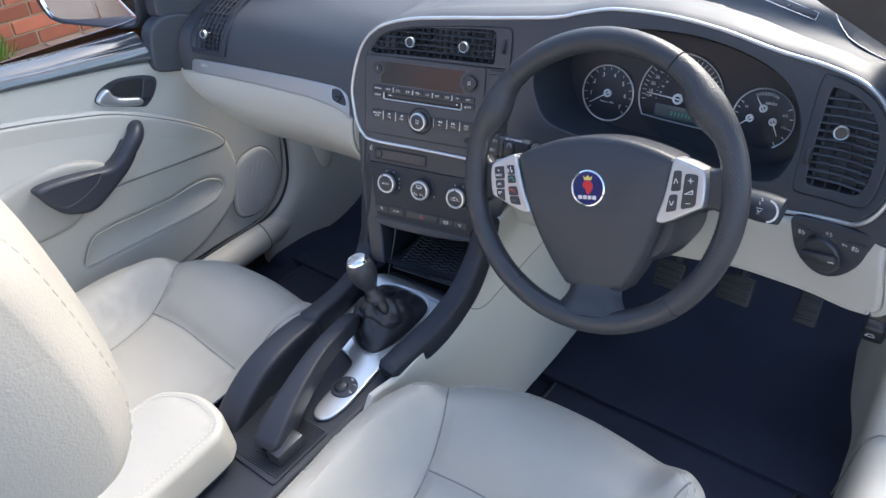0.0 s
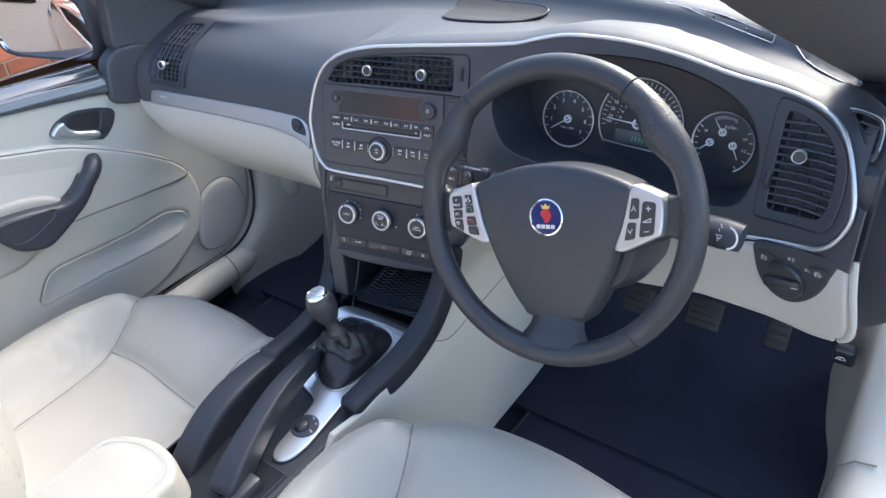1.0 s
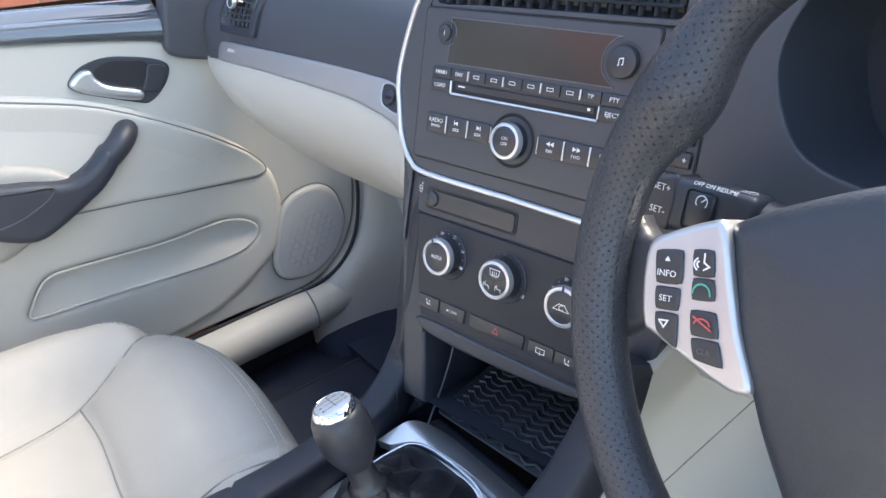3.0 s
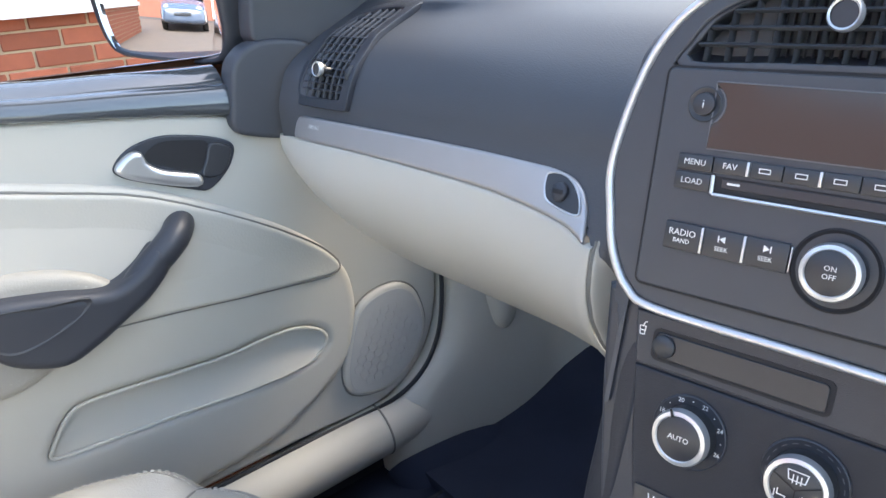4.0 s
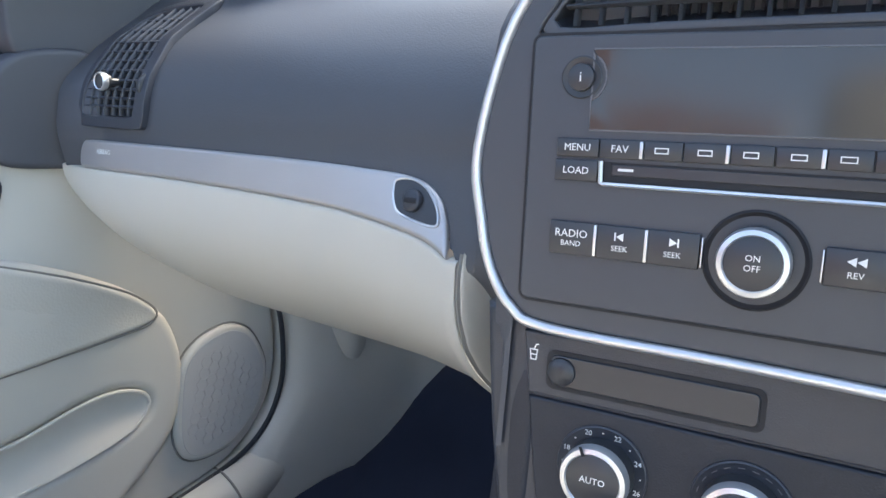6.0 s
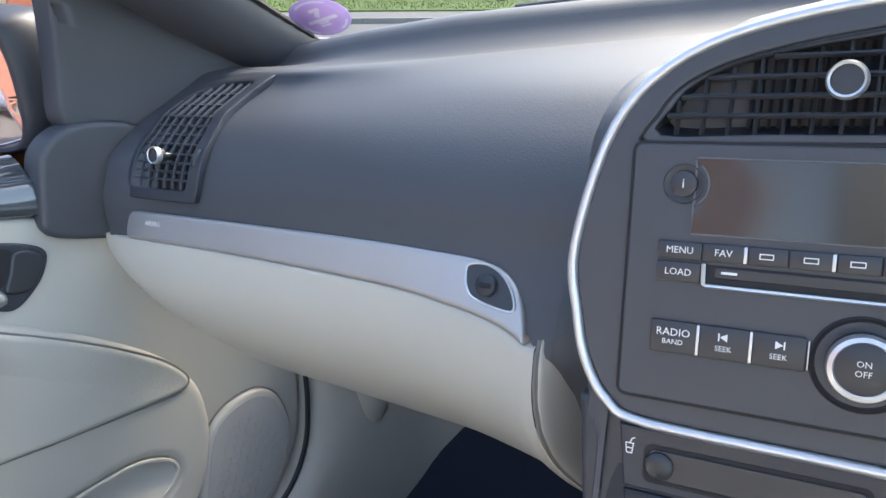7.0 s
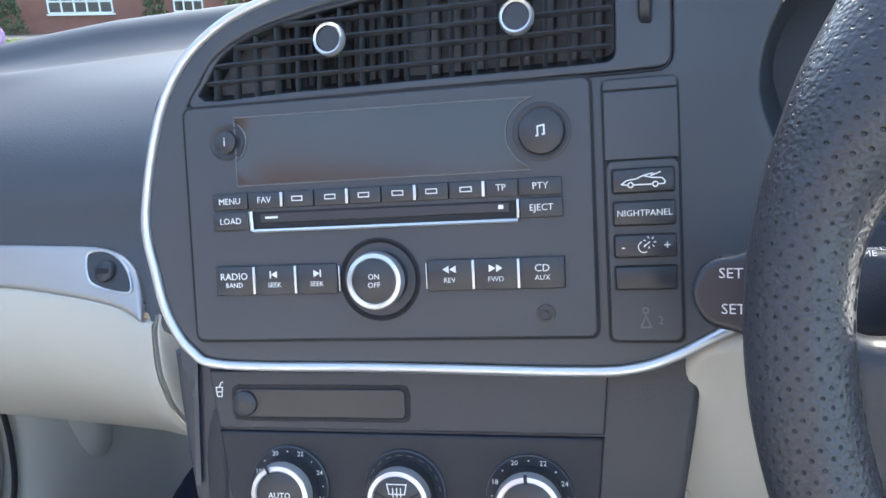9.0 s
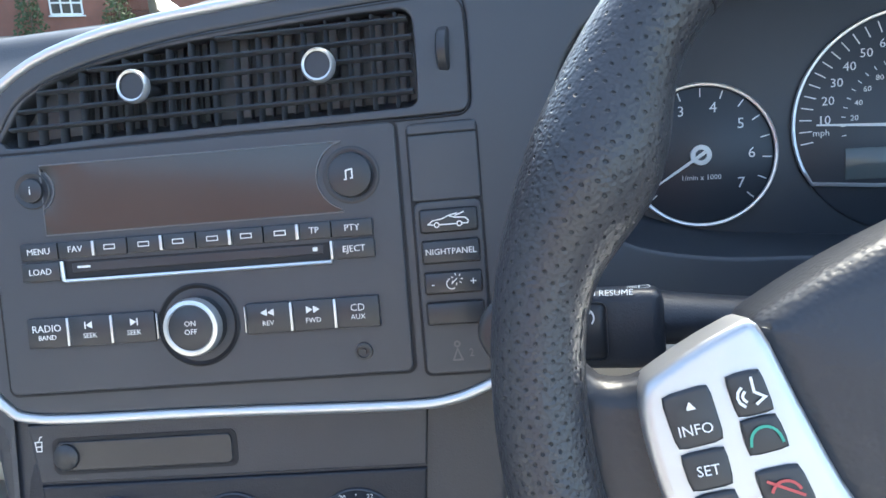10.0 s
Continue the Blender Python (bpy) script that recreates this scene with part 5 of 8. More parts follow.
    if s < 0:
        marks = [([[(-0.1284, 0.0156), (-0.1268, 0.0157), (-0.1276, 0.0169), (-0.1284, 0.0156)]], WHITE), ([[(-0.1288, -0.0125), (-0.1242, -0.0122), (-0.1262, -0.0155), (-0.1288, -0.0125)]], WHITE),
                 ([arc(-0.1097, 0.0032, 0.0040, 20, 160, 8), [(-0.1135, 0.0046), (-0.1140, 0.0024)], [(-0.1059, 0.0046), (-0.1054, 0.0024)]], GREEN), ([arc(-0.1078, -0.0122, 0.0040, 20, 160, 8), [(-0.1122, -0.0078), (-0.1035, -0.0128)]], REDP),
                 ([[(-0.1098, 0.0210), (-0.1098, 0.0170), (-0.1072, 0.0152), (-0.1098, 0.0136)], arc(-0.1115, 0.0160, 0.0016, 120, 240, 4), arc(-0.1115, 0.0160, 0.0030, 120, 240, 4)], WHITE)]
    else:
        marks = [([[(0.1065, 0.0085), (0.1088, 0.0140), (0.1112, 0.0090)]], WHITE), ([[(0.1020, -0.0120), (0.1042, -0.0165), (0.1070, -0.0115)]], WHITE), ([[(0.1230, 0.0120), (0.1285, 0.0120)], [(0.1258, 0.0092), (0.1258, 0.0148)]], WHITE), ([[(0.1210, -0.0135), (0.1260, -0.0130)]], WHITE), ([[(0.1195, -0.0030), (0.1285, -0.0025), (0.1285, 0.0015), (0.1195, -0.0030)]], WHITE)]
    for st, m_ in marks:
        part("mark", lines(st, 0.0008, TP, 0.0027), m_, pad, smooth=False)
# lower spoke
rows = [[WHEEL @ V(x, y, z) for x, y, z in r] for r in (
    [(-0.050, -0.158, -0.004), (-0.030, -0.160, 0.010), (0, -0.161, 0.013), (0.030, -0.160, 0.010), (0.050, -0.158, -0.004)],
    [(-0.041, -0.147, -0.010), (-0.026, -0.147, 0.002), (0, -0.147, 0.006), (0.026, -0.147, 0.002), (0.041, -0.147, -0.010)],
    [(-0.036, -0.136, -0.016), (-0.024, -0.136, -0.006), (0, -0.137, -0.002), (0.024, -0.136, -0.006), (0.036, -0.136, -0.016)],
    [(-0.036, -0.120, -0.024), (-0.024, -0.118, -0.012), (0, -0.118, -0.010), (0.024, -0.118, -0.012), (0.036, -0.120, -0.024)])]
part("lower_spoke", loft(rows, 4, 4, thick=0.004), LEATHER, wheel)
# badge: plain shapes in its colours
EM = WHEEL @ pose(0.0, -0.002, 0.0060)
badge = part("badge", lathe([(0.0225, 0.0), (0.0222, 0.0016), (0.0205, 0.0022), (0.0198, 0.0012), (0, 0.0012)], 44, m=EM), CHROME, wheel, "round badge, dark blue enamel in a chrome ring")
part("badge_field", lathe([(0.0197, 0.0011), (0.0197, 0.0016), (0, 0.0018)], 44, m=EM), BLUE, badge, "dark blue enamel")
part("badge_figure", slab(spline([(-0.0055, 0.0075), (0.001, 0.0095), (0.006, 0.006), (0.0065, 0.0), (0.003, -0.0058), (-0.001, -0.0068), (-0.003, -0.001), (-0.0065, 0.002)], 3, True), flat(EM @ pose(0, 0, 0.0018)), 0.0007, 0.0004, 0.004, out=WN), RED, badge, "red enamel shape")
part("badge_crown", slab([(-0.006, 0.0150), (-0.0045, 0.0098), (0.0045, 0.0098), (0.006, 0.0150), (0.003, 0.0125), (0, 0.0160), (-0.003, 0.0125)], flat(EM @ pose(0, 0, 0.0018)), 0.0007, 0.0003, 0.004, out=WN), GOLD, badge, "gold enamel shape")
for k in range(4):
    part("badge_bar", block(-0.0122 + 0.0062 * k, -0.0135, 0.0016, -0.0072 + 0.0062 * k, -0.0088, 0.0026, 0.0004, m=EM), SILVER, badge)

# ---- steering column and stalks ----
column = thing("steering_column", "black steering column cover behind the wheel", "steering column", at=(0.357, -0.03, 0.80))
rows = []
for t, w, h in ((0.02, 0.062, 0.048), (0.045, 0.066, 0.052), (0.09, 0.066, 0.054), (0.15, 0.060, 0.05), (0.20, 0.055, 0.045)):
    rows.append([LEVEL @ V(0.020 + w * 1.36 * math.copysign(abs(math.cos(a)) ** 0.7, math.cos(a)), -0.024 + h * 1.22 * math.copysign(abs(math.sin(a)) ** 0.7, math.sin(a)), -t) for a in np.linspace(0, 2 * math.pi, 17)[:-1]])
part("cover", loft(rows, 2, 3, closed=True, cap=True), BLACK, column)
SF2 = frame_of((0.190, -0.0335, 0.8365), (1, 0.0, 0.03), (0, 0.36, 1))
st = thing("stalk", "black indicator stalk with a broad flat end and printed cruise controls", "stalk", "steering column stalks", at=SF2.translation)
part("shaft", tube(spline([(0.33, 0.0, 0.826), (0.285, -0.008, 0.828), (0.25, -0.014, 0.831), (0.220, -0.018, 0.834)], 4), [0.009, 0.009, 0.009, 0.009, 0.0095, 0.010, 0.0105, 0.011, 0.0115, 0.012, 0.0125, 0.013, 0.0135], sides=16, squash=0.8, up=(0, 0, 1)), BLACK, st)
part("paddle", block(-0.024, -0.0165, -0.024, 0.036, 0.0145, 0.0, 0.005, 4, m=SF2), BLACK, st, "broad flat end of the stalk")
END = spline([(-0.023, 0.0130), (-0.032, 0.0105), (-0.0375, 0.0), (-0.033, -0.0115), (-0.023, -0.0155), (-0.012, -0.0155), (-0.012, 0.0135)], 4, True)
cap = part("end_switch", slab(END, flat(SF2 @ pose(0, 0, -0.022)), 0.0225, 0.0025, 0.006, out=SF2.col[2].xyz), BUTTON, st, "rounded end switch")
part("ridge", dashes([SF2 @ V(-0.0235 + 0.0145 * math.cos(a), -0.001 + 0.0142 * math.sin(a), -0.006) for a in np.linspace(1.8, 4.5, 30)], 0.0006, 0.0010, 0.0007, sides=4), BUTTON, cap)
writing("word", "SET+", 0.0056, SF2, -0.0215, 0.0065, st, lift=0.0008)
writing("word", "SET-", 0.0056, SF2, -0.0215, -0.0070, st, lift=0.0008)
rk = part("rocker", block(-0.0045, -0.0125, -0.002, 0.0145, 0.0105, 0.0012, 0.003, 3, m=SF2), BUTTON, st)
part("gauge_mark", lines([arc(0.006, 0.0045, 0.0036, -40, 220, 10), [(0.006, 0.0045), (0.0082, 0.0066)]], 0.0007, SF2, 0.0015), WHITE, rk, smooth=False)
TOPF = frame_of(SF2 @ V(0.011, 0.0133, -0.0012), (1, 0.0, 0.03), (0, 0.85, 0.55))
writing("word", "OFF ON RESUME", 0.0037, TOPF, 0.0, 0.0, st, lift=0.0005)
LAMPF = frame_of(SF2 @ V(0.028, 0.0147, -0.0080), (1, 0.0, 0.03), (0, 1, -0.2))
part("lamp_mark", lines([arc(0.001, 0.0, 0.0022, -90, 90, 6) + [(-0.001, 0.0022), (-0.001, -0.0022), (0.001, -0.0022)]] + [[(-0.0055, -0.0015 + 0.0015 * k), (-0.002, -0.0015 + 0.0015 * k)] for k in range(3)], 0.0006, LAMPF, 0.0004), WHITE, st, smooth=False)
pts, w = [(0.42, -0.03, 0.845), (0.47, -0.034, 0.850), (0.51, -0.038, 0.854), (0.545, -0.042, 0.856), (0.566, -0.044, 0.857)], (0.012, 0.014, 0.017, 0.0185, 0.0160)
st = thing("stalk", "black wiper stalk with a white printed scale", "stalk", "steering column stalks", at=pts[2])
part("lever", tube(spline(pts, 4), [float(x) for x in np.interp(np.linspace(0, 4, 17), range(5), w)], sides=16, squash=0.62, up=(0, 0.5, -0.8)), BLACK, st)
KF = frame_of((0.552, -0.0562, 0.865), (1, -0.12, 0.10), (0, 0.35, 1))
part("scale_mark", lines([arc(0.0, -0.003, 0.0125, -75, 75, 16)], 0.0024, KF, 0.0), WHITE, st, smooth=False)
writing("word", "2", 0.0055, KF, -0.0065, 0.0085, st, lift=0.0, turn=20)
writing("word", "1", 0.0050, KF, -0.008, 0.0035, st, lift=0.0, turn=20)
writing("word", "0", 0.0055, KF, -0.0085, -0.0075, st, lift=0.0, turn=-20)
part("wiper_mark", lines([[(-0.011, -0.002), (-0.004, -0.002)], arc(-0.0075, -0.003, 0.0025, 200, 340, 6)], 0.0008, KF, 0.0), WHITE, st, smooth=False)

# ---- driver's lower panel and light switch ----
def knee(x, z):
    return V(x, 0.55 * fascia_y(x, 0.80) + 0.006 + 0.18 * (z - 0.76) + 0.26 * max(0, 0.79 - z) + 0.4 * max(0, 0.70 - z) ** 1.2, z)


lower = thing("lower_panel", "cream lower dash panel under the steering wheel", "dash panel", at=(0.45, 0.03, 0.74))
KNEE = spline([(0.146, 0.772), (0.17, 0.785), (0.21, 0.793), (0.36, 0.797), (0.5, 0.788), (0.55, 0.797), (0.61, 0.815), (0.645, 0.822), (0.666, 0.825), (0.671, 0.805), (0.677, 0.775), (0.681, 0.750), (0.680, 0.733), (0.668, 0.721), (0.64, 0.711), (0.59, 0.704), (0.55, 0.699), (0.50, 0.694), (0.45, 0.682), (0.39, 0.670), (0.30, 0.66), (0.2, 0.65), (0.150, 0.65), (0.138, 0.70)], 3, True)
part("panel", slab(KNEE, knee, 0.008, 0.006, 0.02), CREAM_PLASTIC, lower, "smooth cream panel")
part("lower_edge", tube([knee(x, z) + V(0, -0.004, 0) for x, z in spline([(0.668, 0.721), (0.64, 0.711), (0.59, 0.704), (0.55, 0.699), (0.50, 0.694), (0.45, 0.682), (0.39, 0.670), (0.30, 0.66), (0.2, 0.65), (0.152, 0.65)], 5)], 0.004, sides=8), CREAM_PLASTIC, lower, "rounded lower edge")
part("side_lip", tube([knee(x, z) + V(0.002, -0.003, 0) for x, z in spline([(0.668, 0.828), (0.672, 0.805), (0.678, 0.775), (0.682, 0.750), (0.681, 0.733), (0.672, 0.722)], 5)], 0.0042, sides=8), CREAM_PLASTIC, lower, "rounded side edge")
light = thing("light_switch", "black rotary headlamp switch panel with two side buttons", "light switch", at=knee(0.606, 0.776))
LS = spline([(0.563, 0.806), (0.5655, 0.787), (0.572, 0.766), (0.583, 0.751), (0.598, 0.742), (0.615, 0.743), (0.631, 0.756), (0.644, 0.777), (0.651, 0.800), (0.655, 0.822), (0.630, 0.820), (0.595, 0.813)], 3, True)
lsurf = lambda x, z: knee(x, z) + V(0, -0.0075, 0)
part("plate", slab(LS, lsurf, 0.004, 0.003, 0.012, base=-0.03), BLACK, light)
LF = frame_of(lsurf(0.606, 0.776) + V(0, -0.0042, 0), (1, -0.27, 0.02), (0, -0.06, 1))
k = part("knob", lathe([(0, 0.008), (0.0210, 0.008), (0.0232, 0.006), (0.0240, 0.0), (0.0262, -0.001)], 40, m=LF), BUTTON, light, "round black headlamp knob")
part("knob_grip", block(-0.0225, -0.0062, 0.006, 0.0225, 0.0062, 0.0145, 0.003, m=LF @ pose(0, 0, 0, 0, 0, 14)), BUTTON, k)
part("knob_mark", lines([[(0.014, 0.0035), (0.0205, 0.0052)]], 0.0013, LF, 0.0149), WHITE, k, smooth=False)
for x, z in ((0.5785, 0.794), (0.6400, 0.803)):
    BF = frame_of(lsurf(x, z) + V(0, -0.0042, 0), (1, -0.27, 0.02), (0, -0.05, 1))
    wing = spline([(-0.0095, 0.0075), (0.011, 0.0045), (0.0100, 0.0005), (-0.002, -0.0115), (-0.0085, -0.0085)], 3, True)
    b = part("button", slab([(-p, q) for p, q in wing] if x > 0.6 else wing, flat(BF), 0.0016, 0.0010, 0.003, out=BF.col[2].xyz), BUTTON, light)
    part("fog_mark", lines([arc(0.0, 0, 0.0028, -90, 90, 6) + [(0, 0.0028), (0, -0.0028)]] + [[(-0.005, -0.002 + 0.002 * j), (-0.0015, -0.002 + 0.002 * j)] for j in range(3)] + [[(-0.0035, -0.0035), (-0.0030, 0.0035)]], 0.0006, BF, 0.0023), WHITE, b, smooth=False)
part("lamp_mark", lines([arc(0.004, 0.0302, 0.0024, -90, 90, 6) + [(0.004, 0.0326), (0.004, 0.0278)]] + [[(-0.001, 0.0287 + 0.0015 * j), (0.002, 0.0287 + 0.0015 * j)] for j in range(3)], 0.0005, LF, 0.0004), WHITE, light, smooth=False)
part("side_mark", lines([[(0.0190, 0.0255), (0.0215, 0.0225)], [(0.0195, 0.022), (0.0225, 0.0250)], [(0.0235, 0.0245), (0.0255, 0.0220)]], 0.0006, LF, 0.0004), WHITE, light, smooth=False)
writing("word", "0", 0.0058, LF, 0.0290, 0.0100, light, lift=0.0004)
# dash end beside the driver's door
part("dash_end", slab(spline([(0.05, 0.93), (0.024, 0.88), (0.016, 0.82), (0.018, 0.75), (0.035, 0.715), (0.12, 0.69), (0.25, 0.70), (0.28, 0.90), (0.2, 0.935)], 3, True), lambda y, z: V(0.664, y, z), 0.008, 0.005, 0.03, out=(1, 0, 0), base=-0.01), BLACK, dashboard, "black dash end panel")
part("end_filler", slab(spline([(0.664, 0.704), (0.688, 0.700), (0.706, 0.712), (0.720, 0.730), (0.728, 0.78), (0.722, 0.84), (0.700, 0.885), (0.664, 0.89)], 3, True), lambda x, z: V(x, 0.062 + 0.10 * (z - 0.70), z), 0.008, 0.005, 0.02), BLACK, dashboard, "black filler between dash and door opening")
DV = frame_of((0.6485, 0.0610, 0.9515), (0.928, -0.371, -0.027), (0.206, 0.452, 0.868))
demist = thing("side_vent", "small black side window vent in the dash end", "air vent", at=DV.translation)
DN = DV.col[2].xyz if DV.col[2].y < 0 else -DV.col[2].xyz
DL = spline([(-0.0295, 0.0146), (-0.019, 0.0166), (-0.002, 0.0164), (0.0088, 0.0128), (0.0160, 0.0018), (0.0203, -0.0150), (0.0198, -0.0256), (0.0178, -0.0286), (0.0128, -0.0262), (0.0050, -0.0150), (-0.0150, 0.0046)], 3, True)
DI = spline([(-0.0223, 0.0118), (-0.0076, 0.0122), (0.0053, 0.0102), (0.0112, -0.0005), (0.0137, -0.0118), (0.0144, -0.0195), (0.0054, -0.0112), (-0.0100, 0.0020)], 3, True)
part("frame", slab(DL, flat(DV), 0.0030, 0.0020, 0.008, holes=[DI], out=DN, base=-0.025), PANEL, demist)
part("duct", slab(shrink(DL, 0.003), flat(DV), -0.006, 0, 0.01, out=DN), HOLE, demist)
part("joint", tube([DV @ V(a, b, 0) + DN * 0.0012 for a, b in shrink(DL, -0.0006)], 0.0008, True, 5), HOLE, demist, "thin dark joint round the vent")
for p, q in (((-0.0137, 0.0056), (0.0085, 0.0056)), ((-0.0057, -0.0024), (0.0118, -0.0024)), ((0.0028, -0.0097), (0.0138, -0.0097))):
    part("slat", tube([DV @ V(*p, 0) - DN * 0.001, DV @ V(*q, 0) - DN * 0.001], 0.0014, sides=6), PANEL, demist)
part("bright_edge", tube([DV @ V(a, b, 0) + DN * 0.0030 for a, b in spline([(-0.0285, 0.0143), (-0.0190, 0.0162), (-0.002, 0.0159), (0.0084, 0.0124), (0.0154, 0.0016), (0.0196, -0.0150)], 4)], 0.0007, sides=6), SILVER, demist)

# ---- centre console ----
console = thing("centre_console", "black centre console with cream sides between the seats", "console", at=(0.02, -0.3, 0.25))
part("body", block(-0.070, -1.0, 0.20, 0.118, -0.06, 0.533, 0.012, 3), CONSOLE, console)
left_rail = spline([(-0.107, -0.016, 0.745), (-0.106, -0.028, 0.710), (-0.106, -0.038, 0.675), (-0.107, -0.047, 0.64), (-0.109, -0.053, 0.605), (-0.112, -0.064, 0.575), (-0.105, -0.090, 0.554), (-0.088, -0.135, 0.545), (-0.071, -0.21, 0.550), (-0.060, -0.268, 0.560)], 5)
part("rail", bar(left_rail, [0.022, 0.023, 0.025, 0.027, 0.030, 0.032, 0.034, 0.036, 0.038, 0.040], [0.028, 0.028, 0.03, 0.032, 0.034, 0.038, 0.042, 0.046, 0.048, 0.05], 0.38), CONSOLE, console, "black rail on the passenger's side")
rear_rail = spline([(-0.060, -0.272, 0.556), (-0.054, -0.33, 0.556), (-0.048, -0.39, 0.545), (-0.040, -0.440, 0.520), (-0.036, -0.470, 0.49)], 5)
part("rail", bar(rear_rail, [0.044, 0.050, 0.050, 0.046], [0.05, 0.07, 0.08, 0.08], 0.32), CONSOLE, console, "thick black rail beside the handbrake")
right_rail = spline([(0.139, -0.026, 0.690), (0.139, -0.040, 0.664), (0.136, -0.060, 0.630), (0.132, -0.100, 0.590), (0.124, -0.16, 0.560), (0.113, -0.22, 0.545), (0.108, -0.262, 0.538)], 5)
part("rail", bar(right_rail, [0.030, 0.034, 0.038, 0.038], [0.034, 0.038, 0.044, 0.05], 0.42), CONSOLE, console, "black rail on the driver's side")
PLATE_LINE = spline([(-0.036, -0.114), (-0.02, -0.107), (0.03, -0.101), (0.085, -0.105), (0.097, -0.120), (0.097, -0.15), (0.090, -0.21), (0.085, -0.25), (0.090, -0.30), (0.094, -0.345), (0.088, -0.378), (0.070, -0.388), (0.056, -0.375), (0.050, -0.34), (0.046, -0.30), (0.035, -0.275), (-0.01, -0.262), (-0.045, -0.24), (-0.056, -0.18), (-0.050, -0.13)], 4, True)
part("shift_plate", slab(PLATE_LINE, lambda x, y: V(x, y, 0.535 + 0.10 * max(0, y + 0.16)), 0.004, 0.0025, 0.015, out=(0, 0, 1)), PLATE, console, "satin silver plate round the gear lever")
SURROUND = spline([(-0.068, -0.135), (-0.066, -0.102), (-0.052, -0.084), (-0.02, -0.074), (0.05, -0.068), (0.10, -0.070), (0.114, -0.090), (0.114, -0.125)], 4) + spline([(0.1005, -0.125), (0.086, -0.103), (0.03, -0.0985), (-0.02, -0.1045), (-0.040, -0.1125), (-0.054, -0.130)], 4)
part("surround", slab(SURROUND, lambda x, y: V(x, y, 0.5425 + 0.10 * max(0, min(y, -0.10) + 0.16) - 16 * max(0, y + 0.106) ** 2), 0.0004, 0.0003, 0.006, out=(0, 0, 1), base=-0.01), PLATE, console, "satin silver bridge rolling down before the gear lever")
for c, w, d in (((-0.099, -0.104, 0.551), 0.0348, 0.0435), ((0.1325, -0.095, 0.594), 0.0380, 0.0425)):
    n = V(0, -0.80 if c[0] > 0 else -0.93, 0.60 if c[0] > 0 else 0.36)
    u = V(1, 0, 0).cross(n)
    part("rail_joint", tube([V(*c) + V(1, 0, 0) * w / 2 * math.copysign(abs(math.cos(a)) ** 0.4, math.cos(a)) + u * d / 2 * math.copysign(abs(math.sin(a)) ** 0.4, math.sin(a)) for a in np.linspace(0, 2 * math.pi, 49)[:-1]], 0.0008, True, 5), HOLE, console)
part("tray_lip", tube(spline([(-0.074, -0.026, 0.612), (-0.072, -0.036, 0.59), (-0.068, -0.052, 0.568), (-0.061, -0.072, 0.550), (-0.055, -0.086, 0.540)], 4), 0.0014, sides=6), BUTTON, console)
key_ = thing("ignition_switch", "round black ignition switch between the seats", "ignition switch", at=(0.066, -0.325, 0.539))
part("disc", slab(ring(0.066, -0.322, 0.021), lambda x, y: V(x, y, 0.539), 0.0022, 0.0015, 0.01, out=(0, 0, 1)), BLACK, key_)
part("barrel", lathe([(0, 0.006), (0.008, 0.006), (0.0105, 0.004), (0.0115, 0)], 24, m=pose(0.063, -0.325, 0.541)), BUTTON, key_)
part("slot", block(-0.002, -0.006, 0, 0.002, 0.006, 0.0066, 0.0006, m=pose(0.063, -0.325, 0.541, 0, 0, 25)), HOLE, key_)
IGF = frame_of((0.066, -0.322, 0.5412), (1, -0.3, 0), (0.3, 1, 0))
for a, t in ((100, "ON"), (55, "ST"), (5, "OFF")):
    writing("word", t, 0.0042, IGF, 0.0165 * math.cos(radians(a)), 0.0165 * math.sin(radians(a)), key_, lift=0.0002)
mat2 = part("ribbed_mat", slab(rounded(-0.028, -0.50, 0.104, -0.395, 0.004), lambda x, y: V(x, y, 0.5335), 0.002, 0.001, 0.03, out=(0, 0, 1)), RUBBER, console, "finely ribbed rubber tray")
for j in range(30):
    part("rib", tube([V(-0.025, -0.494 + 0.0032 * j, 0.5360), V(0.100, -0.490 + 0.0032 * j, 0.5360)], 0.0010, sides=5), RUBBER, mat2)
# cream flank of the tunnel
TUN = spline([(-0.34, 0.53), (-0.26, 0.545), (-0.17, 0.568), (-0.11, 0.60), (-0.06, 0.635), (-0.03, 0.668), (0.02, 0.69), (0.12, 0.69), (0.30, 0.66), (0.42, 0.50), (0.40, 0.30), (0.19, 0.262), (0.02, 0.262), (-0.2, 0.262), (-0.34, 0.27)], 3, True)
tsurf = lambda y, z: V(0.118 + 0.022 * max(0.0, min(1.0, (y + 0.3) / 0.25)) + 0.10 * max(0, 0.45 - z) * 0.6, y, z)
part("flank", slab(TUN, tsurf, 0.008, 0.005, 0.03, out=(1, 0, 0)), CREAM_PLASTIC, console, "smooth cream side of the console")
part("flank_seam", tube([tsurf(y, z) + V(0.0082, 0, 0) for y, z in spline([(-0.105, 0.575), (-0.095, 0.558), (-0.07, 0.545), (-0.03, 0.548), (0.05, 0.555), (0.2, 0.565), (0.35, 0.57)], 4)], 0.0009, sides=5), SEAM, console)
part("flank", slab([(-0.9, 0.53), (-0.05, 0.53), (0.05, 0.68), (0.35, 0.60), (0.40, 0.26), (-0.9, 0.26)], lambda y, z: V(-0.092, y, z), 0.006, 0.004, 0.05, out=(-1, 0, 0)), CARPET, console, "dark carpeted side of the tunnel")

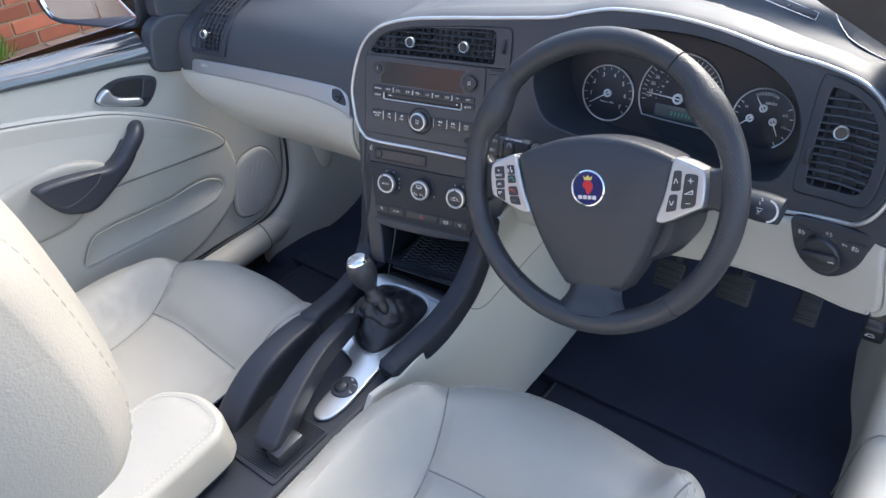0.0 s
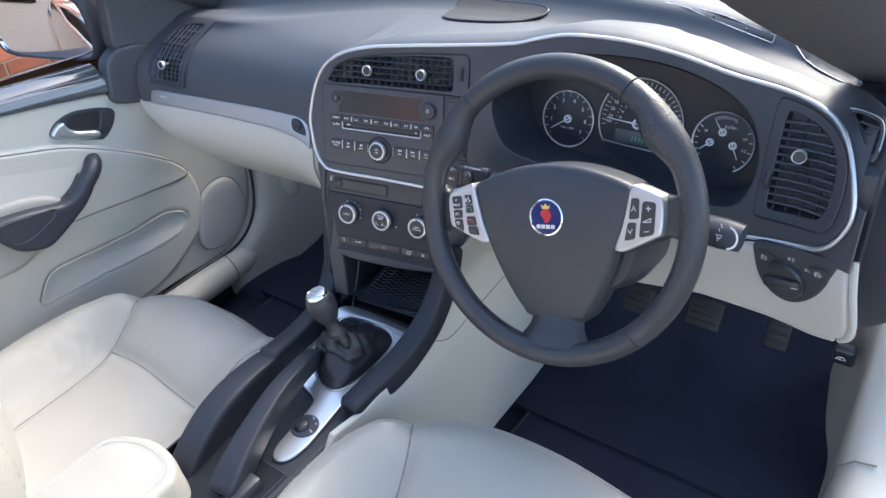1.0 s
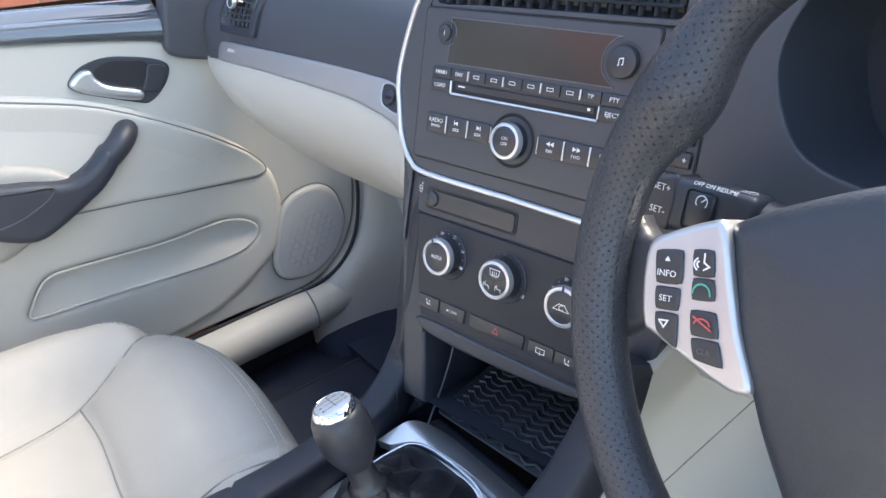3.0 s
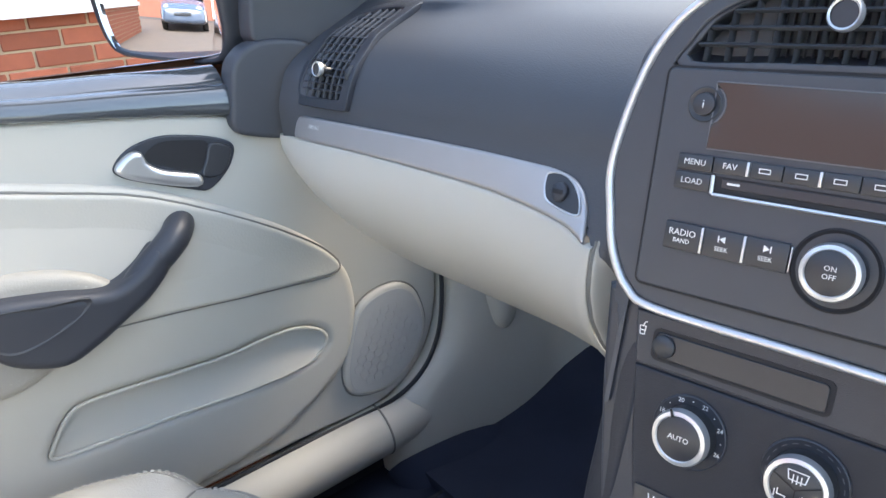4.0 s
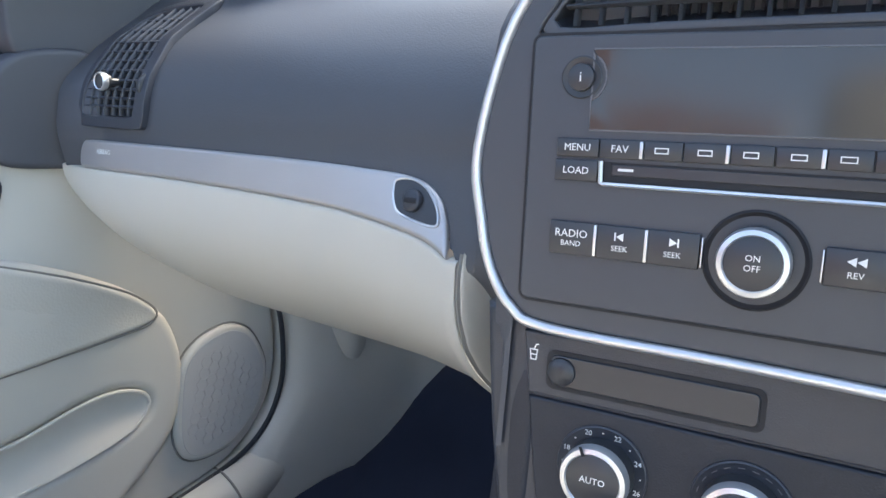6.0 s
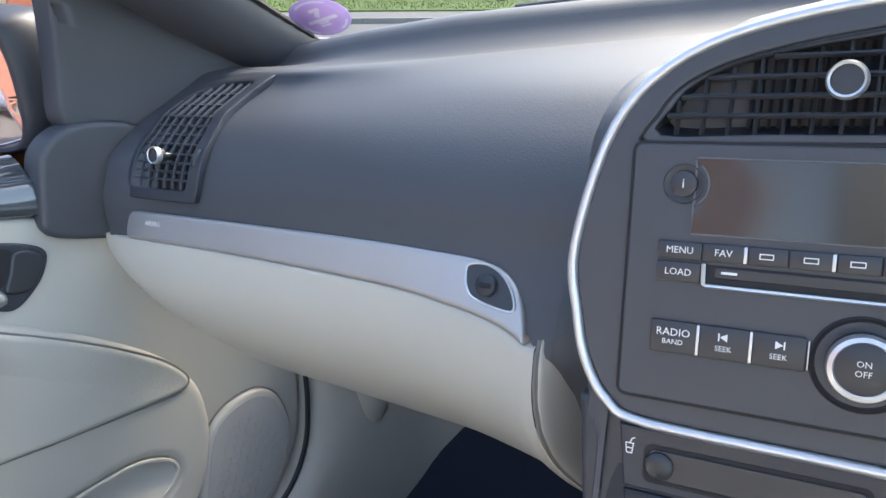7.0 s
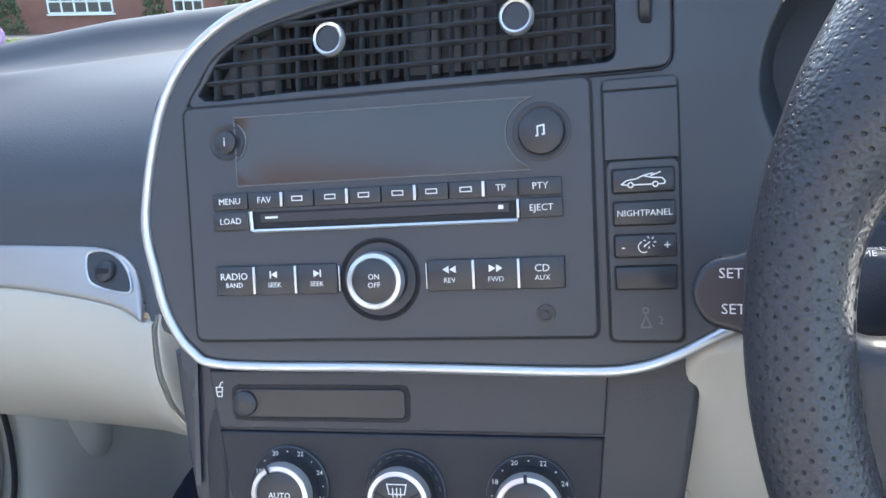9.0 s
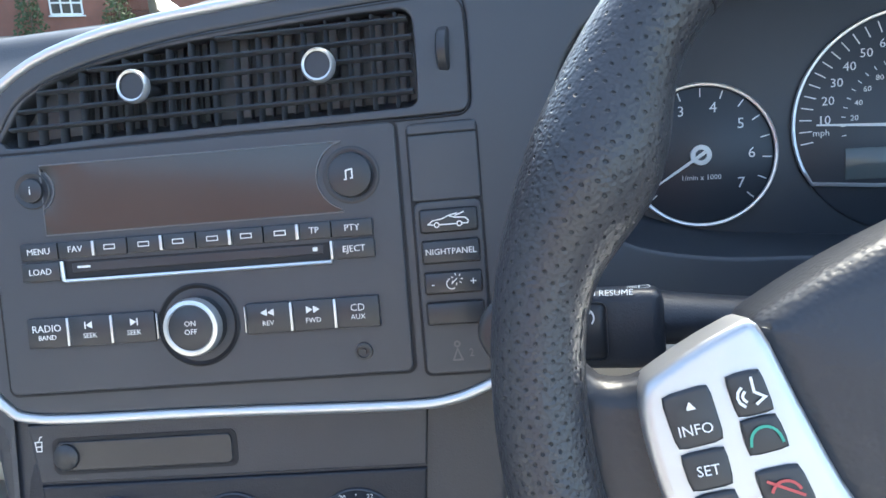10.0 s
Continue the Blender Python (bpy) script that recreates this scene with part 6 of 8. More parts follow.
# ---- gear lever ----
gear = thing("gear_lever", "manual gear lever with a black gaiter and a silver-capped knob", "gear lever", at=(0.018, -0.185, 0.54))
rnd = random.Random(4)
folds = [(rnd.uniform(0, 6.28), rnd.uniform(-1, 1)) for _ in range(7)]
FOOT = spline([(-0.046, -0.135), (-0.036, -0.113), (0.0, -0.1045), (0.045, -0.106), (0.068, -0.122), (0.0745, -0.16), (0.072, -0.21), (0.060, -0.242), (0.036, -0.249), (0.005, -0.236), (-0.030, -0.21), (-0.046, -0.17)], 8, True)
rows = []
for t in np.linspace(0, 1, 44):
    cx, cy, z = 0.018 + 0.009 * t, -0.176 - 0.0175 * t, 0.5425 + 0.066 * t ** 0.9
    env = math.sin(math.pi * min(1, t * 1.02)) ** 0.7
    f = 0.55 * (1 - t) ** 1.5 + 0.45 * (1 - t)
    row = []
    for j, q in enumerate(FOOT):
        a = math.atan2(q[1] + 0.176, q[0] - 0.018)
        reach = math.hypot(q[1] + 0.176, q[0] - 0.018)
        w = sum(math.cos((2 + n) * a + g[0] + 5 * t * g[1]) for n, g in enumerate(folds)) * 0.0016 * env
        w += 0.0085 * (abs(math.sin(t * 7.5 + 1.1 * math.cos(a * 2 + 1) + 0.8 * math.sin(3 * a + 2))) ** 0.6 - 0.72) * env
        w += 0.0026 * (abs(math.sin(4.5 * a + 6 * t)) ** 0.5 - 0.7) * env
        r = 0.0150 + (reach - 0.0150) * f + w
        row.append(V(cx + r * math.cos(a), cy + r * math.sin(a), z + 0.003 * math.sin(3 * a + 9 * t) * env))
    rows.append(row)
part("gaiter", loft(rows, 1, 1, closed=True), GATHER, gear, "creased black leather gaiter")
part("gaiter_rim", tube([V(x * 1.03 - 0.0006, (y + 0.176) * 1.03 - 0.176, 0.5405 + 0.10 * max(0, min(y, -0.10) + 0.16)) for x, y in FOOT], 0.0013, True, 6), PLATE, gear, "fine silver rim at the foot of the gaiter")
GK = frame_of((0.0272, -0.1935, 0.606), (1, 0, 0.20), (0.10, 1, 0.10))
part("collar", lathe([(0.0150, -0.006), (0.0148, 0.002), (0.0125, 0.005), (0.0112, 0.008), (0.0110, 0.022)], 28, m=GK), BUTTON, gear)
part("knob", lathe([(0.010, 0.020), (0.0145, 0.026), (0.0198, 0.038), (0.0220, 0.050), (0.0218, 0.060), (0.0205, 0.0675), (0.0183, 0.0725), (0.0170, 0.0732)], 36, m=GK), LEATHER, gear, "black leather gear knob")
part("knob_ring", lathe([(0.0174, 0.0722), (0.0171, 0.0745), (0.0158, 0.0775), (0.0144, 0.0787), (0.0139, 0.0782)], 36, m=GK), CHROME, gear, "chrome ring")
part("knob_cap", lathe([(0.0140, 0.0780), (0.0134, 0.0788), (0.009, 0.0796), (0, 0.0799)], 32, m=GK), SILVER, gear, "silver cap with the gear pattern")
GC = GK @ pose(0, 0, 0.0803)
part("gear_pattern", lines([[(-0.010, 0), (0.008, 0)]] + [[(x, -0.0065), (x, 0.0065)] for x in (-0.0055, 0, 0.0055)] + [[(-0.010, 0), (-0.010, 0.006)]], 0.0007, GC, 0.0), GREY_PRINT, gear, smooth=False)
for t, x, y in (("1", -0.0055, 0.0095), ("3", 0, 0.0095), ("5", 0.0055, 0.0095), ("2", -0.0055, -0.0095), ("4", 0, -0.0095), ("6", 0.0055, -0.0095)):
    writing("figure", t, 0.0042, GC, x, y, gear, GREY_PRINT, 0.0)

# ---- handbrake and armrest ----
brake = thing("handbrake", "black plastic handbrake lever lying along the console", "handbrake", at=(0.03, -0.35, 0.54))
path = spline([(0.000, -0.222, 0.566), (0.006, -0.245, 0.574), (0.020, -0.31, 0.580), (0.036, -0.37, 0.576), (0.052, -0.43, 0.562), (0.060, -0.462, 0.548)], 5)
part("grip", bar(path, [0.020, 0.026, 0.029, 0.033, 0.040, 0.042], [0.022, 0.030, 0.034, 0.036, 0.040, 0.040], 0.28), CONSOLE, brake)
part("pivot", block(0.062, -0.475, 0.53, 0.092, -0.425, 0.556, 0.006), BUTTON, brake)
armrest = thing("armrest", "cream leather armrest with twin stitching", "armrest", at=(-0.02, -0.65, 0.53))
ARM = spline([(-0.115, -0.56), (-0.108, -0.515), (-0.08, -0.492), (-0.04, -0.480), (0.005, -0.484), (0.032, -0.502), (0.040, -0.54), (0.040, -0.7), (0.040, -0.9), (-0.115, -0.9), (-0.118, -0.7)], 4, True)
part("cushion", slab(ARM, lambda x, y: V(x, y, 0.552 + 0.02 * (y + 0.5)), 0.058, 0.010, 0.014, out=(0, 0, 1), dome=lambda u, v, d: 0.006 * min(1, d / 0.05) - 0.0012 * math.exp(-((d - 0.0125) / 0.0022) ** 2)), CREAM, armrest)
part("base", block(-0.105, -0.9, 0.528, 0.030, -0.515, 0.556, 0.006), CONSOLE, armrest, "black armrest base")
for d, up in ((0.0095, 0.0584), (0.0155, 0.0598)):
    line = [V(x, y, 0.552 + 0.02 * (y + 0.5) + up) for x, y in shrink(ARM, d)]
    part("stitching", dashes(line, 0.0045, 0.0025, 0.0007), THREAD, armrest)

# ---- seats ----
def smooth_step(a, b, x):
    t = max(0.0, min(1.0, (x - a) / (b - a)))
    return t * t * (3 - 2 * t)


def seat(cx, label, up=0.0, slim=0.0):
    """A leather front seat: broad cushion with a full bolster on one side, reclined backrest."""
    s = thing("front_seat", label, "seat", "front seats", at=(cx, -0.45, 0.20))
    line = spline([(cx - 0.250 + slim, -0.47), (cx - 0.247 + slim * 0.7, -0.385), (cx - 0.228 + slim * 0.3, -0.310), (cx - 0.190, -0.255), (cx - 0.145, -0.213), (cx - 0.095, -0.182), (cx - 0.03, -0.164), (cx + 0.06, -0.158), (cx + 0.14, -0.162),
                   (cx + 0.20, -0.170), (cx + 0.236, -0.186), (cx + 0.252, -0.215), (cx + 0.256, -0.27), (cx + 0.258, -0.4), (cx + 0.255, -0.6), (cx + 0.24, -0.78), (cx, -0.81), (cx - 0.24 + slim, -0.78), (cx - 0.252 + slim * 1.3, -0.6)], 5, True)

    def top(x, y):
        u = x - cx
        return 0.455 + up + 0.062 * smooth_step(-0.10, -0.185, u) * (1 - 0.5 * smooth_step(-0.27, -0.20, y)) + 0.026 * smooth_step(0.17, 0.22, u) + 0.040 * smooth_step(-0.37, -0.25, y) * smooth_step(-0.2, -0.10, u) + 0.010 * math.cos(u * 9) + 0.03 * smooth_step(-0.55, -0.75, y)

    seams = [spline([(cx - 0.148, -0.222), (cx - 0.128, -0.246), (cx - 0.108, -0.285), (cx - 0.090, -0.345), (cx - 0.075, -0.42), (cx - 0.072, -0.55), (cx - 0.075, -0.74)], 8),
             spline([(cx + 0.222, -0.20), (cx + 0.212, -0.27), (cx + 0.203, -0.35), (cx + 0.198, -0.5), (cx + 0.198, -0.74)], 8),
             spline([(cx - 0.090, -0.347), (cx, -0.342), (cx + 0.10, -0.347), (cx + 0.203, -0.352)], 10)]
    allp = np.concatenate([np.array(spline(q, 4)) for q in seams])
    rnd = random.Random(int(cx * 1000))
    creases = []
    for _ in range(16):
        x0, y0 = cx - 0.17 + rnd.uniform(-0.05, 0.05), -0.40 + rnd.uniform(-0.06, 0.13)
        a, n = rnd.uniform(-2.3, -0.9), rnd.uniform(0.02, 0.05)
        creases.append([(x0 + n * t * math.cos(a + 0.6 * math.sin(5 * t)), y0 + n * t * math.sin(a + 0.6 * math.sin(5 * t))) for t in np.linspace(0, 1, 12)])
    cr = np.concatenate([np.array(c) for c in creases])

    def dome(u, v, d):
        g = float(np.min(np.hypot(allp[:, 0] - u, allp[:, 1] - v)))
        c = float(np.min(np.hypot(cr[:, 0] - u, cr[:, 1] - v)))
        return top(u, v) - 0.455 - 0.008 * math.exp(-(g / 0.012) ** 2) - 0.0022 * math.exp(-(c / 0.004) ** 2)

    part("cushion", slab(line, lambda x, y: V(x, y, 0.23), 0.225, 0.050, 0.0075, out=(0, 0, 1), dome=dome), CREAM, s, "cream leather cushion with side bolsters")

    def lift(x, y, d):
        return 0.455 + dome(x, y, d) - (0.050 * (1 - math.sqrt(max(0, 1 - (1 - min(1, d / 0.050)) ** 2))))

    # dark tubes laid in the grooves carry the shade of the creases
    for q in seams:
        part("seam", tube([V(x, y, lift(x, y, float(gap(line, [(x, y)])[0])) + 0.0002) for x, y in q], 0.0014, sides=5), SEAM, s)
    for d in (0.018, 0.026):
        rim = [V(x, y, lift(x, y, d) + 0.0004) for x, y in resample(shrink(line, d), 0.01)]
        part("piping", dashes(rim, 0.0055, 0.003, 0.0008), THREAD, s, "cream edge stitching")
    B = frame_of((cx, -0.790, 0.46), (1, 0, 0), (0, -0.30, 1))
    back = spline([(-0.235, 0.0), (-0.250, 0.13), (-0.24, 0.26), (-0.195, 0.36), (-0.13, 0.425), (0, 0.445), (0.13, 0.425), (0.195, 0.36), (0.24, 0.26), (0.250, 0.13), (0.235, 0.0), (0, -0.03)], 5, True)
    bd = lambda u, v, d: 0.045 * max(0, (abs(u) - 0.13) / 0.12) * min(1, d / 0.05)
    part("backrest", slab(back, flat(B @ pose(0, 0, -0.11)), 0.11, 0.05, 0.02, out=B.col[2].xyz, dome=bd), CREAM, s, "cream leather backrest")
    part("back_panel", slab(back, flat(B @ pose(0, 0, -0.11)), 0.02, 0.015, 0.05, out=-B.col[2].xyz), CREAM_VINYL, s)
    return s


seat(-0.380, "cream leather front passenger seat, creased with use")
seat(0.335, "cream leather driver's seat, creased with use", 0.042, 0.026)
hr = thing("head_restraint", "cream leather head restraint with stitched edges on the driver's seat", "head restraint", at=(0.274, -0.72, 1.02))
HC = V(0.274, -0.728, 1.120)


def pillow(x, a, grow=1.0):
    """A point of the pillow: x across, a round it."""
    f = max(0.0, 1 - (abs(x) / 0.143) ** 3.2) ** 0.45
    c, s_ = math.cos(a), math.sin(a)
    yy = 0.060 * math.copysign(abs(c) ** 0.65, c) * (0.35 + 0.65 * f) + 0.012 * (1 - (x / 0.142) ** 2)
    zz = 0.104 * math.copysign(abs(s_) ** 0.7, s_) * (0.72 + 0.28 * f)
    return HC + V(x, yy * grow - 0.089 * zz, zz * grow)


rows = [[pillow(x, a) for a in np.linspace(0, 2 * math.pi, 25)[:-1]] for x in (-0.142, -0.139, -0.131, -0.115, -0.085, -0.045, 0, 0.045, 0.085, 0.115, 0.131, 0.139, 0.142)]
for x in (-0.05, 0.05):
    part("post", tube([HC + V(x, 0, -0.06), HC + V(x + 0.03, -0.13, -0.24)], 0.006, sides=10), CHROME, hr, "chrome post")
part("pillow", loft(rows, 2, 3, closed=True, cap=True), CREAM, hr)
for x in (-0.122, 0.122):
    part("stitching", dashes([pillow(x, a, 1.002) for a in np.linspace(-2.4, 2.4, 80)], 0.0048, 0.0028, 0.0007), THREAD, hr)

# ---- floor ----
floor_ = part("floor", block(-0.74, -1.3, 0.17, 0.74, 0.30, 0.205, 0.004), CARPET, None)
tagged(floor_, "black carpeted car floor", "floor", kind="structure")
rows = [[V(x, y, z) for y, z in ((0.10, 0.2052), (0.26, 0.2062), (0.36, 0.222), (0.44, 0.27), (0.52, 0.38), (0.57, 0.52), (0.58, 0.72))] for x in (-0.72, -0.3, 0.0, 0.3, 0.72)]
toe = part("toe_board", loft(rows, 3, 2, thick=0.02), CARPET, None)
tagged(toe, "black carpeted toe board", "floor", kind="structure")


def floor_mat(line, label):
    m_ = thing("floor_mat", label, "floor mat", "floor mats", at=(np.mean([p[0] for p in line]), np.mean([p[1] for p in line]), 0.205))
    part("carpet", slab(line, lambda x, y: V(x, y, 0.2055 + 0.35 * max(0, y - 0.30)), 0.010, 0.006, 0.03, out=(0, 0, 1)), CARPET, m_)
    part("binding", tube([V(x, y, 0.2135 + 0.35 * max(0, y - 0.30)) for x, y in shrink(line, 0.006)], 0.0045, True, 6), RUBBER, m_, "bound edge")


floor_mat(spline([(0.165, -0.55), (0.165, -0.25), (0.165, 0.0), (0.17, 0.22), (0.20, 0.36), (0.36, 0.42), (0.50, 0.40), (0.56, 0.36), (0.60, 0.33), (0.64, 0.22), (0.65, 0.0), (0.65, -0.25), (0.63, -0.55), (0.4, -0.58)], 4, True), "black carpet mat in the driver's footwell")
floor_mat(spline([(-0.14, -0.55), (-0.14, -0.25), (-0.14, 0.1), (-0.16, 0.34), (-0.38, 0.40), (-0.56, 0.36), (-0.60, 0.1), (-0.60, -0.25), (-0.58, -0.55), (-0.36, -0.58)], 4, True), "black carpet mat in the passenger's footwell")

# ---- pedals ----
# darker copy of the rubber: the dim footwell is put into the colour
PEDAL = surface("shaded_pedal_rubber", (0.013, 0.014, 0.017), 0.6, grain=0.3, vary=0.3, vary_scale=40)


def pedal(x, y, z, w, h, label, lean=35):
    p = thing("pedal", label, "pedal", "pedals", at=(x, y, z))
    m = frame_of((x, y, z), (1, 0, 0), (0, math.sin(radians(lean)), math.cos(radians(lean))))
    part("pad", block(-w / 2, -h / 2, 0, w / 2, h / 2, 0.012, 0.004, 2, m=m), PEDAL, p)
    for k in range(4):
        part("rib", block(-w * 0.42, -h * 0.36 + k * h * 0.22, 0.011, w * 0.42, -h * 0.36 + k * h * 0.22 + 0.006, 0.0145, 0.0015, 1, m=m), PEDAL, p)
    part("arm", tube(spline([m @ V(0, 0, 0), m @ V(0, 0.04, -0.02), V(x, y + 0.10, z + 0.10), V(x, y + 0.16, z + 0.28)], 4), 0.009, sides=8), PEDAL, p)


pedal(0.328, 0.262, 0.452, 0.052, 0.052, "black rubber clutch pedal")
pedal(0.448, 0.262, 0.467, 0.058, 0.050, "black rubber brake pedal")
pedal(0.564, 0.285, 0.464, 0.038, 0.070, "black rubber accelerator pedal")
lever = thing("bonnet_lever", "small black bonnet release lever low beside the door", "lever", at=(0.66, 0.26, 0.47))
part("handle", block(-0.016, -0.01, -0.022, 0.016, 0.012, 0.022, 0.006, 3, m=pose(0.665, 0.262, 0.472, 20, 0, 0)), BUTTON, lever)
part("mark", lines([[(-0.007, 0), (-0.003, 0.004), (0.004, 0.004), (0.007, 0), (-0.007, 0)]], 0.001, frame_of((0.662, 0.249, 0.470), (1, 0, 0), (0, 0.35, 1)), 0.0), WHITE, lever, smooth=False)

# ---- driver's side sill and kick panel ----
sill = thing("door_sill", "cream plastic sill trim along the driver's door opening", "sill trim", at=(0.71, 0.0, 0.22))
rows = []
for y, xi, zt in ((0.42, 0.640, 0.66), (0.34, 0.662, 0.64), (0.26, 0.688, 0.56), (0.18, 0.694, 0.46), (0.05, 0.700, 0.38), (-0.2, 0.705, 0.36), (-0.6, 0.705, 0.36)):
    rows.append([V(xi - 0.012, y, 0.19), V(xi - 0.004, y, 0.24), V(xi, y, 0.30), V(xi + 0.006, y, zt - 0.04), V(xi + 0.022, y, zt - 0.008), V(xi + 0.05, y, zt), V(xi + 0.085, y, zt - 0.015), V(xi + 0.10, y, zt - 0.07), V(xi + 0.10, y, 0.18)])
part("trim", loft(rows, 3, 4), CREAM_PLASTIC, sill)
part("join", tube([V(0.688, 0.11, 0.24), V(0.697, 0.112, 0.32), V(0.703, 0.115, 0.385), V(0.722, 0.117, 0.408), V(0.75, 0.118, 0.414)], 0.0015, sides=6), SEAM, sill)

# ---- passenger's kick panel and sill ----
kick = thing("kick_panel", "cream plastic kick panel below the glove box beside the passenger's door", "trim panel", at=(-0.66, 0.25, 0.3))
rows = []
for z in (0.17, 0.24, 0.32, 0.36, 0.40, 0.45, 0.50, 0.58, 0.66, 0.76):
    e = float(np.interp(z, (0.30, 0.347, 0.372, 0.42, 0.48, 0.53, 0.60), (0.07, 0.095, 0.150, 0.187, 0.205, 0.212, 0.214)))
    rows.append([V(-0.715, e, z), V(-0.686, e + 0.004, z), V(-0.670, e + 0.018, z), V(-0.660, e + 0.04, z), V(-0.655, e + 0.07, z), V(-0.650, max(0.30, e + 0.1), z), V(-0.648, 0.36, z), V(-0.640, 0.41, z), V(-0.60, 0.455, z), V(-0.54, 0.47, z)])
part("panel", loft(rows, 3, 3), CREAM_PLASTIC, kick)
part("backing", block(-0.735, -0.1, 0.17, -0.722, 0.5, 0.86, 0.002), BLACK, kick, "dark inner body side")
rows = []
for t in np.linspace(0, 1, 9):
    f = 0.05 + 0.95 * math.sqrt(1 - (1 - min(1, t * 2.5)) ** 2)
    rows.append([V(-0.668 + 0.036 * f * math.sin(a), 0.300 + 0.034 * f * math.cos(a), 0.375 + 0.26 * t) for a in np.linspace(0, math.pi, 11)])
part("bulge", loft(rows, 2, 3), CREAM_PLASTIC, kick)
# dark carpet that runs up in front of the kick panel's foot
rows = [[V(-0.70, 0.06, 0.20), V(-0.665, 0.075, 0.245), V(-0.645, 0.19, 0.250), V(-0.645, 0.30, 0.215), V(-0.64, 0.40, 0.202), V(-0.56, 0.46, 0.212)], [V(-0.69, 0.06, 0.19), V(-0.63, 0.08, 0.20), V(-0.60, 0.19, 0.205), V(-0.58, 0.30, 0.205), V(-0.56, 0.40, 0.200), V(-0.50, 0.44, 0.205)]]
part("carpet_edge", loft(rows, 3, 2), CARPET, kick, "black carpet edge")
psill = thing("door_sill", "cream plastic sill trim along the passenger's door", "sill trim", at=(-0.68, -0.3, 0.25))
part("trim", tube([V(x, y, z) for x, y, z in ((-0.688, -1.2, 0.304), (-0.688, -0.8, 0.304), (-0.688, -0.5, 0.304), (-0.688, -0.2, 0.304), (-0.688, -0.02, 0.304), (-0.688, 0.06, 0.304), (-0.689, 0.10, 0.305), (-0.692, 0.14, 0.305), (-0.698, 0.18, 0.304), (-0.706, 0.22, 0.300))], [0.041, 0.041, 0.041, 0.041, 0.041, 0.041, 0.040, 0.036, 0.030, 0.022], sides=20), CREAM_PLASTIC, psill)
part("join", tube([V(-0.688 + 0.0415 * math.cos(a), 0.062, 0.304 + 0.0415 * math.sin(a)) for a in np.linspace(-1.2, 2.2, 16)], 0.0016, sides=6), SEAM, psill)

# ---- passenger's door ----
door = thing("passenger_door", "cream passenger door panel with a black pull handle and speaker", "car door", at=(-0.70, -0.2, 0.36))


def door_x(y, z):
    """The inner face of the door, a little fuller at arm height."""
    return -0.700 + 0.012 * math.exp(-((z - 0.66) / 0.10) ** 2) * min(1, max(0, (0.05 - y) / 0.15))


dsurf = lambda y, z: V(door_x(y, z), y, z)
OUTX = (1, 0, 0)
BASE_LINE = spline([(-0.045, 0.822), (-0.03, 0.800), (0.02, 0.787), (0.10, 0.76), (0.19, 0.66), (0.207, 0.56), (0.203, 0.50), (0.19, 0.445), (0.165, 0.40), (0.13, 0.368), (0.09, 0.350), (0.04, 0.345), (-0.04, 0.350), (-0.15, 0.352), (-0.4, 0.355), (-1.15, 0.36), (-1.2, 0.42), (-1.2, 0.90), (-0.9, 0.915), (-0.6, 0.905), (-0.40, 0.892), (-0.25, 0.868), (-0.12, 0.843)], 3, True)
part("panel", slab(BASE_LINE, dsurf, 0.008, 0.006, 0.03, out=OUTX, base=-0.02), CREAM_PLASTIC, door, "smooth cream door panel")
POCKET = spline([(0.006, 0.495), (-0.002, 0.514), (-0.035, 0.531), (-0.08, 0.535), (-0.13, 0.534), (-0.20, 0.541), (-0.29, 0.551), (-0.32, 0.545), (-0.345, 0.515), (-0.352, 0.500), (-0.33, 0.494), (-0.24, 0.486), (-0.13, 0.474), (-0.05, 0.471), (-0.012, 0.477)], 3, True)
RAISED = spline([(0.052, 0.597), (0.063, 0.55), (0.055, 0.495), (0.022, 0.437), (-0.05, 0.396), (-0.119, 0.374), (-0.25, 0.366), (-0.6, 0.366), (-1.15, 0.37), (-1.17, 0.60), (-1.15, 0.86), (-0.7, 0.866), (-0.45, 0.850), (-0.36, 0.834), (-0.254, 0.803), (-0.164, 0.770), (-0.06, 0.706), (0.012, 0.648)], 3, True)
part("raised_panel", slab(RAISED, dsurf, 0.018, 0.012, 0.025, holes=[POCKET], out=OUTX), CREAM_PLASTIC, door, "raised cream lower panel")
part("pocket", slab(POCKET, dsurf, 0.0095, 0, 0.02, out=OUTX, dome=lambda u, v, d: 0.012 * min(1, max(0, (0.500 - v) / 0.03))), CREAM_PLASTIC, door, "long map pocket")
part("pocket_edge", tube([dsurf(a, b) + V(0.0178, 0, 0) for a, b in POCKET], 0.0022, True, 6), CREAM_PLASTIC, door)
INSERT = spline([(0.046, 0.596), (0.034, 0.618), (0.008, 0.645), (-0.06, 0.697), (-0.164, 0.760), (-0.254, 0.793), (-0.36, 0.825), (-0.45, 0.842), (-0.7, 0.858), (-1.13, 0.852), (-1.15, 0.68), (-0.8, 0.67), (-0.45, 0.656), (-0.223, 0.629), (-0.10, 0.609), (-0.004, 0.592), (0.034, 0.587)], 3, True)
part("insert", slab(INSERT, dsurf, 0.0225, 0.006, 0.02, out=OUTX, dome=lambda u, v, d: -0.006 * min(1, d / 0.05)), CREAM_VINYL, door, "padded cream vinyl insert")
part("insert_seam", tube([dsurf(a, b) + V(0.0185, 0, 0) for a, b in shrink(INSERT, -0.0015)], 0.0016, True, 5), SEAM, door)
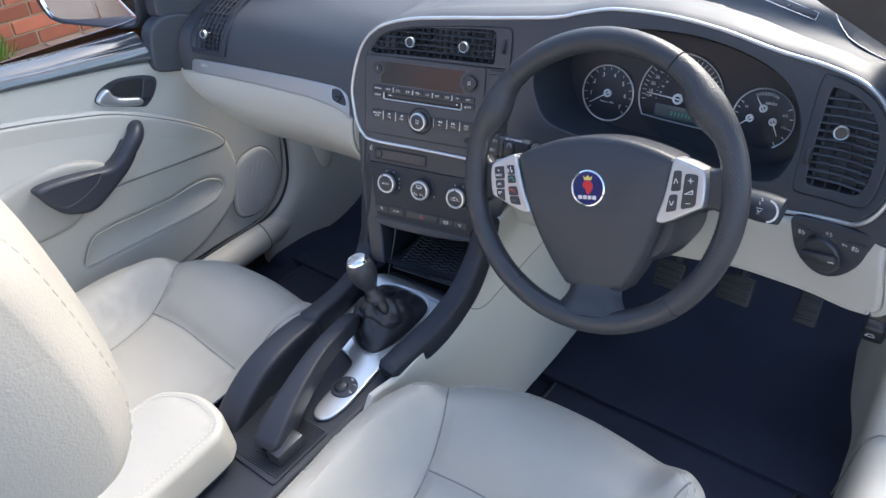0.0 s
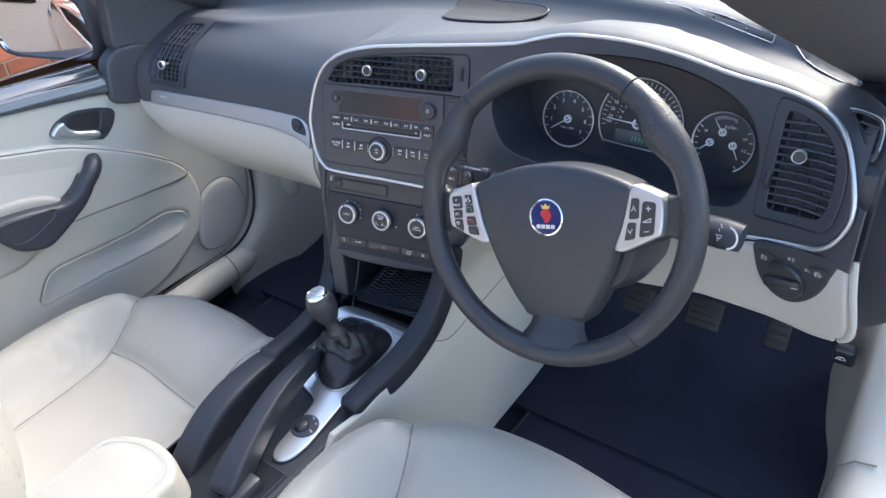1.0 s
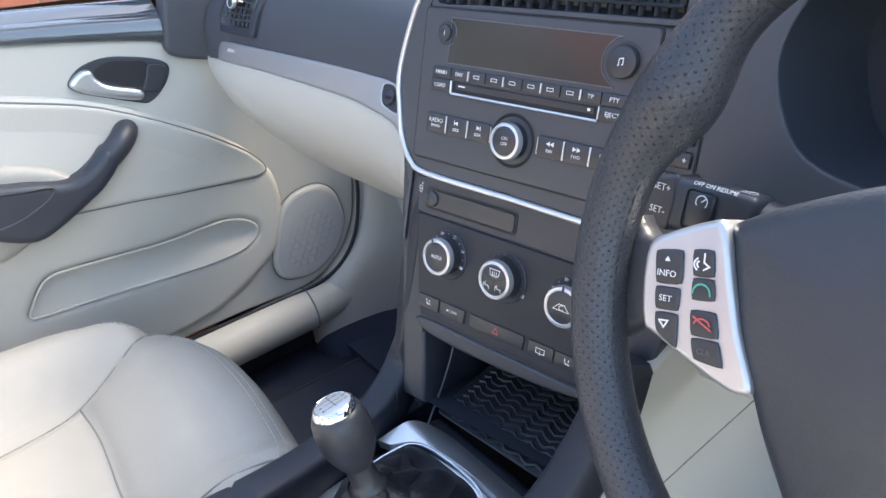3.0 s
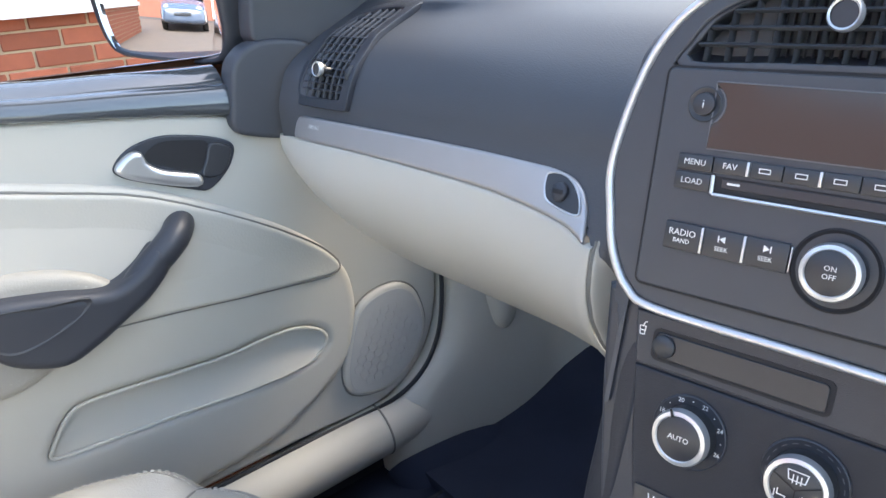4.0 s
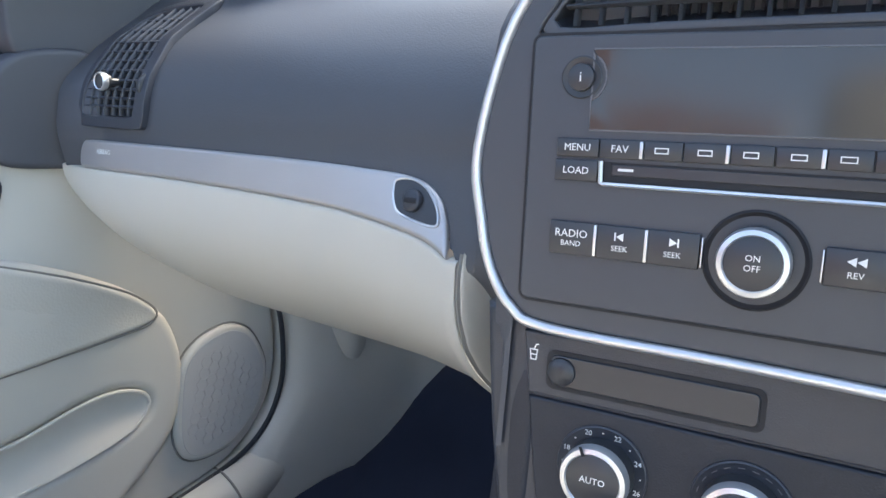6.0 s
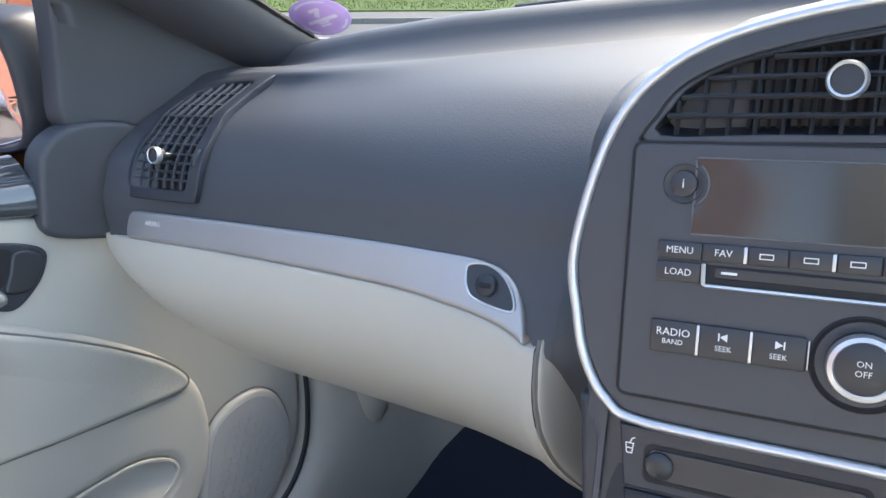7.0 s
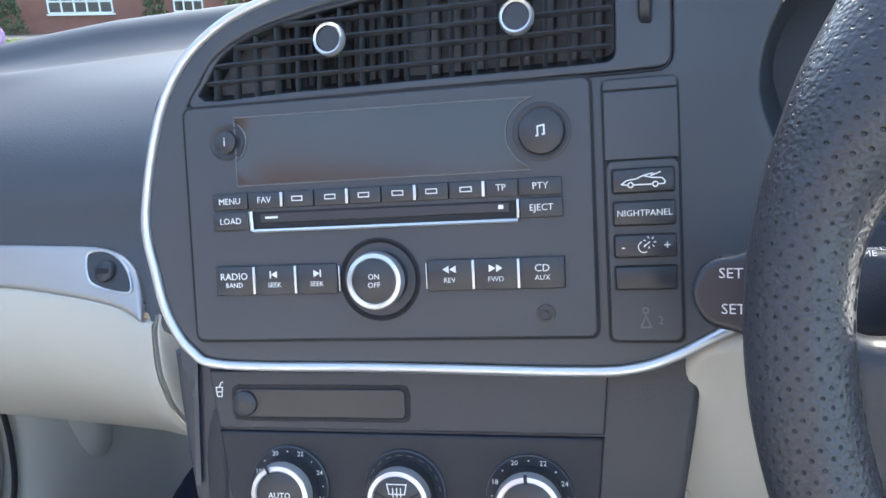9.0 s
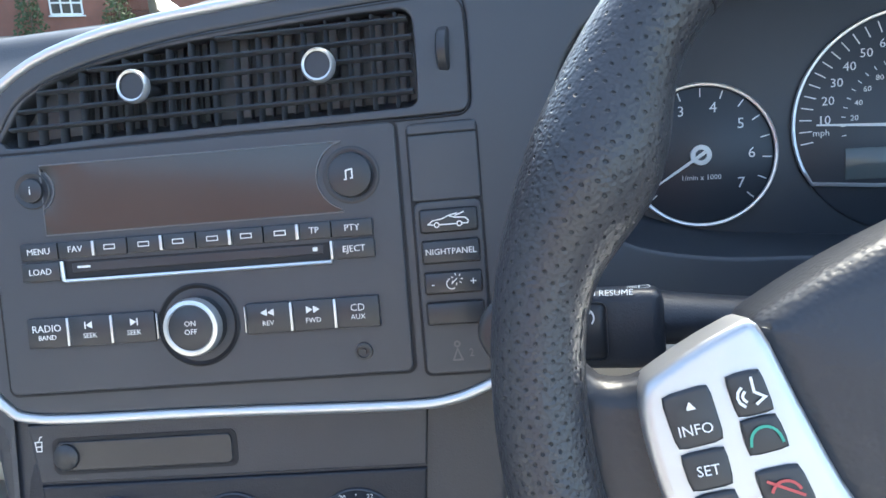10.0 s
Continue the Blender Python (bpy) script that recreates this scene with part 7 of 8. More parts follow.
SPK = spline([(0.122, 0.534), (0.085, 0.531), (0.056, 0.512), (0.038, 0.475), (0.022, 0.428), (0.022, 0.398), (0.036, 0.380), (0.065, 0.370), (0.096, 0.370), (0.135, 0.390), (0.160, 0.420), (0.172, 0.455), (0.165, 0.50), (0.147, 0.524)], 4, True)
part("speaker_gap", tube([dsurf(a, b) + V(0.009, 0, 0) for a, b in shrink(SPK, -0.0012)], 0.0016, True, 5), SEAM, door)
spk = part("speaker_cover", slab(SPK, dsurf, 0.017, 0.007, 0.015, out=OUTX), CREAM_PLASTIC, door, "cream speaker cover")
part("speaker_cloth", slab(shrink(SPK, 0.008), dsurf, 0.0176, 0.0006, 0.015, out=OUTX), GREY_FABRIC, spk, "greyish perforated speaker cloth")
hexes = []
for i in range(9):
    for j in range(9):
        c = (0.045 + 0.0145 * i + (0.00725 if j % 2 else 0), 0.40 + 0.0126 * j)
        if inside(shrink(SPK, 0.022), [c])[0] and (c[0] - 0.085) ** 2 + (c[1] - 0.45) ** 2 < 0.0042:
            hexes.append([(c[0] + 0.0078 * math.cos(a), c[1] + 0.0078 * math.sin(a)) for a in np.linspace(math.pi / 6, math.pi / 6 + 2 * math.pi, 7)])
bm = bmesh.new()
for h in hexes:
    tube([dsurf(a, b) + V(0.0178, 0, 0) for a, b in h], 0.0005, sides=4, bm=bm)
part("speaker_ribs", bm, GREY_FABRIC, spk)
part("door_seal", tube(spline([(-0.678, 0.208, 0.58), (-0.678, 0.207, 0.53), (-0.676, 0.200, 0.48), (-0.676, 0.182, 0.42), (-0.678, 0.145, 0.372), (-0.682, 0.09, 0.347), (-0.688, 0.0, 0.343), (-0.69, -0.12, 0.346), (-0.69, -0.5, 0.35)], 5), 0.0036, sides=8), RUBBER, door, "black rubber door seal")
# inner release handle
BOWL = spline([(-0.192, 0.803), (-0.172, 0.8185), (-0.139, 0.824), (-0.107, 0.818), (-0.072, 0.806), (-0.0545, 0.792), (-0.063, 0.772), (-0.080, 0.757), (-0.098, 0.749), (-0.114, 0.754), (-0.164, 0.777), (-0.188, 0.791)], 4, True)
hsurf = lambda y, z: V(door_x(y, z) + 0.0085, y, z)
hand = part("release_handle", slab(BOWL, hsurf, 0.003, 0.002, 0.012, out=OUTX), BLACK, door, "black and silver inner door handle")
# near-black sheet on the plate; the hollow's shade is painted, not modelled
part("bowl", slab(spline([(-0.158, 0.806), (-0.138, 0.817), (-0.107, 0.812), (-0.084, 0.802), (-0.102, 0.773), (-0.136, 0.788), (-0.15, 0.796)], 4, True), hsurf, 0.0034, 0, 0.012, out=OUTX), HOLE, hand, "near-black patch for the shade of the finger recess")
part("lever", slab(spline([(-0.1905, 0.803), (-0.173, 0.8145), (-0.160, 0.8125), (-0.155, 0.798), (-0.14, 0.786), (-0.104, 0.7705), (-0.110, 0.7565), (-0.164, 0.778), (-0.187, 0.792)], 4, True), hsurf, 0.010, 0.006, 0.01, out=OUTX), PLATE, hand, "satin silver lever")
part("lock_tab", slab(spline([(-0.082, 0.802), (-0.060, 0.793), (-0.066, 0.774), (-0.080, 0.761), (-0.101, 0.767), (-0.092, 0.785)], 4, True), hsurf, 0.006, 0.003, 0.01, out=OUTX), BUTTON, hand)
# pull handle and window switches
PULL = spline([(-0.184, 0.7145), (-0.176, 0.7100), (-0.172, 0.7000), (-0.176, 0.6850), (-0.203, 0.662), (-0.228, 0.649), (-0.268, 0.630), (-0.305, 0.620), (-0.345, 0.636), (-0.365, 0.657), (-0.380, 0.690), (-0.384, 0.713), (-0.345, 0.712), (-0.290, 0.700), (-0.258, 0.690), (-0.232, 0.687), (-0.205, 0.699)], 4, True)
psurf = lambda y, z: V(-0.652, y, z)
pull = part("pull_handle", slab(PULL, psurf, 0.016, 0.011, 0.006, out=OUTX, base=-0.035), BLACK, door, "curved black pull handle")
part("handle_end", tube(spline([(-0.655, -0.218, 0.674), (-0.654, -0.194, 0.692), (-0.654, -0.173, 0.705), (-0.661, -0.155, 0.716), (-0.680, -0.142, 0.724), (-0.716, -0.133, 0.729)], 5), [0.0150 + 0.0022 * min(1, k / 8) for k in range(26)], sides=18), BLACK, pull, "upper end running into the door panel")
POD = spline([(-0.262, 0.688), (-0.300, 0.695), (-0.345, 0.704), (-0.374, 0.705), (-0.370, 0.688), (-0.356, 0.662), (-0.335, 0.655), (-0.300, 0.662), (-0.272, 0.674)], 3, True)
pod = part("switch_pod", slab(POD, psurf, 0.0172, 0.0006, 0.01, out=OUTX, dome=lambda u, v, d: -0.004 * min(1, d / 0.006)), BUTTON, pull, "sunken black switch pod")
part("window_switch", block(-0.014, -0.006, 0, 0.014, 0.006, 0.006, 0.002, 2, m=frame_of((-0.651, -0.322, 0.689), (0, -1, 0.12), (-0.2, 0, 1))), RUBBER, pull)
ARML = spline([(-0.62, 0.70), (-0.45, 0.722), (-0.38, 0.730), (-0.32, 0.726), (-0.27, 0.711), (-0.238, 0.690), (-0.232, 0.672), (-0.25, 0.640), (-0.31, 0.615), (-0.37, 0.60), (-0.5, 0.62), (-0.62, 0.65)], 4, True)
part("door_armrest", slab(ARML, dsurf, 0.031, 0.013, 0.02, out=OUTX), CREAM, door, "stitched cream leather door armrest")
for d in (0.007, 0.012):
    part("stitching", dashes([dsurf(a, b) + V(0.0305, 0, 0) for a, b in shrink(ARML, d + 0.004)], 0.005, 0.003, 0.0008), THREAD, door)
# belt trim under the window
rows = []
for y, zb, zt in ((-0.044, 0.823, 0.880), (-0.09, 0.834, 0.884), (-0.16, 0.848, 0.893), (-0.24, 0.863, 0.902), (-0.36, 0.884, 0.920), (-0.6, 0.905, 0.938), (-1.1, 0.912, 0.945)):
    h = zt - zb
    rows.append([V(-0.700, y, zb), V(-0.686, y, zb + 0.004), V(-0.684, y, zb + 0.3 * h), V(-0.690, y, zb + 0.62 * h), V(-0.700, y, zb + 0.70 * h), V(-0.703, y, zb + 0.76 * h), V(-0.716, y, zb + 0.97 * h), V(-0.732, y, zt + 0.003), V(-0.748, y, zt - 0.004)])
belt = part("belt_trim", loft(rows, 3, 4), GLOSS_TRIM, door, "glossy dark grey trim under the window")
part("weather_strip", tube([V(-0.750, y, z) for y, z in ((-0.05, 0.879), (-0.16, 0.890), (-0.24, 0.899), (-0.36, 0.917), (-0.6, 0.935), (-1.1, 0.942))], 0.0035, sides=8), RUBBER, door, "black window weather strip")
# black corner piece and mirror sail
CORNER = spline([(-0.036, 0.884), (-0.043, 0.864), (-0.050, 0.835), (-0.054, 0.820), (-0.051, 0.810), (-0.043, 0.8025), (-0.015, 0.792), (0.015, 0.784), (0.030, 0.787), (0.036, 0.82), (0.050, 0.86), (0.062, 0.890), (0.030, 0.902), (0.0, 0.904), (-0.02, 0.898)], 3, True)
part("corner_cover", slab(CORNER, lambda y, z: V(-0.690 + 0.10 * max(0, y), y, z), 0.014, 0.006, 0.02, out=OUTX, base=-0.02), PILLAR, door, "black corner cover")
SAIL = spline([(0.024, 1.066), (0.018, 1.035), (0.012, 0.99), (0.004, 0.95), (-0.003, 0.910), (0.010, 0.894), (0.030, 0.884), (0.048, 0.882), (0.064, 0.886), (0.09, 0.890), (0.15, 0.895), (0.24, 0.90), (0.27, 0.925), (0.20, 0.985), (0.10, 1.045), (0.05, 1.072)], 3, True)
part("mirror_sail", slab(SAIL, lambda y, z: V(-0.700 + 0.2 * max(0, y - 0.02), y, z), 0.014, 0.005, 0.02, out=OUTX, base=-0.02), PILLAR, door, "black triangular cover inside the mirror")
part("outer_skin", slab(spline([(-0.02, 0.885), (0.25, 0.87), (0.28, 0.5), (0.2, 0.25), (-1.2, 0.25), (-1.2, 0.93), (-0.4, 0.91)], 3, True), lambda y, z: V(-0.775 - 0.06 * math.sin(math.pi * (z - 0.2) / 0.75), y, z), 0.008, 0.005, 0.05, out=(-1, 0, 0)), surface("copper_brown_paint", (0.20, 0.085, 0.045), 0.25, metal=0.5, coat=1.0, vary=0.05), door, "metallic copper brown outer skin")

# ---- door mirror ----
mirror = thing("door_mirror", "black door mirror with a rounded glass, reflecting the drive behind", "door mirror", at=(-0.86, -0.02, 0.94))
MF = frame_of((-0.856, -0.044, 0.947), (0.204, 0.074, -0.013), (0.01, -0.02, 1))
MG = frame_of((-0.856, -0.030, 0.947), (0.834, 0.553, -0.010), (0, 0.080, 1))
GL = spline([(a * 1.24, b * 0.96) for a, b in [(-0.098, 0.055), (-0.101, 0.0), (-0.092, -0.042), (-0.070, -0.058), (0.0, -0.062), (0.070, -0.060), (0.092, -0.045), (0.098, 0.0), (0.094, 0.050), (0.075, 0.068), (0, 0.074), (-0.075, 0.070)]], 4, True)
MN = MF.col[2].xyz.copy()
part("glass", slab(shrink(GL, -0.006), flat(MG), 0.001, 0, 0.007, out=MG.col[2].xyz, dome=lambda u, v, d: -(u * u + v * v) / 2.6), MIRROR, mirror, "silvered convex mirror glass")
shell_rows = []
for d, f in ((0.016, 1.0), (0.018, 1.06), (0.010, 1.12), (-0.02, 1.17), (-0.06, 1.10), (-0.09, 0.92), (-0.11, 0.66), (-0.118, 0.3)):
    shell_rows.append([MF @ V(a * f, b * f, d) for a, b in GL])
part("housing", loft(shell_rows, 1, 2, closed=True), BLACK, mirror, "black mirror housing")
bm = bmesh.new()
o1, o2 = [bm.verts.new(MF @ V(a, b, 0.016)) for a, b in GL], [bm.verts.new(MF @ V(a * 0.99, b * 0.99, -0.045)) for a, b in GL]
for k in range(len(GL)):
    j = (k + 1) % len(GL)
    bm.faces.new([o1[k], o1[j], o2[j], o2[k]])
part("bezel", bm, BLACK, mirror)
part("foot", tube([V(-0.70, 0.06, 0.885), V(-0.75, 0.05, 0.885), V(-0.80, 0.035, 0.905)], [0.028, 0.024, 0.028], sides=14, squash=0.7, up=(0, 0, 1)), PILLAR, mirror)

# ---- windscreen frame ----
def pillar(sgn):
    p = thing("windscreen_pillar", "black windscreen pillar cover beside the dashboard", "pillar", "windscreen pillars", at=(sgn * 0.64, 0.2, 0.95))
    rows = []
    for x, y, z in ((0.652, 0.30, 0.905), (0.648, 0.245, 0.940), (0.645, 0.160, 0.995), (0.640, 0.080, 1.048), (0.628, -0.03, 1.115), (0.610, -0.14, 1.178), (0.585, -0.25, 1.235)):
        n = V(0, 0.55, 0.83)
        i, u = V(-1, 0, 0), n
        c = V(x, y, z)
        row = [c + i * a + u * b for a, b in ((0.036, 0.020), (0.042, 0.002), (0.034, -0.020), (0.012, -0.036), (-0.014, -0.040), (-0.035, -0.030), (-0.042, -0.006), (-0.034, 0.018), (0.0, 0.026))]
        rows.append([V(sgn * q.x, q.y, q.z) for q in row])
    part("cover", loft(rows, 3, 3, closed=True, cap=True), PILLAR, p)
    frit = []
    for t in np.linspace(0, 1, 70):
        y = 0.262 - 0.50 * t
        z = float(np.interp(y, (-0.25, -0.14, -0.03, 0.08, 0.16, 0.245, 0.30), (1.252, 1.195, 1.132, 1.065, 1.012, 0.957, 0.922)))
        x = float(np.interp(y, (-0.25, -0.03, 0.16, 0.30), (0.541, 0.584, 0.602, 0.612)))
        frit.append(V(sgn * x, y, z + 0.002))
    part("glass_edge", tube(frit, [0.003 + 0.0010 * (k % 2) for k in range(70)], sides=6), HOLE, p, "toothed black glass edge")


pillar(-1)
post = thing("windscreen_pillar", "dark grey windscreen pillar beside the driver's door", "pillar", "windscreen pillars", at=(0.64, 0.2, 0.95))
rows = []
for y, z, g, dx in ((0.33, 0.884, 0.9, 0.006), (0.20, 0.949, 0.95, 0.004), (0.08, 1.009, 1, 0.0), (-0.06, 1.079, 1, -0.004), (-0.18, 1.139, 1, -0.008), (-0.28, 1.190, 1, -0.010), (-0.325, 1.213, 1.0, -0.008), (-0.352, 1.231, 0.95, 0.004), (-0.370, 1.250, 0.85, 0.014), (-0.382, 1.276, 0.6, 0.022)):
    n = V(0, 0.447, 0.894)
    rows.append([V(x + dx, y, z) + n * h * g for x, h in ((0.600, 0.0), (0.5985, 0.02), (0.602, 0.06), (0.612, 0.10), (0.65, 0.115), (0.69, 0.09), (0.70, 0.05), (0.692, 0.02), (0.665, 0.002), (0.63, -0.002), (0.608, -0.002))])
part("cover", loft(rows, 2, 3, closed=True, cap=True), VISOR, post)
header = thing("windscreen_header", "black windscreen header bar", "header bar", at=(0, -0.26, 1.25))
part("bar", tube(spline([(-0.60, -0.25, 1.250), (-0.4, -0.30, 1.285), (0, -0.33, 1.305), (0.4, -0.34, 1.30), (0.63, -0.33, 1.285)], 6), 0.030, sides=14, squash=0.7, up=(0, 0, 1)), PILLAR, header)
bm = bmesh.new()
grid = []
for t in np.linspace(0, 1, 9):
    row = []
    for x in np.linspace(-0.62, 0.62, 21):
        yb, zb = ridge_y(x) + 0.10 + 0.02, 0.93
        yt, zt = -0.262 - 0.03 * (1 - (x / 0.6) ** 2), 1.240 + 0.04 * (1 - (x / 0.6) ** 2)
        if abs(x) > 0.5:
            yb, zb = ridge_y(x) + 0.06, 0.932
        row.append(bm.verts.new(V(x * (1 - 0.10 * t), yb + (yt - yb) * t, zb + (zt - zb) * t + 0.03 * math.sin(math.pi * t))))
    grid.append(row)
for a, b in zip(grid, grid[1:]):
    for i in range(20):
        bm.faces.new([a[i], a[i + 1], b[i + 1], b[i]])
screen = part("windscreen", bm, GLASS, None)
tagged(screen, "clear curved windscreen", "windscreen", kind="structure")
screen.visible_shadow = False
STK = frame_of((-0.618, 0.286, 0.968), (0.93, 0.36, 0.10), (0.15, -0.76, 0.58))
sticker = thing("permit_sticker", "round purple permit sticker inside the windscreen", "sticker", at=STK.translation)
part("disc", slab(ring(0, 0, 0.036, 40), flat(STK), 0.0006, 0.0002, 0.03, out=STK.col[2].xyz), PURPLE, sticker)
part("inner_disc", slab(ring(0, 0, 0.026, 36), flat(STK), 0.0009, 0, 0.03, out=STK.col[2].xyz), surface("pale_purple", (0.45, 0.30, 0.68), 0.5), sticker)
part("mark", lines([[(0.004, 0.016), (-0.002, 0.004)], [(-0.006, 0.014), (0.004, 0.016)], [(-0.017, -0.006), (0.019, -0.002)]], 0.006, STK, 0.0013), STICKER_WHITE, sticker, smooth=False)
part("small_print", lines([[(-0.006, -0.010), (0.006, -0.009)], [(-0.006, -0.015), (0.006, -0.014)]] + [[(0.0305 * math.cos(radians(a)), 0.0305 * math.sin(radians(a))), (0.0305 * math.cos(radians(a + 9)), 0.0305 * math.sin(radians(a + 9)))] for a in (55, 68, 81, 94, 107, 120, 205, 218, 231, 300, 313, 326)], 0.0032, STK, 0.0013), STICKER_WHITE, sticker, smooth=False)
wiper = thing("wiper", "black windscreen wiper lying along the foot of the glass", "wiper", at=(-0.2, 0.5, 0.965))
part("blade", tube(spline([(-0.42, 0.395, 0.953), (-0.30, 0.435, 0.954), (-0.15, 0.475, 0.950), (0.05, 0.50, 0.940), (0.20, 0.50, 0.934)], 6), 0.006, sides=8), RUBBER, wiper)
part("arm", tube(spline([(-0.18, 0.475, 0.951), (0.0, 0.515, 0.942), (0.25, 0.53, 0.930)], 6), 0.007, sides=8, squash=0.6, up=(0, 0, 1)), BLACK, wiper)
# speaker grille and light sensor on the dash top
grille = thing("dash_grille", "black mesh speaker grille in the dash top", "speaker grille", at=(0.015, 0.31, 0.93))


def dash_z(x, y):
    sec = dash_section(x)
    ys, zs = [q.y for q in sec][4:], [q.z for q in sec][4:]
    return float(np.interp(y, ys, zs))


GR = spline([(-0.068, 0.283), (-0.03, 0.268), (0.02, 0.266), (0.06, 0.282), (0.099, 0.330), (0.097, 0.358), (0.01, 0.362), (-0.075, 0.356), (-0.075, 0.32)], 4, True)
part("mesh", slab(GR, lambda x, y: V(x, y, dash_z(x, y)), 0.003, 0.002, 0.012, out=(0, 0, 1)), surface("black_mesh", (0.03, 0.032, 0.036), 0.75, grain=0.5, grain_scale=620, cells=True), grille)
part("frame", tube([V(x, y, dash_z(x, y) + 0.002) for x, y in GR], 0.0018, True, 6), BLACK, grille)
sensor = thing("light_sensor", "small black light sensor on the dash top", "sensor", at=(-0.022, 0.41, 0.955))
part("dome", lathe([(0.016, 0.0), (0.014, 0.004), (0.010, 0.006), (0.009, 0.012), (0.005, 0.016), (0, 0.017)], 20, m=pose(-0.022, 0.410, 0.9535)), BUTTON, sensor)
slot = thing("defrost_slot", "narrow black defroster slot with a thin bright edge along the windscreen", "air slot", at=(0.3, 0.37, 0.955))
line = spline([(0.09, 0.412), (0.20, 0.398), (0.305, 0.371), (0.392, 0.334), (0.486, 0.300)], 6)
edge = [(x - 0.001, y + 0.0045) for x, y in line] + [(x - 0.002, y - 0.0045) for x, y in reversed(line)]
part("slit", slab(edge, lambda x, y: V(x, y, dash_z(x, y)), 0.0010, 0.0004, 0.012, out=(0, 0, 1)), HOLE, slot)
part("rim", tube([V(x, y, dash_z(x, y) + 0.0012) for x, y in edge], 0.0008, True, 6), SILVER, slot, "thin silver edge")
for x, y in line[3:-2:3]:
    part("rib", tube([V(x - 0.002, y - 0.0042, dash_z(x, y) + 0.0012), V(x - 0.001, y + 0.0042, dash_z(x, y) + 0.0012)], 0.0009, sides=5), BLACK, slot)
RG = spline([(0.498, 0.336), (0.507, 0.302), (0.545, 0.262), (0.598, 0.220), (0.609, 0.222), (0.605, 0.245), (0.57, 0.292), (0.525, 0.334), (0.506, 0.342)], 4, True)
grille2 = thing("dash_grille", "grey mesh tweeter grille near the driver's pillar", "speaker grille", at=(0.55, 0.27, 0.94))
part("mesh", slab(RG, lambda x, y: V(x, y, dash_z(x, y)), 0.0014, 0.0008, 0.010, out=(0, 0, 1)), surface("grey_mesh", (0.07, 0.072, 0.078), 0.6, grain=0.8, grain_scale=700, cells=True), grille2)
part("rim", tube([V(x, y, dash_z(x, y) + 0.0012) for x, y in RG], 0.0008, True, 6), PADS, grille2, "thin bright rim")

# ---- outside: the drive, the road and the houses, on ground that slopes under the car ----
OUTSIDE = Matrix(((0.9955, -0.0066, 0.0944, 0), (0.0, 0.9976, 0.0698, 0), (-0.0946, -0.0695, 0.9931, 0), (0, 0, 0, 1)))
GZ = -0.08
ALONG = V(0.66, 0.75, 0).normalized()
ACROSS = V(-0.75, 0.66, 0).normalized()
ORIGIN = V(-11.2, 12.6, 0)


def road_point(a, c, z=0.0):
    """A point a metres along the far kerb and c metres beyond it."""
    p = ORIGIN + ALONG * a + ACROSS * c
    return V(p.x, p.y, GZ + z)


def outside_part(name, bm, material, parent=None, label="", smooth=True):
    bmesh.ops.transform(bm, matrix=OUTSIDE, verts=bm.verts)
    return part(name, bm, material, parent, label, smooth)


def outside_thing(name, label, category, at, group=""):
    return thing(name, label, category, group, at=OUTSIDE @ Vector(at))


def prism(points, z0, z1):
    """An upright block over a ground outline."""
    bm = bmesh.new()
    a, b = [bm.verts.new(V(p.x, p.y, GZ + z0)) for p in points], [bm.verts.new(V(p.x, p.y, GZ + z1)) for p in points]
    bm.faces.new(list(reversed(a)))
    bm.faces.new(b)
    for k in range(len(points)):
        j = (k + 1) % len(points)
        bm.faces.new([a[k], a[j], b[j], b[k]])
    bmesh.ops.recalc_face_normals(bm, faces=bm.faces)
    return bm


def band(a0, a1, c0, c1, z0, z1):
    return prism([road_point(a0, c0), road_point(a1, c0), road_point(a1, c1), road_point(a0, c1)], z0, z1)


ASPHALT = surface("asphalt", (0.070, 0.071, 0.074), 0.85, grain=0.5, grain_scale=90, vary=0.15, vary_scale=1.5)
CONCRETE = surface("kerb_concrete", (0.20, 0.195, 0.185), 0.85, grain=0.4, grain_scale=60, vary=0.2, vary_scale=3)
FOOTWAY = surface("footway_tarmac", (0.085, 0.085, 0.086), 0.85, grain=0.4, grain_scale=70, vary=0.15, vary_scale=2)
DRIVE = surface("pale_drive", (0.115, 0.112, 0.106), 0.85, grain=0.4, grain_scale=60, vary=0.15, vary_scale=2)
GRASS = surface("grass", (0.075, 0.115, 0.028), 0.9, grain=0.6, grain_scale=120, vary=0.4, vary_scale=3, spec=0.2)
LINE = surface("road_paint", (0.45, 0.45, 0.44), 0.7, vary=0.15, vary_scale=4)
UPVC = surface("white_upvc", (0.74, 0.75, 0.76), 0.35, vary=0.04)
GARAGE = surface("white_garage_door", (0.66, 0.68, 0.72), 0.5, vary=0.05)
MORTAR = surface("mortar", (0.42, 0.33, 0.22), 0.9, grain=0.5, grain_scale=150, vary=0.2, vary_scale=8)
PAVER = surface("brown_paving", (0.125, 0.108, 0.096), 0.85, grain=0.5, grain_scale=120, vary=0.3, vary_scale=5)
ROOF = surface("roof_tile", (0.10, 0.07, 0.06), 0.8, grain=0.4, grain_scale=20, vary=0.3, vary_scale=4)
WINDOW = surface("dark_window", (0.03, 0.035, 0.04), 0.06, coat=1.0)
TYRE = surface("tyre", (0.02, 0.02, 0.021), 0.75)
ALLOY = surface("alloy_wheel", (0.40, 0.41, 0.43), 0.3, metal=0.8)


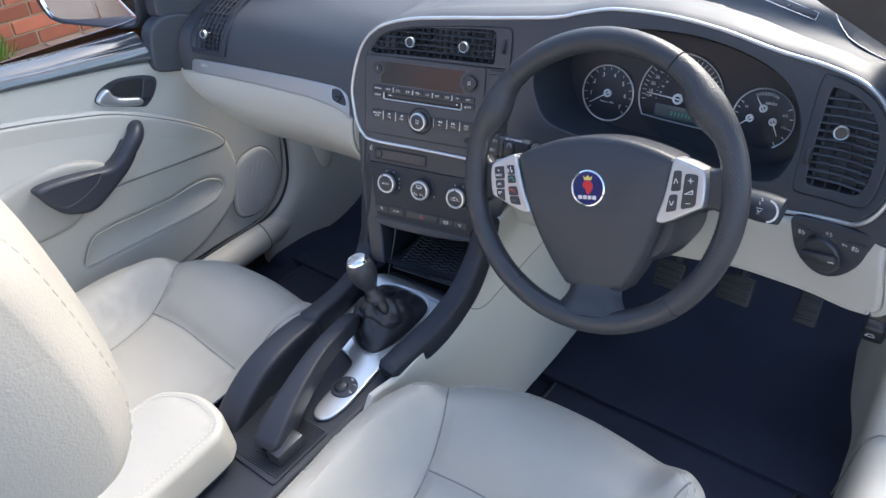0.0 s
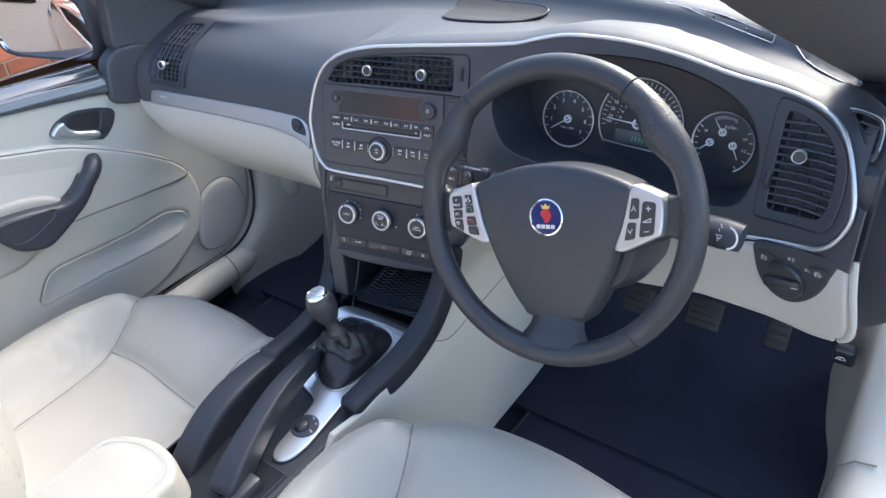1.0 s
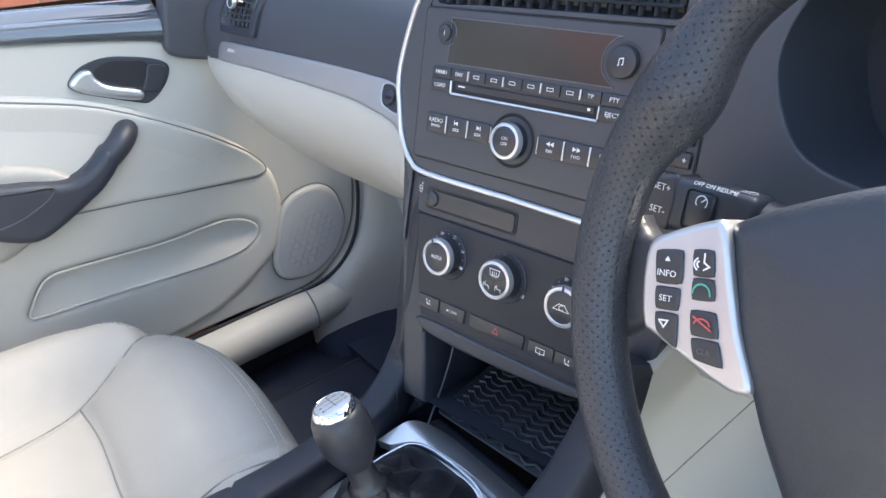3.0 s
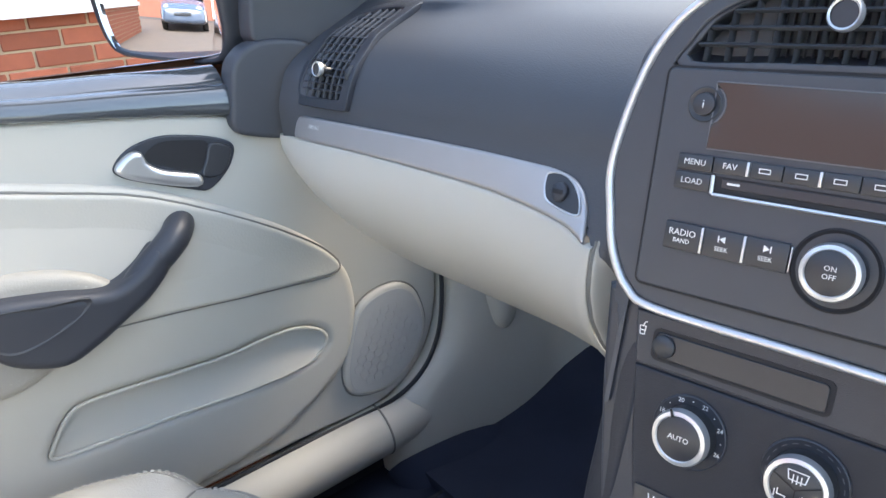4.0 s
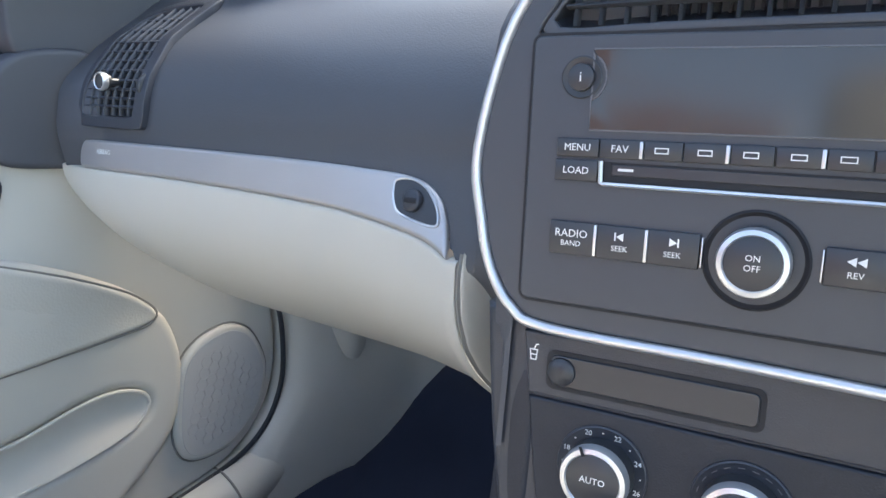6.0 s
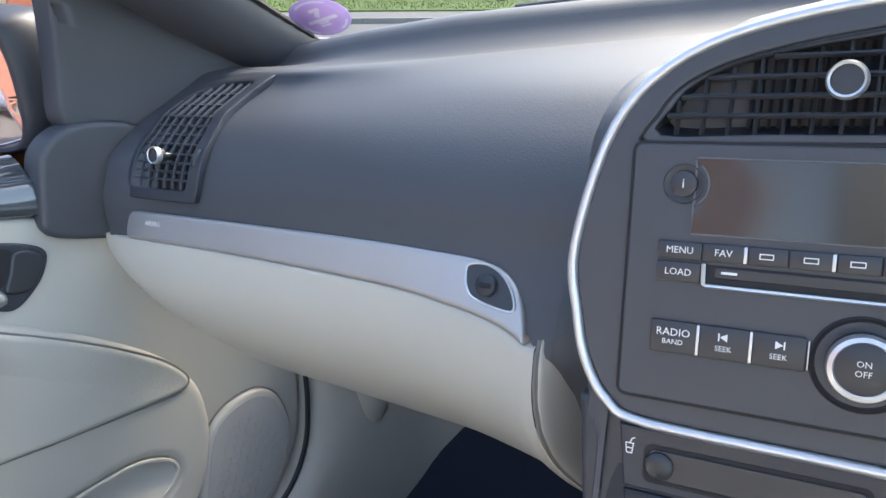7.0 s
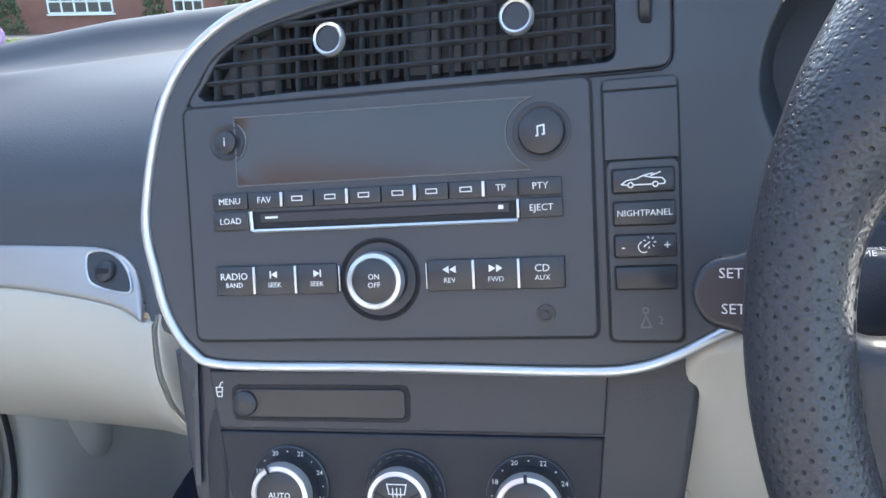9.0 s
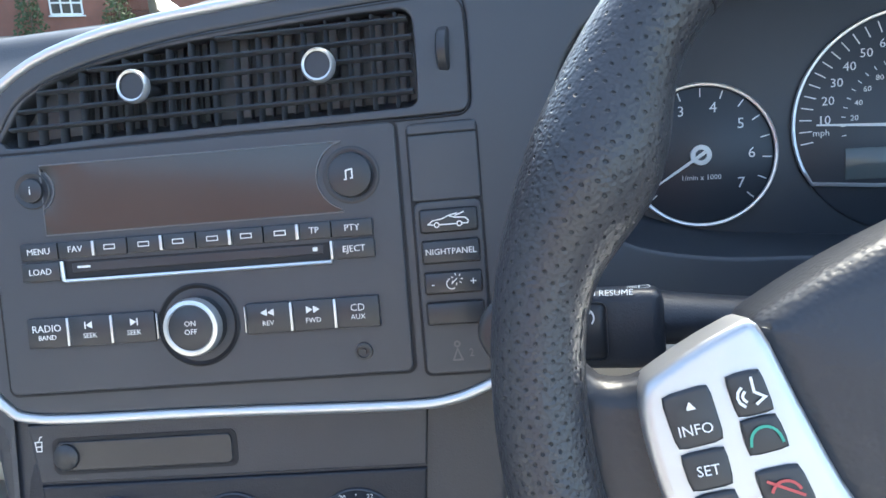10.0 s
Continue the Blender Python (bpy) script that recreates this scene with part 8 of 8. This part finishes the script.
def brick_paint(name, color):
    m = surface(name, color, 0.85, grain=0.5, grain_scale=180, vary=0.22, vary_scale=16)
    n, l = m.node_tree.nodes, m.node_tree.links
    info = n.new("ShaderNodeObjectInfo")
    ramp = n.new("ShaderNodeMapRange")
    ramp.inputs["To Min"].default_value, ramp.inputs["To Max"].default_value = 0.62, 1.25
    l.new(info.outputs["Random"], ramp.inputs["Value"])
    hsv = n.new("ShaderNodeHueSaturation")
    b = n["Principled BSDF"]
    src = b.inputs["Base Color"].links[0].from_socket
    l.new(src, hsv.inputs["Color"])
    l.new(ramp.outputs[0], hsv.inputs["Value"])
    l.new(hsv.outputs[0], b.inputs["Base Color"])
    return m


BRICK = brick_paint("red_brick", (0.36, 0.115, 0.065))

big = 400.0
ground = outside_part("ground", prism([V(-big, -big, 0), V(big, -big, 0), V(big, big, 0), V(-big, big, 0)], -0.6, -0.10), ASPHALT)
tagged(ground, "open ground to the horizon", "ground", kind="structure")
road = outside_part("road", band(-60, 90, -7.4, -0.05, -0.4, -0.045), ASPHALT)
tagged(road, "grey asphalt road with a white broken line", "road", kind="structure")
drive = outside_part("drive", prism([V(-12, -14, 0), V(6, -14, 0), V(14, 13, 0), V(-3, 13.5, 0), V(-9, 6, 0)], -0.4, 0.0), PAVER)
tagged(drive, "brown paved drive under the car", "drive", kind="structure")
for a in (-16.2, -9.4, -2.6, 4.2, 11.0, 17.8):
    ln = outside_part("road_line", band(a - 0.3, a + 4.2, -3.75, -3.62, -0.046, -0.038), LINE)
    tagged(ln, "worn white centre line on the road", "road marking", kind="structure")
for k in range(26):
    a = -14 + 1.0 * k
    low = 7.0 < a < 14.5
    outside_kerb = outside_part("kerb", band(a + 0.006, a + 0.994, -0.05, 0.10, -0.3, 0.02 if low else 0.075), CONCRETE, smooth=False)
    tagged(outside_kerb, "grey concrete kerb stone along the road", "kerb", "kerb stones", kind="structure")
path_ = outside_part("pavement", band(-60, 90, 0.10, 3.2, -0.3, 0.05), FOOTWAY)
tagged(path_, "grey tarmac footway", "pavement", kind="structure")
lawn = outside_part("lawn", band(-30, 6.2, 3.2, 11.5, -0.3, 0.09), GRASS)
tagged(lawn, "mown green verge in front of the houses", "grass", kind="structure")
lawn2 = outside_part("lawn", band(15.5, 40, 3.2, 11.5, -0.3, 0.09), GRASS)
tagged(lawn2, "mown green lawn beyond the shared drive", "grass", kind="structure")
drive2 = outside_part("drive", band(6.2, 15.5, 3.2, 26, -0.3, 0.06), DRIVE)
tagged(drive2, "pale shared drive across the road", "drive", kind="structure")
drive3 = outside_part("drive", band(-30, 6.2, 11.5, 17.0, -0.3, 0.07), DRIVE)
tagged(drive3, "pale drive in front of the garages", "drive", kind="structure")
blades = bmesh.new()
rnd = random.Random(7)
for _ in range(9000):
    p = road_point(rnd.uniform(-16, 6.1), rnd.uniform(3.25, 11.4), 0.085)
    h, t = rnd.uniform(0.03, 0.08), rnd.uniform(0, 6.28)
    q = V(math.cos(t), math.sin(t), 0) * 0.012
    blades.faces.new([blades.verts.new(p - q), blades.verts.new(p + q), blades.verts.new(p + V(rnd.uniform(-0.02, 0.02), rnd.uniform(-0.02, 0.02), h))])
tagged(outside_part("grass_blades", blades, GRASS, smooth=False), "short green grass blades on the verge", "grass", kind="stuff")

# ---- far houses ----
def house(a0, a1, c, label, doors, windows):
    h = outside_thing("house", label, "house", road_point((a0 + a1) / 2, c), "houses across the road")
    outside_part("wall", band(a0, a1, c, c + 7, -0.3, 5.2), BRICK_FAR, h, "red brick wall")
    p = [road_point(a0 - 0.3, c - 0.4, 5.2), road_point(a1 + 0.3, c - 0.4, 5.2), road_point(a1 + 0.3, c + 7.4, 5.2), road_point(a0 - 0.3, c + 7.4, 5.2), road_point(a0 - 0.3, c + 3.5, 7.8), road_point(a1 + 0.3, c + 3.5, 7.8)]
    bm = bmesh.new()
    v = [bm.verts.new(q) for q in p]
    for f in ((0, 1, 5, 4), (2, 3, 4, 5), (0, 4, 3), (1, 2, 5), (0, 3, 2, 1)):
        bm.faces.new([v[i] for i in f])
    bmesh.ops.recalc_face_normals(bm, faces=bm.faces)
    outside_part("roof", bm, ROOF, h, "brown tiled roof", smooth=False)
    for a, w, z0, z1, mat_ in doors:
        d = outside_part("door", band(a - w / 2, a + w / 2, c - 0.06, c + 0.02, z0, z1), mat_, h, "white panelled door", smooth=False)
        for k in range(1, 5):
            z = z0 + (z1 - z0) * k / 5
            outside_part("rail", band(a - w / 2 + 0.06, a + w / 2 - 0.06, c - 0.075, c - 0.055, z - 0.02, z + 0.02), mat_, d, smooth=False)
        for s in (-1, 1):
            outside_part("jamb", band(a + s * (w / 2 + 0.04) - 0.05, a + s * (w / 2 + 0.04) + 0.05, c - 0.10, c + 0.02, z0, z1 + 0.08), UPVC, d, smooth=False)
    for a, w, z0, z1 in windows:
        win = outside_part("window", band(a - w / 2, a + w / 2, c - 0.04, c + 0.02, z0, z1), WINDOW, h, "dark glazed window", smooth=False)
        n = max(2, round(w / 0.45))
        for k in range(n + 1):
            x = a - w / 2 + w * k / n
            outside_part("bar", band(x - 0.035, x + 0.035, c - 0.08, c - 0.03, z0, z1), UPVC, win, smooth=False)
        for z in np.linspace(z0, z1, 4):
            outside_part("bar", band(a - w / 2, a + w / 2, c - 0.08, c - 0.03, z - 0.035, z + 0.035), UPVC, win, smooth=False)
        outside_part("sill", band(a - w / 2 - 0.1, a + w / 2 + 0.1, c - 0.14, c, z0 - 0.10, z0 - 0.03), UPVC, win, smooth=False)


BRICK_FAR = surface("far_red_brick", (0.24, 0.10, 0.075), 0.9, vary=0.25, vary_scale=3)
house(-24, -6.5, 17.0, "red brick house with white garage doors", [(-20.5, 2.3, 0.0, 2.1, GARAGE), (-15.0, 2.3, 0.0, 2.1, GARAGE), (-11.4, 2.3, 0.0, 2.1, GARAGE), (-8.2, 0.9, 0.0, 2.0, UPVC)], [(-18, 1.6, 3.0, 4.2), (-11, 1.6, 3.0, 4.2)])
house(-6.4, 5.0, 18.0, "red brick house with a white bay window", [(-4.8, 0.95, 0.0, 2.05, UPVC)], [(-0.8, 2.4, 0.85, 2.2), (3.5, 1.2, 0.85, 2.2), (-0.8, 2.2, 3.1, 4.3)])
house(5.2, 24, 27.0, "red brick house beyond the shared drive", [(9, 2.3, 0.0, 2.1, GARAGE), (13.2, 0.95, 0, 2.05, UPVC)], [(16.5, 2.2, 0.8, 2.1), (10, 1.8, 3.0, 4.2)])


def bush(a, c, r, h, label, seed):
    b = outside_thing("bush", label, "bush", road_point(a, c), "front garden bushes")
    rnd = random.Random(seed)
    bm = bmesh.new()
    for _ in range(420):
        t, f, k = rnd.uniform(0, 6.28), rnd.random() ** 0.4, rnd.random()
        p = road_point(a, c, 0.1) + V(math.cos(t) * r * f * (1 - 0.5 * k), math.sin(t) * r * f * (1 - 0.5 * k), k * h)
        n = V(rnd.uniform(-1, 1), rnd.uniform(-1, 1), rnd.uniform(-0.4, 1)).normalized()
        s = n.orthogonal().normalized() * rnd.uniform(0.05, 0.11)
        u = n.cross(s) * 0.7
        bm.faces.new([bm.verts.new(p - s), bm.verts.new(p + u), bm.verts.new(p + s), bm.verts.new(p - u)])
    outside_part("foliage", bm, LEAF, b, smooth=False)
    outside_part("stems", tube([road_point(a, c, 0), road_point(a + 0.05, c, h * 0.6)], 0.03, sides=6), BARK, b)


LEAF = surface("dark_leaf", (0.045, 0.075, 0.025), 0.7, vary=0.4, vary_scale=6)
BARK = surface("bark", (0.11, 0.085, 0.065), 0.9, grain=0.6, grain_scale=60, vary=0.3)
bush(-3.4, 17.2, 0.6, 1.3, "dark green shrub beside a white door", 1)
bush(2.0, 17.2, 0.7, 1.5, "dark green shrub under a bay window", 2)
bush(5.4, 17.4, 0.8, 1.6, "dark green shrub at the corner of a drive", 3)
tree = outside_thing("tree", "slender street tree growing on the verge", "tree", road_point(4.6, 9.0))
bp = road_point(4.6, 9.0, 0)
outside_part("trunk", tube([bp + V(0.04 * math.sin(k), 0.03 * k * 0.3, 0.45 * k) for k in range(9)], [0.19, 0.15, 0.135, 0.13, 0.125, 0.12, 0.11, 0.10, 0.09], sides=10), BARK, tree)
crown = bmesh.new()
rnd = random.Random(11)
limbs = []
for k in range(9):
    t = k * 0.7
    e = bp + V(math.cos(t) * rnd.uniform(0.8, 1.7), math.sin(t) * rnd.uniform(0.8, 1.7), rnd.uniform(4.2, 6.4))
    limbs.append(e)
    outside_part("limb", tube([bp + V(0, 0.08, 3.0 + 0.08 * k), (bp + V(0, 0, 3.6)).lerp(e, 0.5), e], [0.06, 0.04, 0.015], sides=6), BARK, tree)
for _ in range(1600):
    c = rnd.choice(limbs)
    p = c + V(rnd.gauss(0, 0.5), rnd.gauss(0, 0.5), rnd.gauss(0, 0.4))
    n = V(rnd.uniform(-1, 1), rnd.uniform(-1, 1), rnd.uniform(-1, 1)).normalized()
    s = n.orthogonal().normalized() * rnd.uniform(0.05, 0.10)
    u = n.cross(s) * 0.6
    crown.faces.new([crown.verts.new(p - s), crown.verts.new(p + u), crown.verts.new(p + s), crown.verts.new(p - u)])
outside_part("crown", crown, LEAF, tree, smooth=False)


# ---- parked cars ----
def parked_car(origin, ahead, paint, label, length=4.4, height=1.42):
    """A saloon: body, glasshouse, windows, lamps and four wheels."""
    c = outside_thing("parked_car", label, "car", (origin.x, origin.y, origin.z), "parked cars")
    x = V(ahead.x, ahead.y, 0).normalized()
    y = V(-x.y, x.x, 0)
    at = lambda a, b, z: origin + x * a + y * b + V(0, 0, z)
    rows = []
    hl = length / 2
    for a, w, z0, z1 in ((-hl, 0.66, 0.35, 0.80), (-hl + 0.1, 0.80, 0.25, 0.92), (-hl + 0.7, 0.87, 0.20, 0.97), (-0.6, 0.89, 0.18, 0.96), (0.4, 0.89, 0.18, 0.95), (1.0, 0.88, 0.18, 0.92), (hl - 0.5, 0.84, 0.20, 0.80), (hl - 0.08, 0.74, 0.28, 0.66), (hl, 0.60, 0.36, 0.56)):
        rows.append([at(a, b * w, z0 + (z1 - z0) * k) for b, k in ((-0.92, 0.0), (-1, 0.35), (-0.97, 0.75), (-0.86, 0.97), (0, 1.03), (0.86, 0.97), (0.97, 0.75), (1, 0.35), (0.92, 0.0), (0, -0.05))])
    outside_part("body", loft(rows, 2, 3, closed=True, cap=True), paint, c)
    rows = []
    for a, w, z in ((-hl + 0.45, 0.70, 0.93), (-hl + 0.95, 0.66, height - 0.12), (-0.55, 0.62, height), (0.15, 0.62, height - 0.03), (0.62, 0.68, height - 0.2), (1.15, 0.78, 0.92)):
        rows.append([at(a, b * (w + (0.84 - w) * (1 - k)), 0.90 + (z - 0.90) * k) for b, k in ((-1, 0), (-0.97, 0.6), (-0.88, 0.95), (0, 1.04), (0.88, 0.95), (0.97, 0.6), (1, 0))])
    outside_part("glasshouse", loft(rows, 2, 3), WINDOW, c, "dark car windows")
    rows = [[at(a, b * 0.60, height - 0.02 + 0.02 * (1 - abs(b))) for b in (-1, -0.5, 0, 0.5, 1)] for a in (-0.95, -0.5, 0.0, 0.25)]
    outside_part("roof_skin", loft(rows, 2, 2, thick=0.03), paint, c)
    for a in (-hl + 0.85, hl - 0.85):
        for b in (-1, 1):
            m = frame_of(at(a, b * 0.80, 0.315), x, V(0, 0, 1))
            if b > 0:
                m = m @ pose(0, 0, 0, 0, 180, 0)
            w = outside_part("wheel", lathe([(0.20, 0.06), (0.29, 0.07), (0.315, 0.04), (0.315, -0.10), (0.28, -0.13)], 28, m=m), TYRE, c, "black tyre")
            outside_part("rim", lathe([(0.20, 0.062), (0.19, 0.05), (0.17, 0.02), (0.06, 0.045), (0, 0.05)], 24, m=m), ALLOY, w, "silver alloy rim")
            for k in range(7):
                t = 2 * math.pi * k / 7
                outside_part("spoke", tube([m @ V(0.03 * math.cos(t), 0.03 * math.sin(t), 0.055), m @ V(0.19 * math.cos(t), 0.19 * math.sin(t), 0.06)], 0.016, sides=5), ALLOY, w)
    for b in (-0.58, 0.58):
        outside_part("headlamp", lathe([(0.0, 0.05), (0.10, 0.03), (0.13, -0.03)], 18, m=frame_of(at(hl - 0.14, b, 0.62), y, V(0, 0, 1))), ALLOY, c, "clear headlamp")
        outside_part("tail_lamp", block(-0.12, -0.07, -0.03, 0.12, 0.07, 0.02, 0.02, 2, m=frame_of(at(-hl + 0.06, b, 0.78), y, V(0, 0, 1))), REDP, c, "red tail lamp")
    outside_part("grille", block(-0.32, -0.08, -0.02, 0.32, 0.08, 0.03, 0.02, 2, m=frame_of(at(hl - 0.03, 0, 0.50), y, V(0, 0, 1))), RUBBER, c)
    return c


paint = lambda name, col: surface(name, col, 0.25, metal=0.3, coat=1.0, vary=0.03)
parked_car(road_point(-14.6, 12.6, 0.07), ALONG, paint("white_paint", (0.72, 0.73, 0.74)), "white saloon parked on a drive across the road")
parked_car(road_point(7.6, 20.5, 0.06), -ACROSS * 0.8 + ALONG * 0.5, paint("dark_grey_paint", (0.06, 0.065, 0.07)), "dark grey car parked on the shared drive", 4.5, 1.65)
parked_car(road_point(16.5, 22.5, 0.06), -ACROSS, paint("grey_green_paint", (0.12, 0.14, 0.14)), "grey car parked further along", 4.3, 1.5)
parked_car(V(-1.9, -11.6, GZ), V(0.05, 1, 0), paint("silver_blue_paint", (0.10, 0.15, 0.25)), "silver blue car parked behind on the drive")

# ---- own car body seen in the mirror ----
flank = thing("open_car", "copper brown rear flank, boot and bonnet of the open car", "car", at=(-0.6, -1.8, 0.6))
rows = []
for y, w in ((-1.2, 0.0), (-1.5, 0.012), (-1.9, 0.01), (-2.3, -0.02), (-2.7, -0.07), (-3.0, -0.16)):
    rows.append([V(-0.70 - w, y, 0.93 + 0.01 * (y + 1.2)), V(-0.76 - w, y, 0.90), V(-0.815 - w, y, 0.80), V(-0.85 - w, y, 0.62), V(-0.84 - w, y, 0.42), V(-0.80 - w, y, 0.22)])
part("rear_wing", loft(rows, 4, 3, thick=0.01), bpy.data.materials["copper_brown_paint"], flank, "metallic copper brown wing")
rows = [[V(x, y, 0.935 + 0.01 * (1 - (x / 0.7) ** 2) - 0.02 * max(0, -y - 2.2)) for x in (-0.70, -0.35, 0, 0.35, 0.70)] for y in (-1.75, -2.2, -2.6, -3.0)]
part("boot_lid", loft(rows, 3, 3, thick=0.01), bpy.data.materials["copper_brown_paint"], flank, "copper brown boot lid")
rows = [[V(-0.70 + 0.02, y, 0.92), V(-0.66, y, 0.88), V(-0.64, y, 0.70), V(-0.64, y, 0.40)] for y in (-1.15, -1.5, -1.9)]
part("rear_trim", loft(rows, 3, 2), CREAM_PLASTIC, flank, "cream rear side trim")
rows = [[V(x, y, z) for x in (-0.62, -0.3, 0, 0.3, 0.62)] for y, z in ((-1.15, 0.42), (-1.25, 0.46), (-1.6, 0.45), (-1.68, 0.6), (-1.78, 0.93))]
part("rear_bench", loft(rows, 3, 3), CREAM, flank, "cream leather rear bench")
part("bonnet", loft([[V(x, y, 0.90 - 0.10 * (y - 0.5) - 0.04 * (x / 0.7) ** 2) for x in (-0.75, -0.4, 0, 0.4, 0.75)] for y in (0.52, 0.8, 1.2, 1.6)], 3, 3, thick=0.01), bpy.data.materials["copper_brown_paint"], flank, "copper brown bonnet")

# ---- brick house beside the drive ----
BX = -3.30
wall = outside_thing("brick_house", "red brick house wall with a white window beside the drive", "house", (BX - 0.2, -2, GZ))
outside_part("core", prism([V(BX - 0.30, -9, 0), V(BX, -9, 0), V(BX, 2.07, 0), V(BX - 0.30, 2.07, 0)], -0.3, 0.66), MORTAR, wall, "mortar behind the bricks")
outside_part("core", prism([V(BX - 0.30, 0.9, 0), V(BX, 0.9, 0), V(BX, 2.07, 0), V(BX - 0.30, 2.07, 0)], 0.66, 2.6), MORTAR, wall)
outside_part("sill", prism([V(BX - 0.2, -9, 0), V(BX + 0.07, -9, 0), V(BX + 0.07, 0.88, 0), V(BX - 0.2, 0.88, 0)], 0.66, 0.74), UPVC, wall, "white window sill", smooth=False)
win = outside_part("window", prism([V(BX - 0.14, -9, 0), V(BX - 0.06, -9, 0), V(BX - 0.06, 0.86, 0), V(BX - 0.14, 0.86, 0)], 0.74, 2.3), WINDOW, wall, "dark glazed window", smooth=False)
outside_part("frame", prism([V(BX - 0.1, -9, 0), V(BX - 0.01, -9, 0), V(BX - 0.01, 0.87, 0), V(BX - 0.1, 0.87, 0)], 0.74, 0.92), UPVC, win, "white window frame", smooth=False)
for y in (-3, -1.6, -0.35, 0.84):
    outside_part("mullion", prism([V(BX - 0.1, y - 0.05, 0), V(BX - 0.012, y - 0.05, 0), V(BX - 0.012, y + 0.03, 0), V(BX - 0.1, y + 0.03, 0)], 0.92, 2.3), UPVC, win, smooth=False)
brick_mesh = bpy.data.meshes.new("brick")
b = block(-0.006, -0.1075, -0.0325, 0.10, 0.1075, 0.0325, 0.004, 1)
bmesh.ops.transform(b, matrix=OUTSIDE.to_3x3().to_4x4(), verts=b.verts)
b.to_mesh(brick_mesh)
b.free()
brick_mesh.materials.append(BRICK)
rnd = random.Random(3)


def lay(y, z, w=1.0):
    ob = new("brick", brick_mesh)
    ob.location = OUTSIDE @ V(BX - 0.092 + rnd.uniform(-0.003, 0.003), y, GZ + z)
    ob.scale = (1, w, 1)
    ob.parent = wall
    ob.matrix_parent_inverse = PLACE[wall.name].inverted()


for r in range(9):
    for k in range(24):
        y = 1.955 - 0.225 * k - (0.1125 if r % 2 else 0)
        if y > -3.2:
            lay(y, 0.04 + 0.075 * r)
for r in range(9, 30):
    for k in range(5):
        y = 1.955 - 0.225 * k - (0.1125 if r % 2 else 0)
        if y > 1.0:
            lay(y, 0.04 + 0.075 * r)
rest = bmesh.new()
for r in range(9):
    for k in range(25):
        y = -3.35 - 0.225 * k - (0.1125 if r % 2 else 0)
        block(BX - 0.10, y - 0.1075, GZ + 0.04 + 0.075 * r - 0.0325, BX + 0.008, y + 0.1075, GZ + 0.04 + 0.075 * r + 0.0325, 0, bm=rest)
tagged(outside_part("far_bricks", rest, BRICK, wall, smooth=False), kind="stuff")
# end face of the wall
for r in range(30):
    for k in range(1):
        ob = new("brick", brick_mesh)
        ob.location = OUTSIDE @ V(BX - 0.11, 1.985, GZ + 0.04 + 0.075 * r)
        ob.scale = (1.6, 0.9, 1)
        ob.parent = wall
        ob.matrix_parent_inverse = PLACE[wall.name].inverted()
# paving bricks on the drive beside the wall
pave_mesh = bpy.data.meshes.new("paver")
b = block(-0.049, -0.099, -0.02, 0.049, 0.099, 0.006, 0.003, 1)
bmesh.ops.transform(b, matrix=OUTSIDE.to_3x3().to_4x4(), verts=b.verts)
b.to_mesh(pave_mesh)
b.free()
PAVE1 = brick_paint("brown_paver", (0.19, 0.135, 0.105))
pave_mesh.materials.append(PAVE1)
for i in range(22):
    for j in range(13):
        ob = new("paver", pave_mesh)
        ob.location = OUTSIDE @ V(BX + 0.06 + 0.102 * i, -0.6 + 0.204 * j + (0.102 if i % 2 else 0), GZ + rnd.uniform(-0.001, 0.002))
        ob.parent = drive
        ob.matrix_parent_inverse = PLACE[drive.name].inverted()
weed = outside_thing("weed", "small green weed growing at the foot of the wall", "weed", (BX + 0.05, 0.45, GZ))
bm = bmesh.new()
for _ in range(90):
    t, f = rnd.uniform(0, 6.28), rnd.random()
    p = V(BX + 0.07, 0.45, GZ) + V(math.cos(t) * 0.07 * f, math.sin(t) * 0.09 * f, 0.01)
    e = p + V(math.cos(t) * 0.05, math.sin(t) * 0.05, rnd.uniform(0.04, 0.12))
    q = V(-math.sin(t), math.cos(t), 0) * 0.008
    bm.faces.new([bm.verts.new(p - q * 0.4), bm.verts.new(p + q * 0.4), bm.verts.new(p.lerp(e, 0.6) + q), bm.verts.new(e), bm.verts.new(p.lerp(e, 0.6) - q)])
outside_part("leaves", bm, surface("weed_leaf", (0.12, 0.22, 0.04), 0.7, vary=0.3, vary_scale=30), weed, smooth=False)
# house behind the drive, seen in the mirror
rear = outside_thing("brick_house", "red brick house behind the drive with a white downpipe", "house", (-2, -18, GZ))
outside_part("wall", prism([V(-9, -21, 0), V(1.2, -21, 0), V(1.2, -17.2, 0), V(-9, -17.2, 0)], -0.3, 6), BRICK_FAR, rear, "red brick wall")
outside_part("downpipe", tube([V(-0.6, -17.13, GZ), V(-0.6, -17.13, GZ + 6)], 0.06, sides=10), UPVC, rear, "white downpipe")
outside_part("corner_trim", prism([V(1.1, -17.2, 0), V(1.3, -17.2, 0), V(1.3, -17.0, 0), V(1.1, -17.0, 0)], 0, 6), UPVC, rear, "white corner board", smooth=False)
far_rear = outside_thing("house", "pale rendered house further behind", "house", (6, -20, GZ))
outside_part("wall", prism([V(2.5, -30, 0), V(14, -30, 0), V(14, -22, 0), V(2.5, -22, 0)], -0.3, 5), surface("pale_render", (0.55, 0.54, 0.50), 0.9, vary=0.1), far_rear)
outside_part("window", prism([V(4, -22, 0), V(6, -22, 0), V(6, -21.95, 0), V(4, -21.95, 0)], 1.0, 2.2), WINDOW, far_rear, smooth=False)
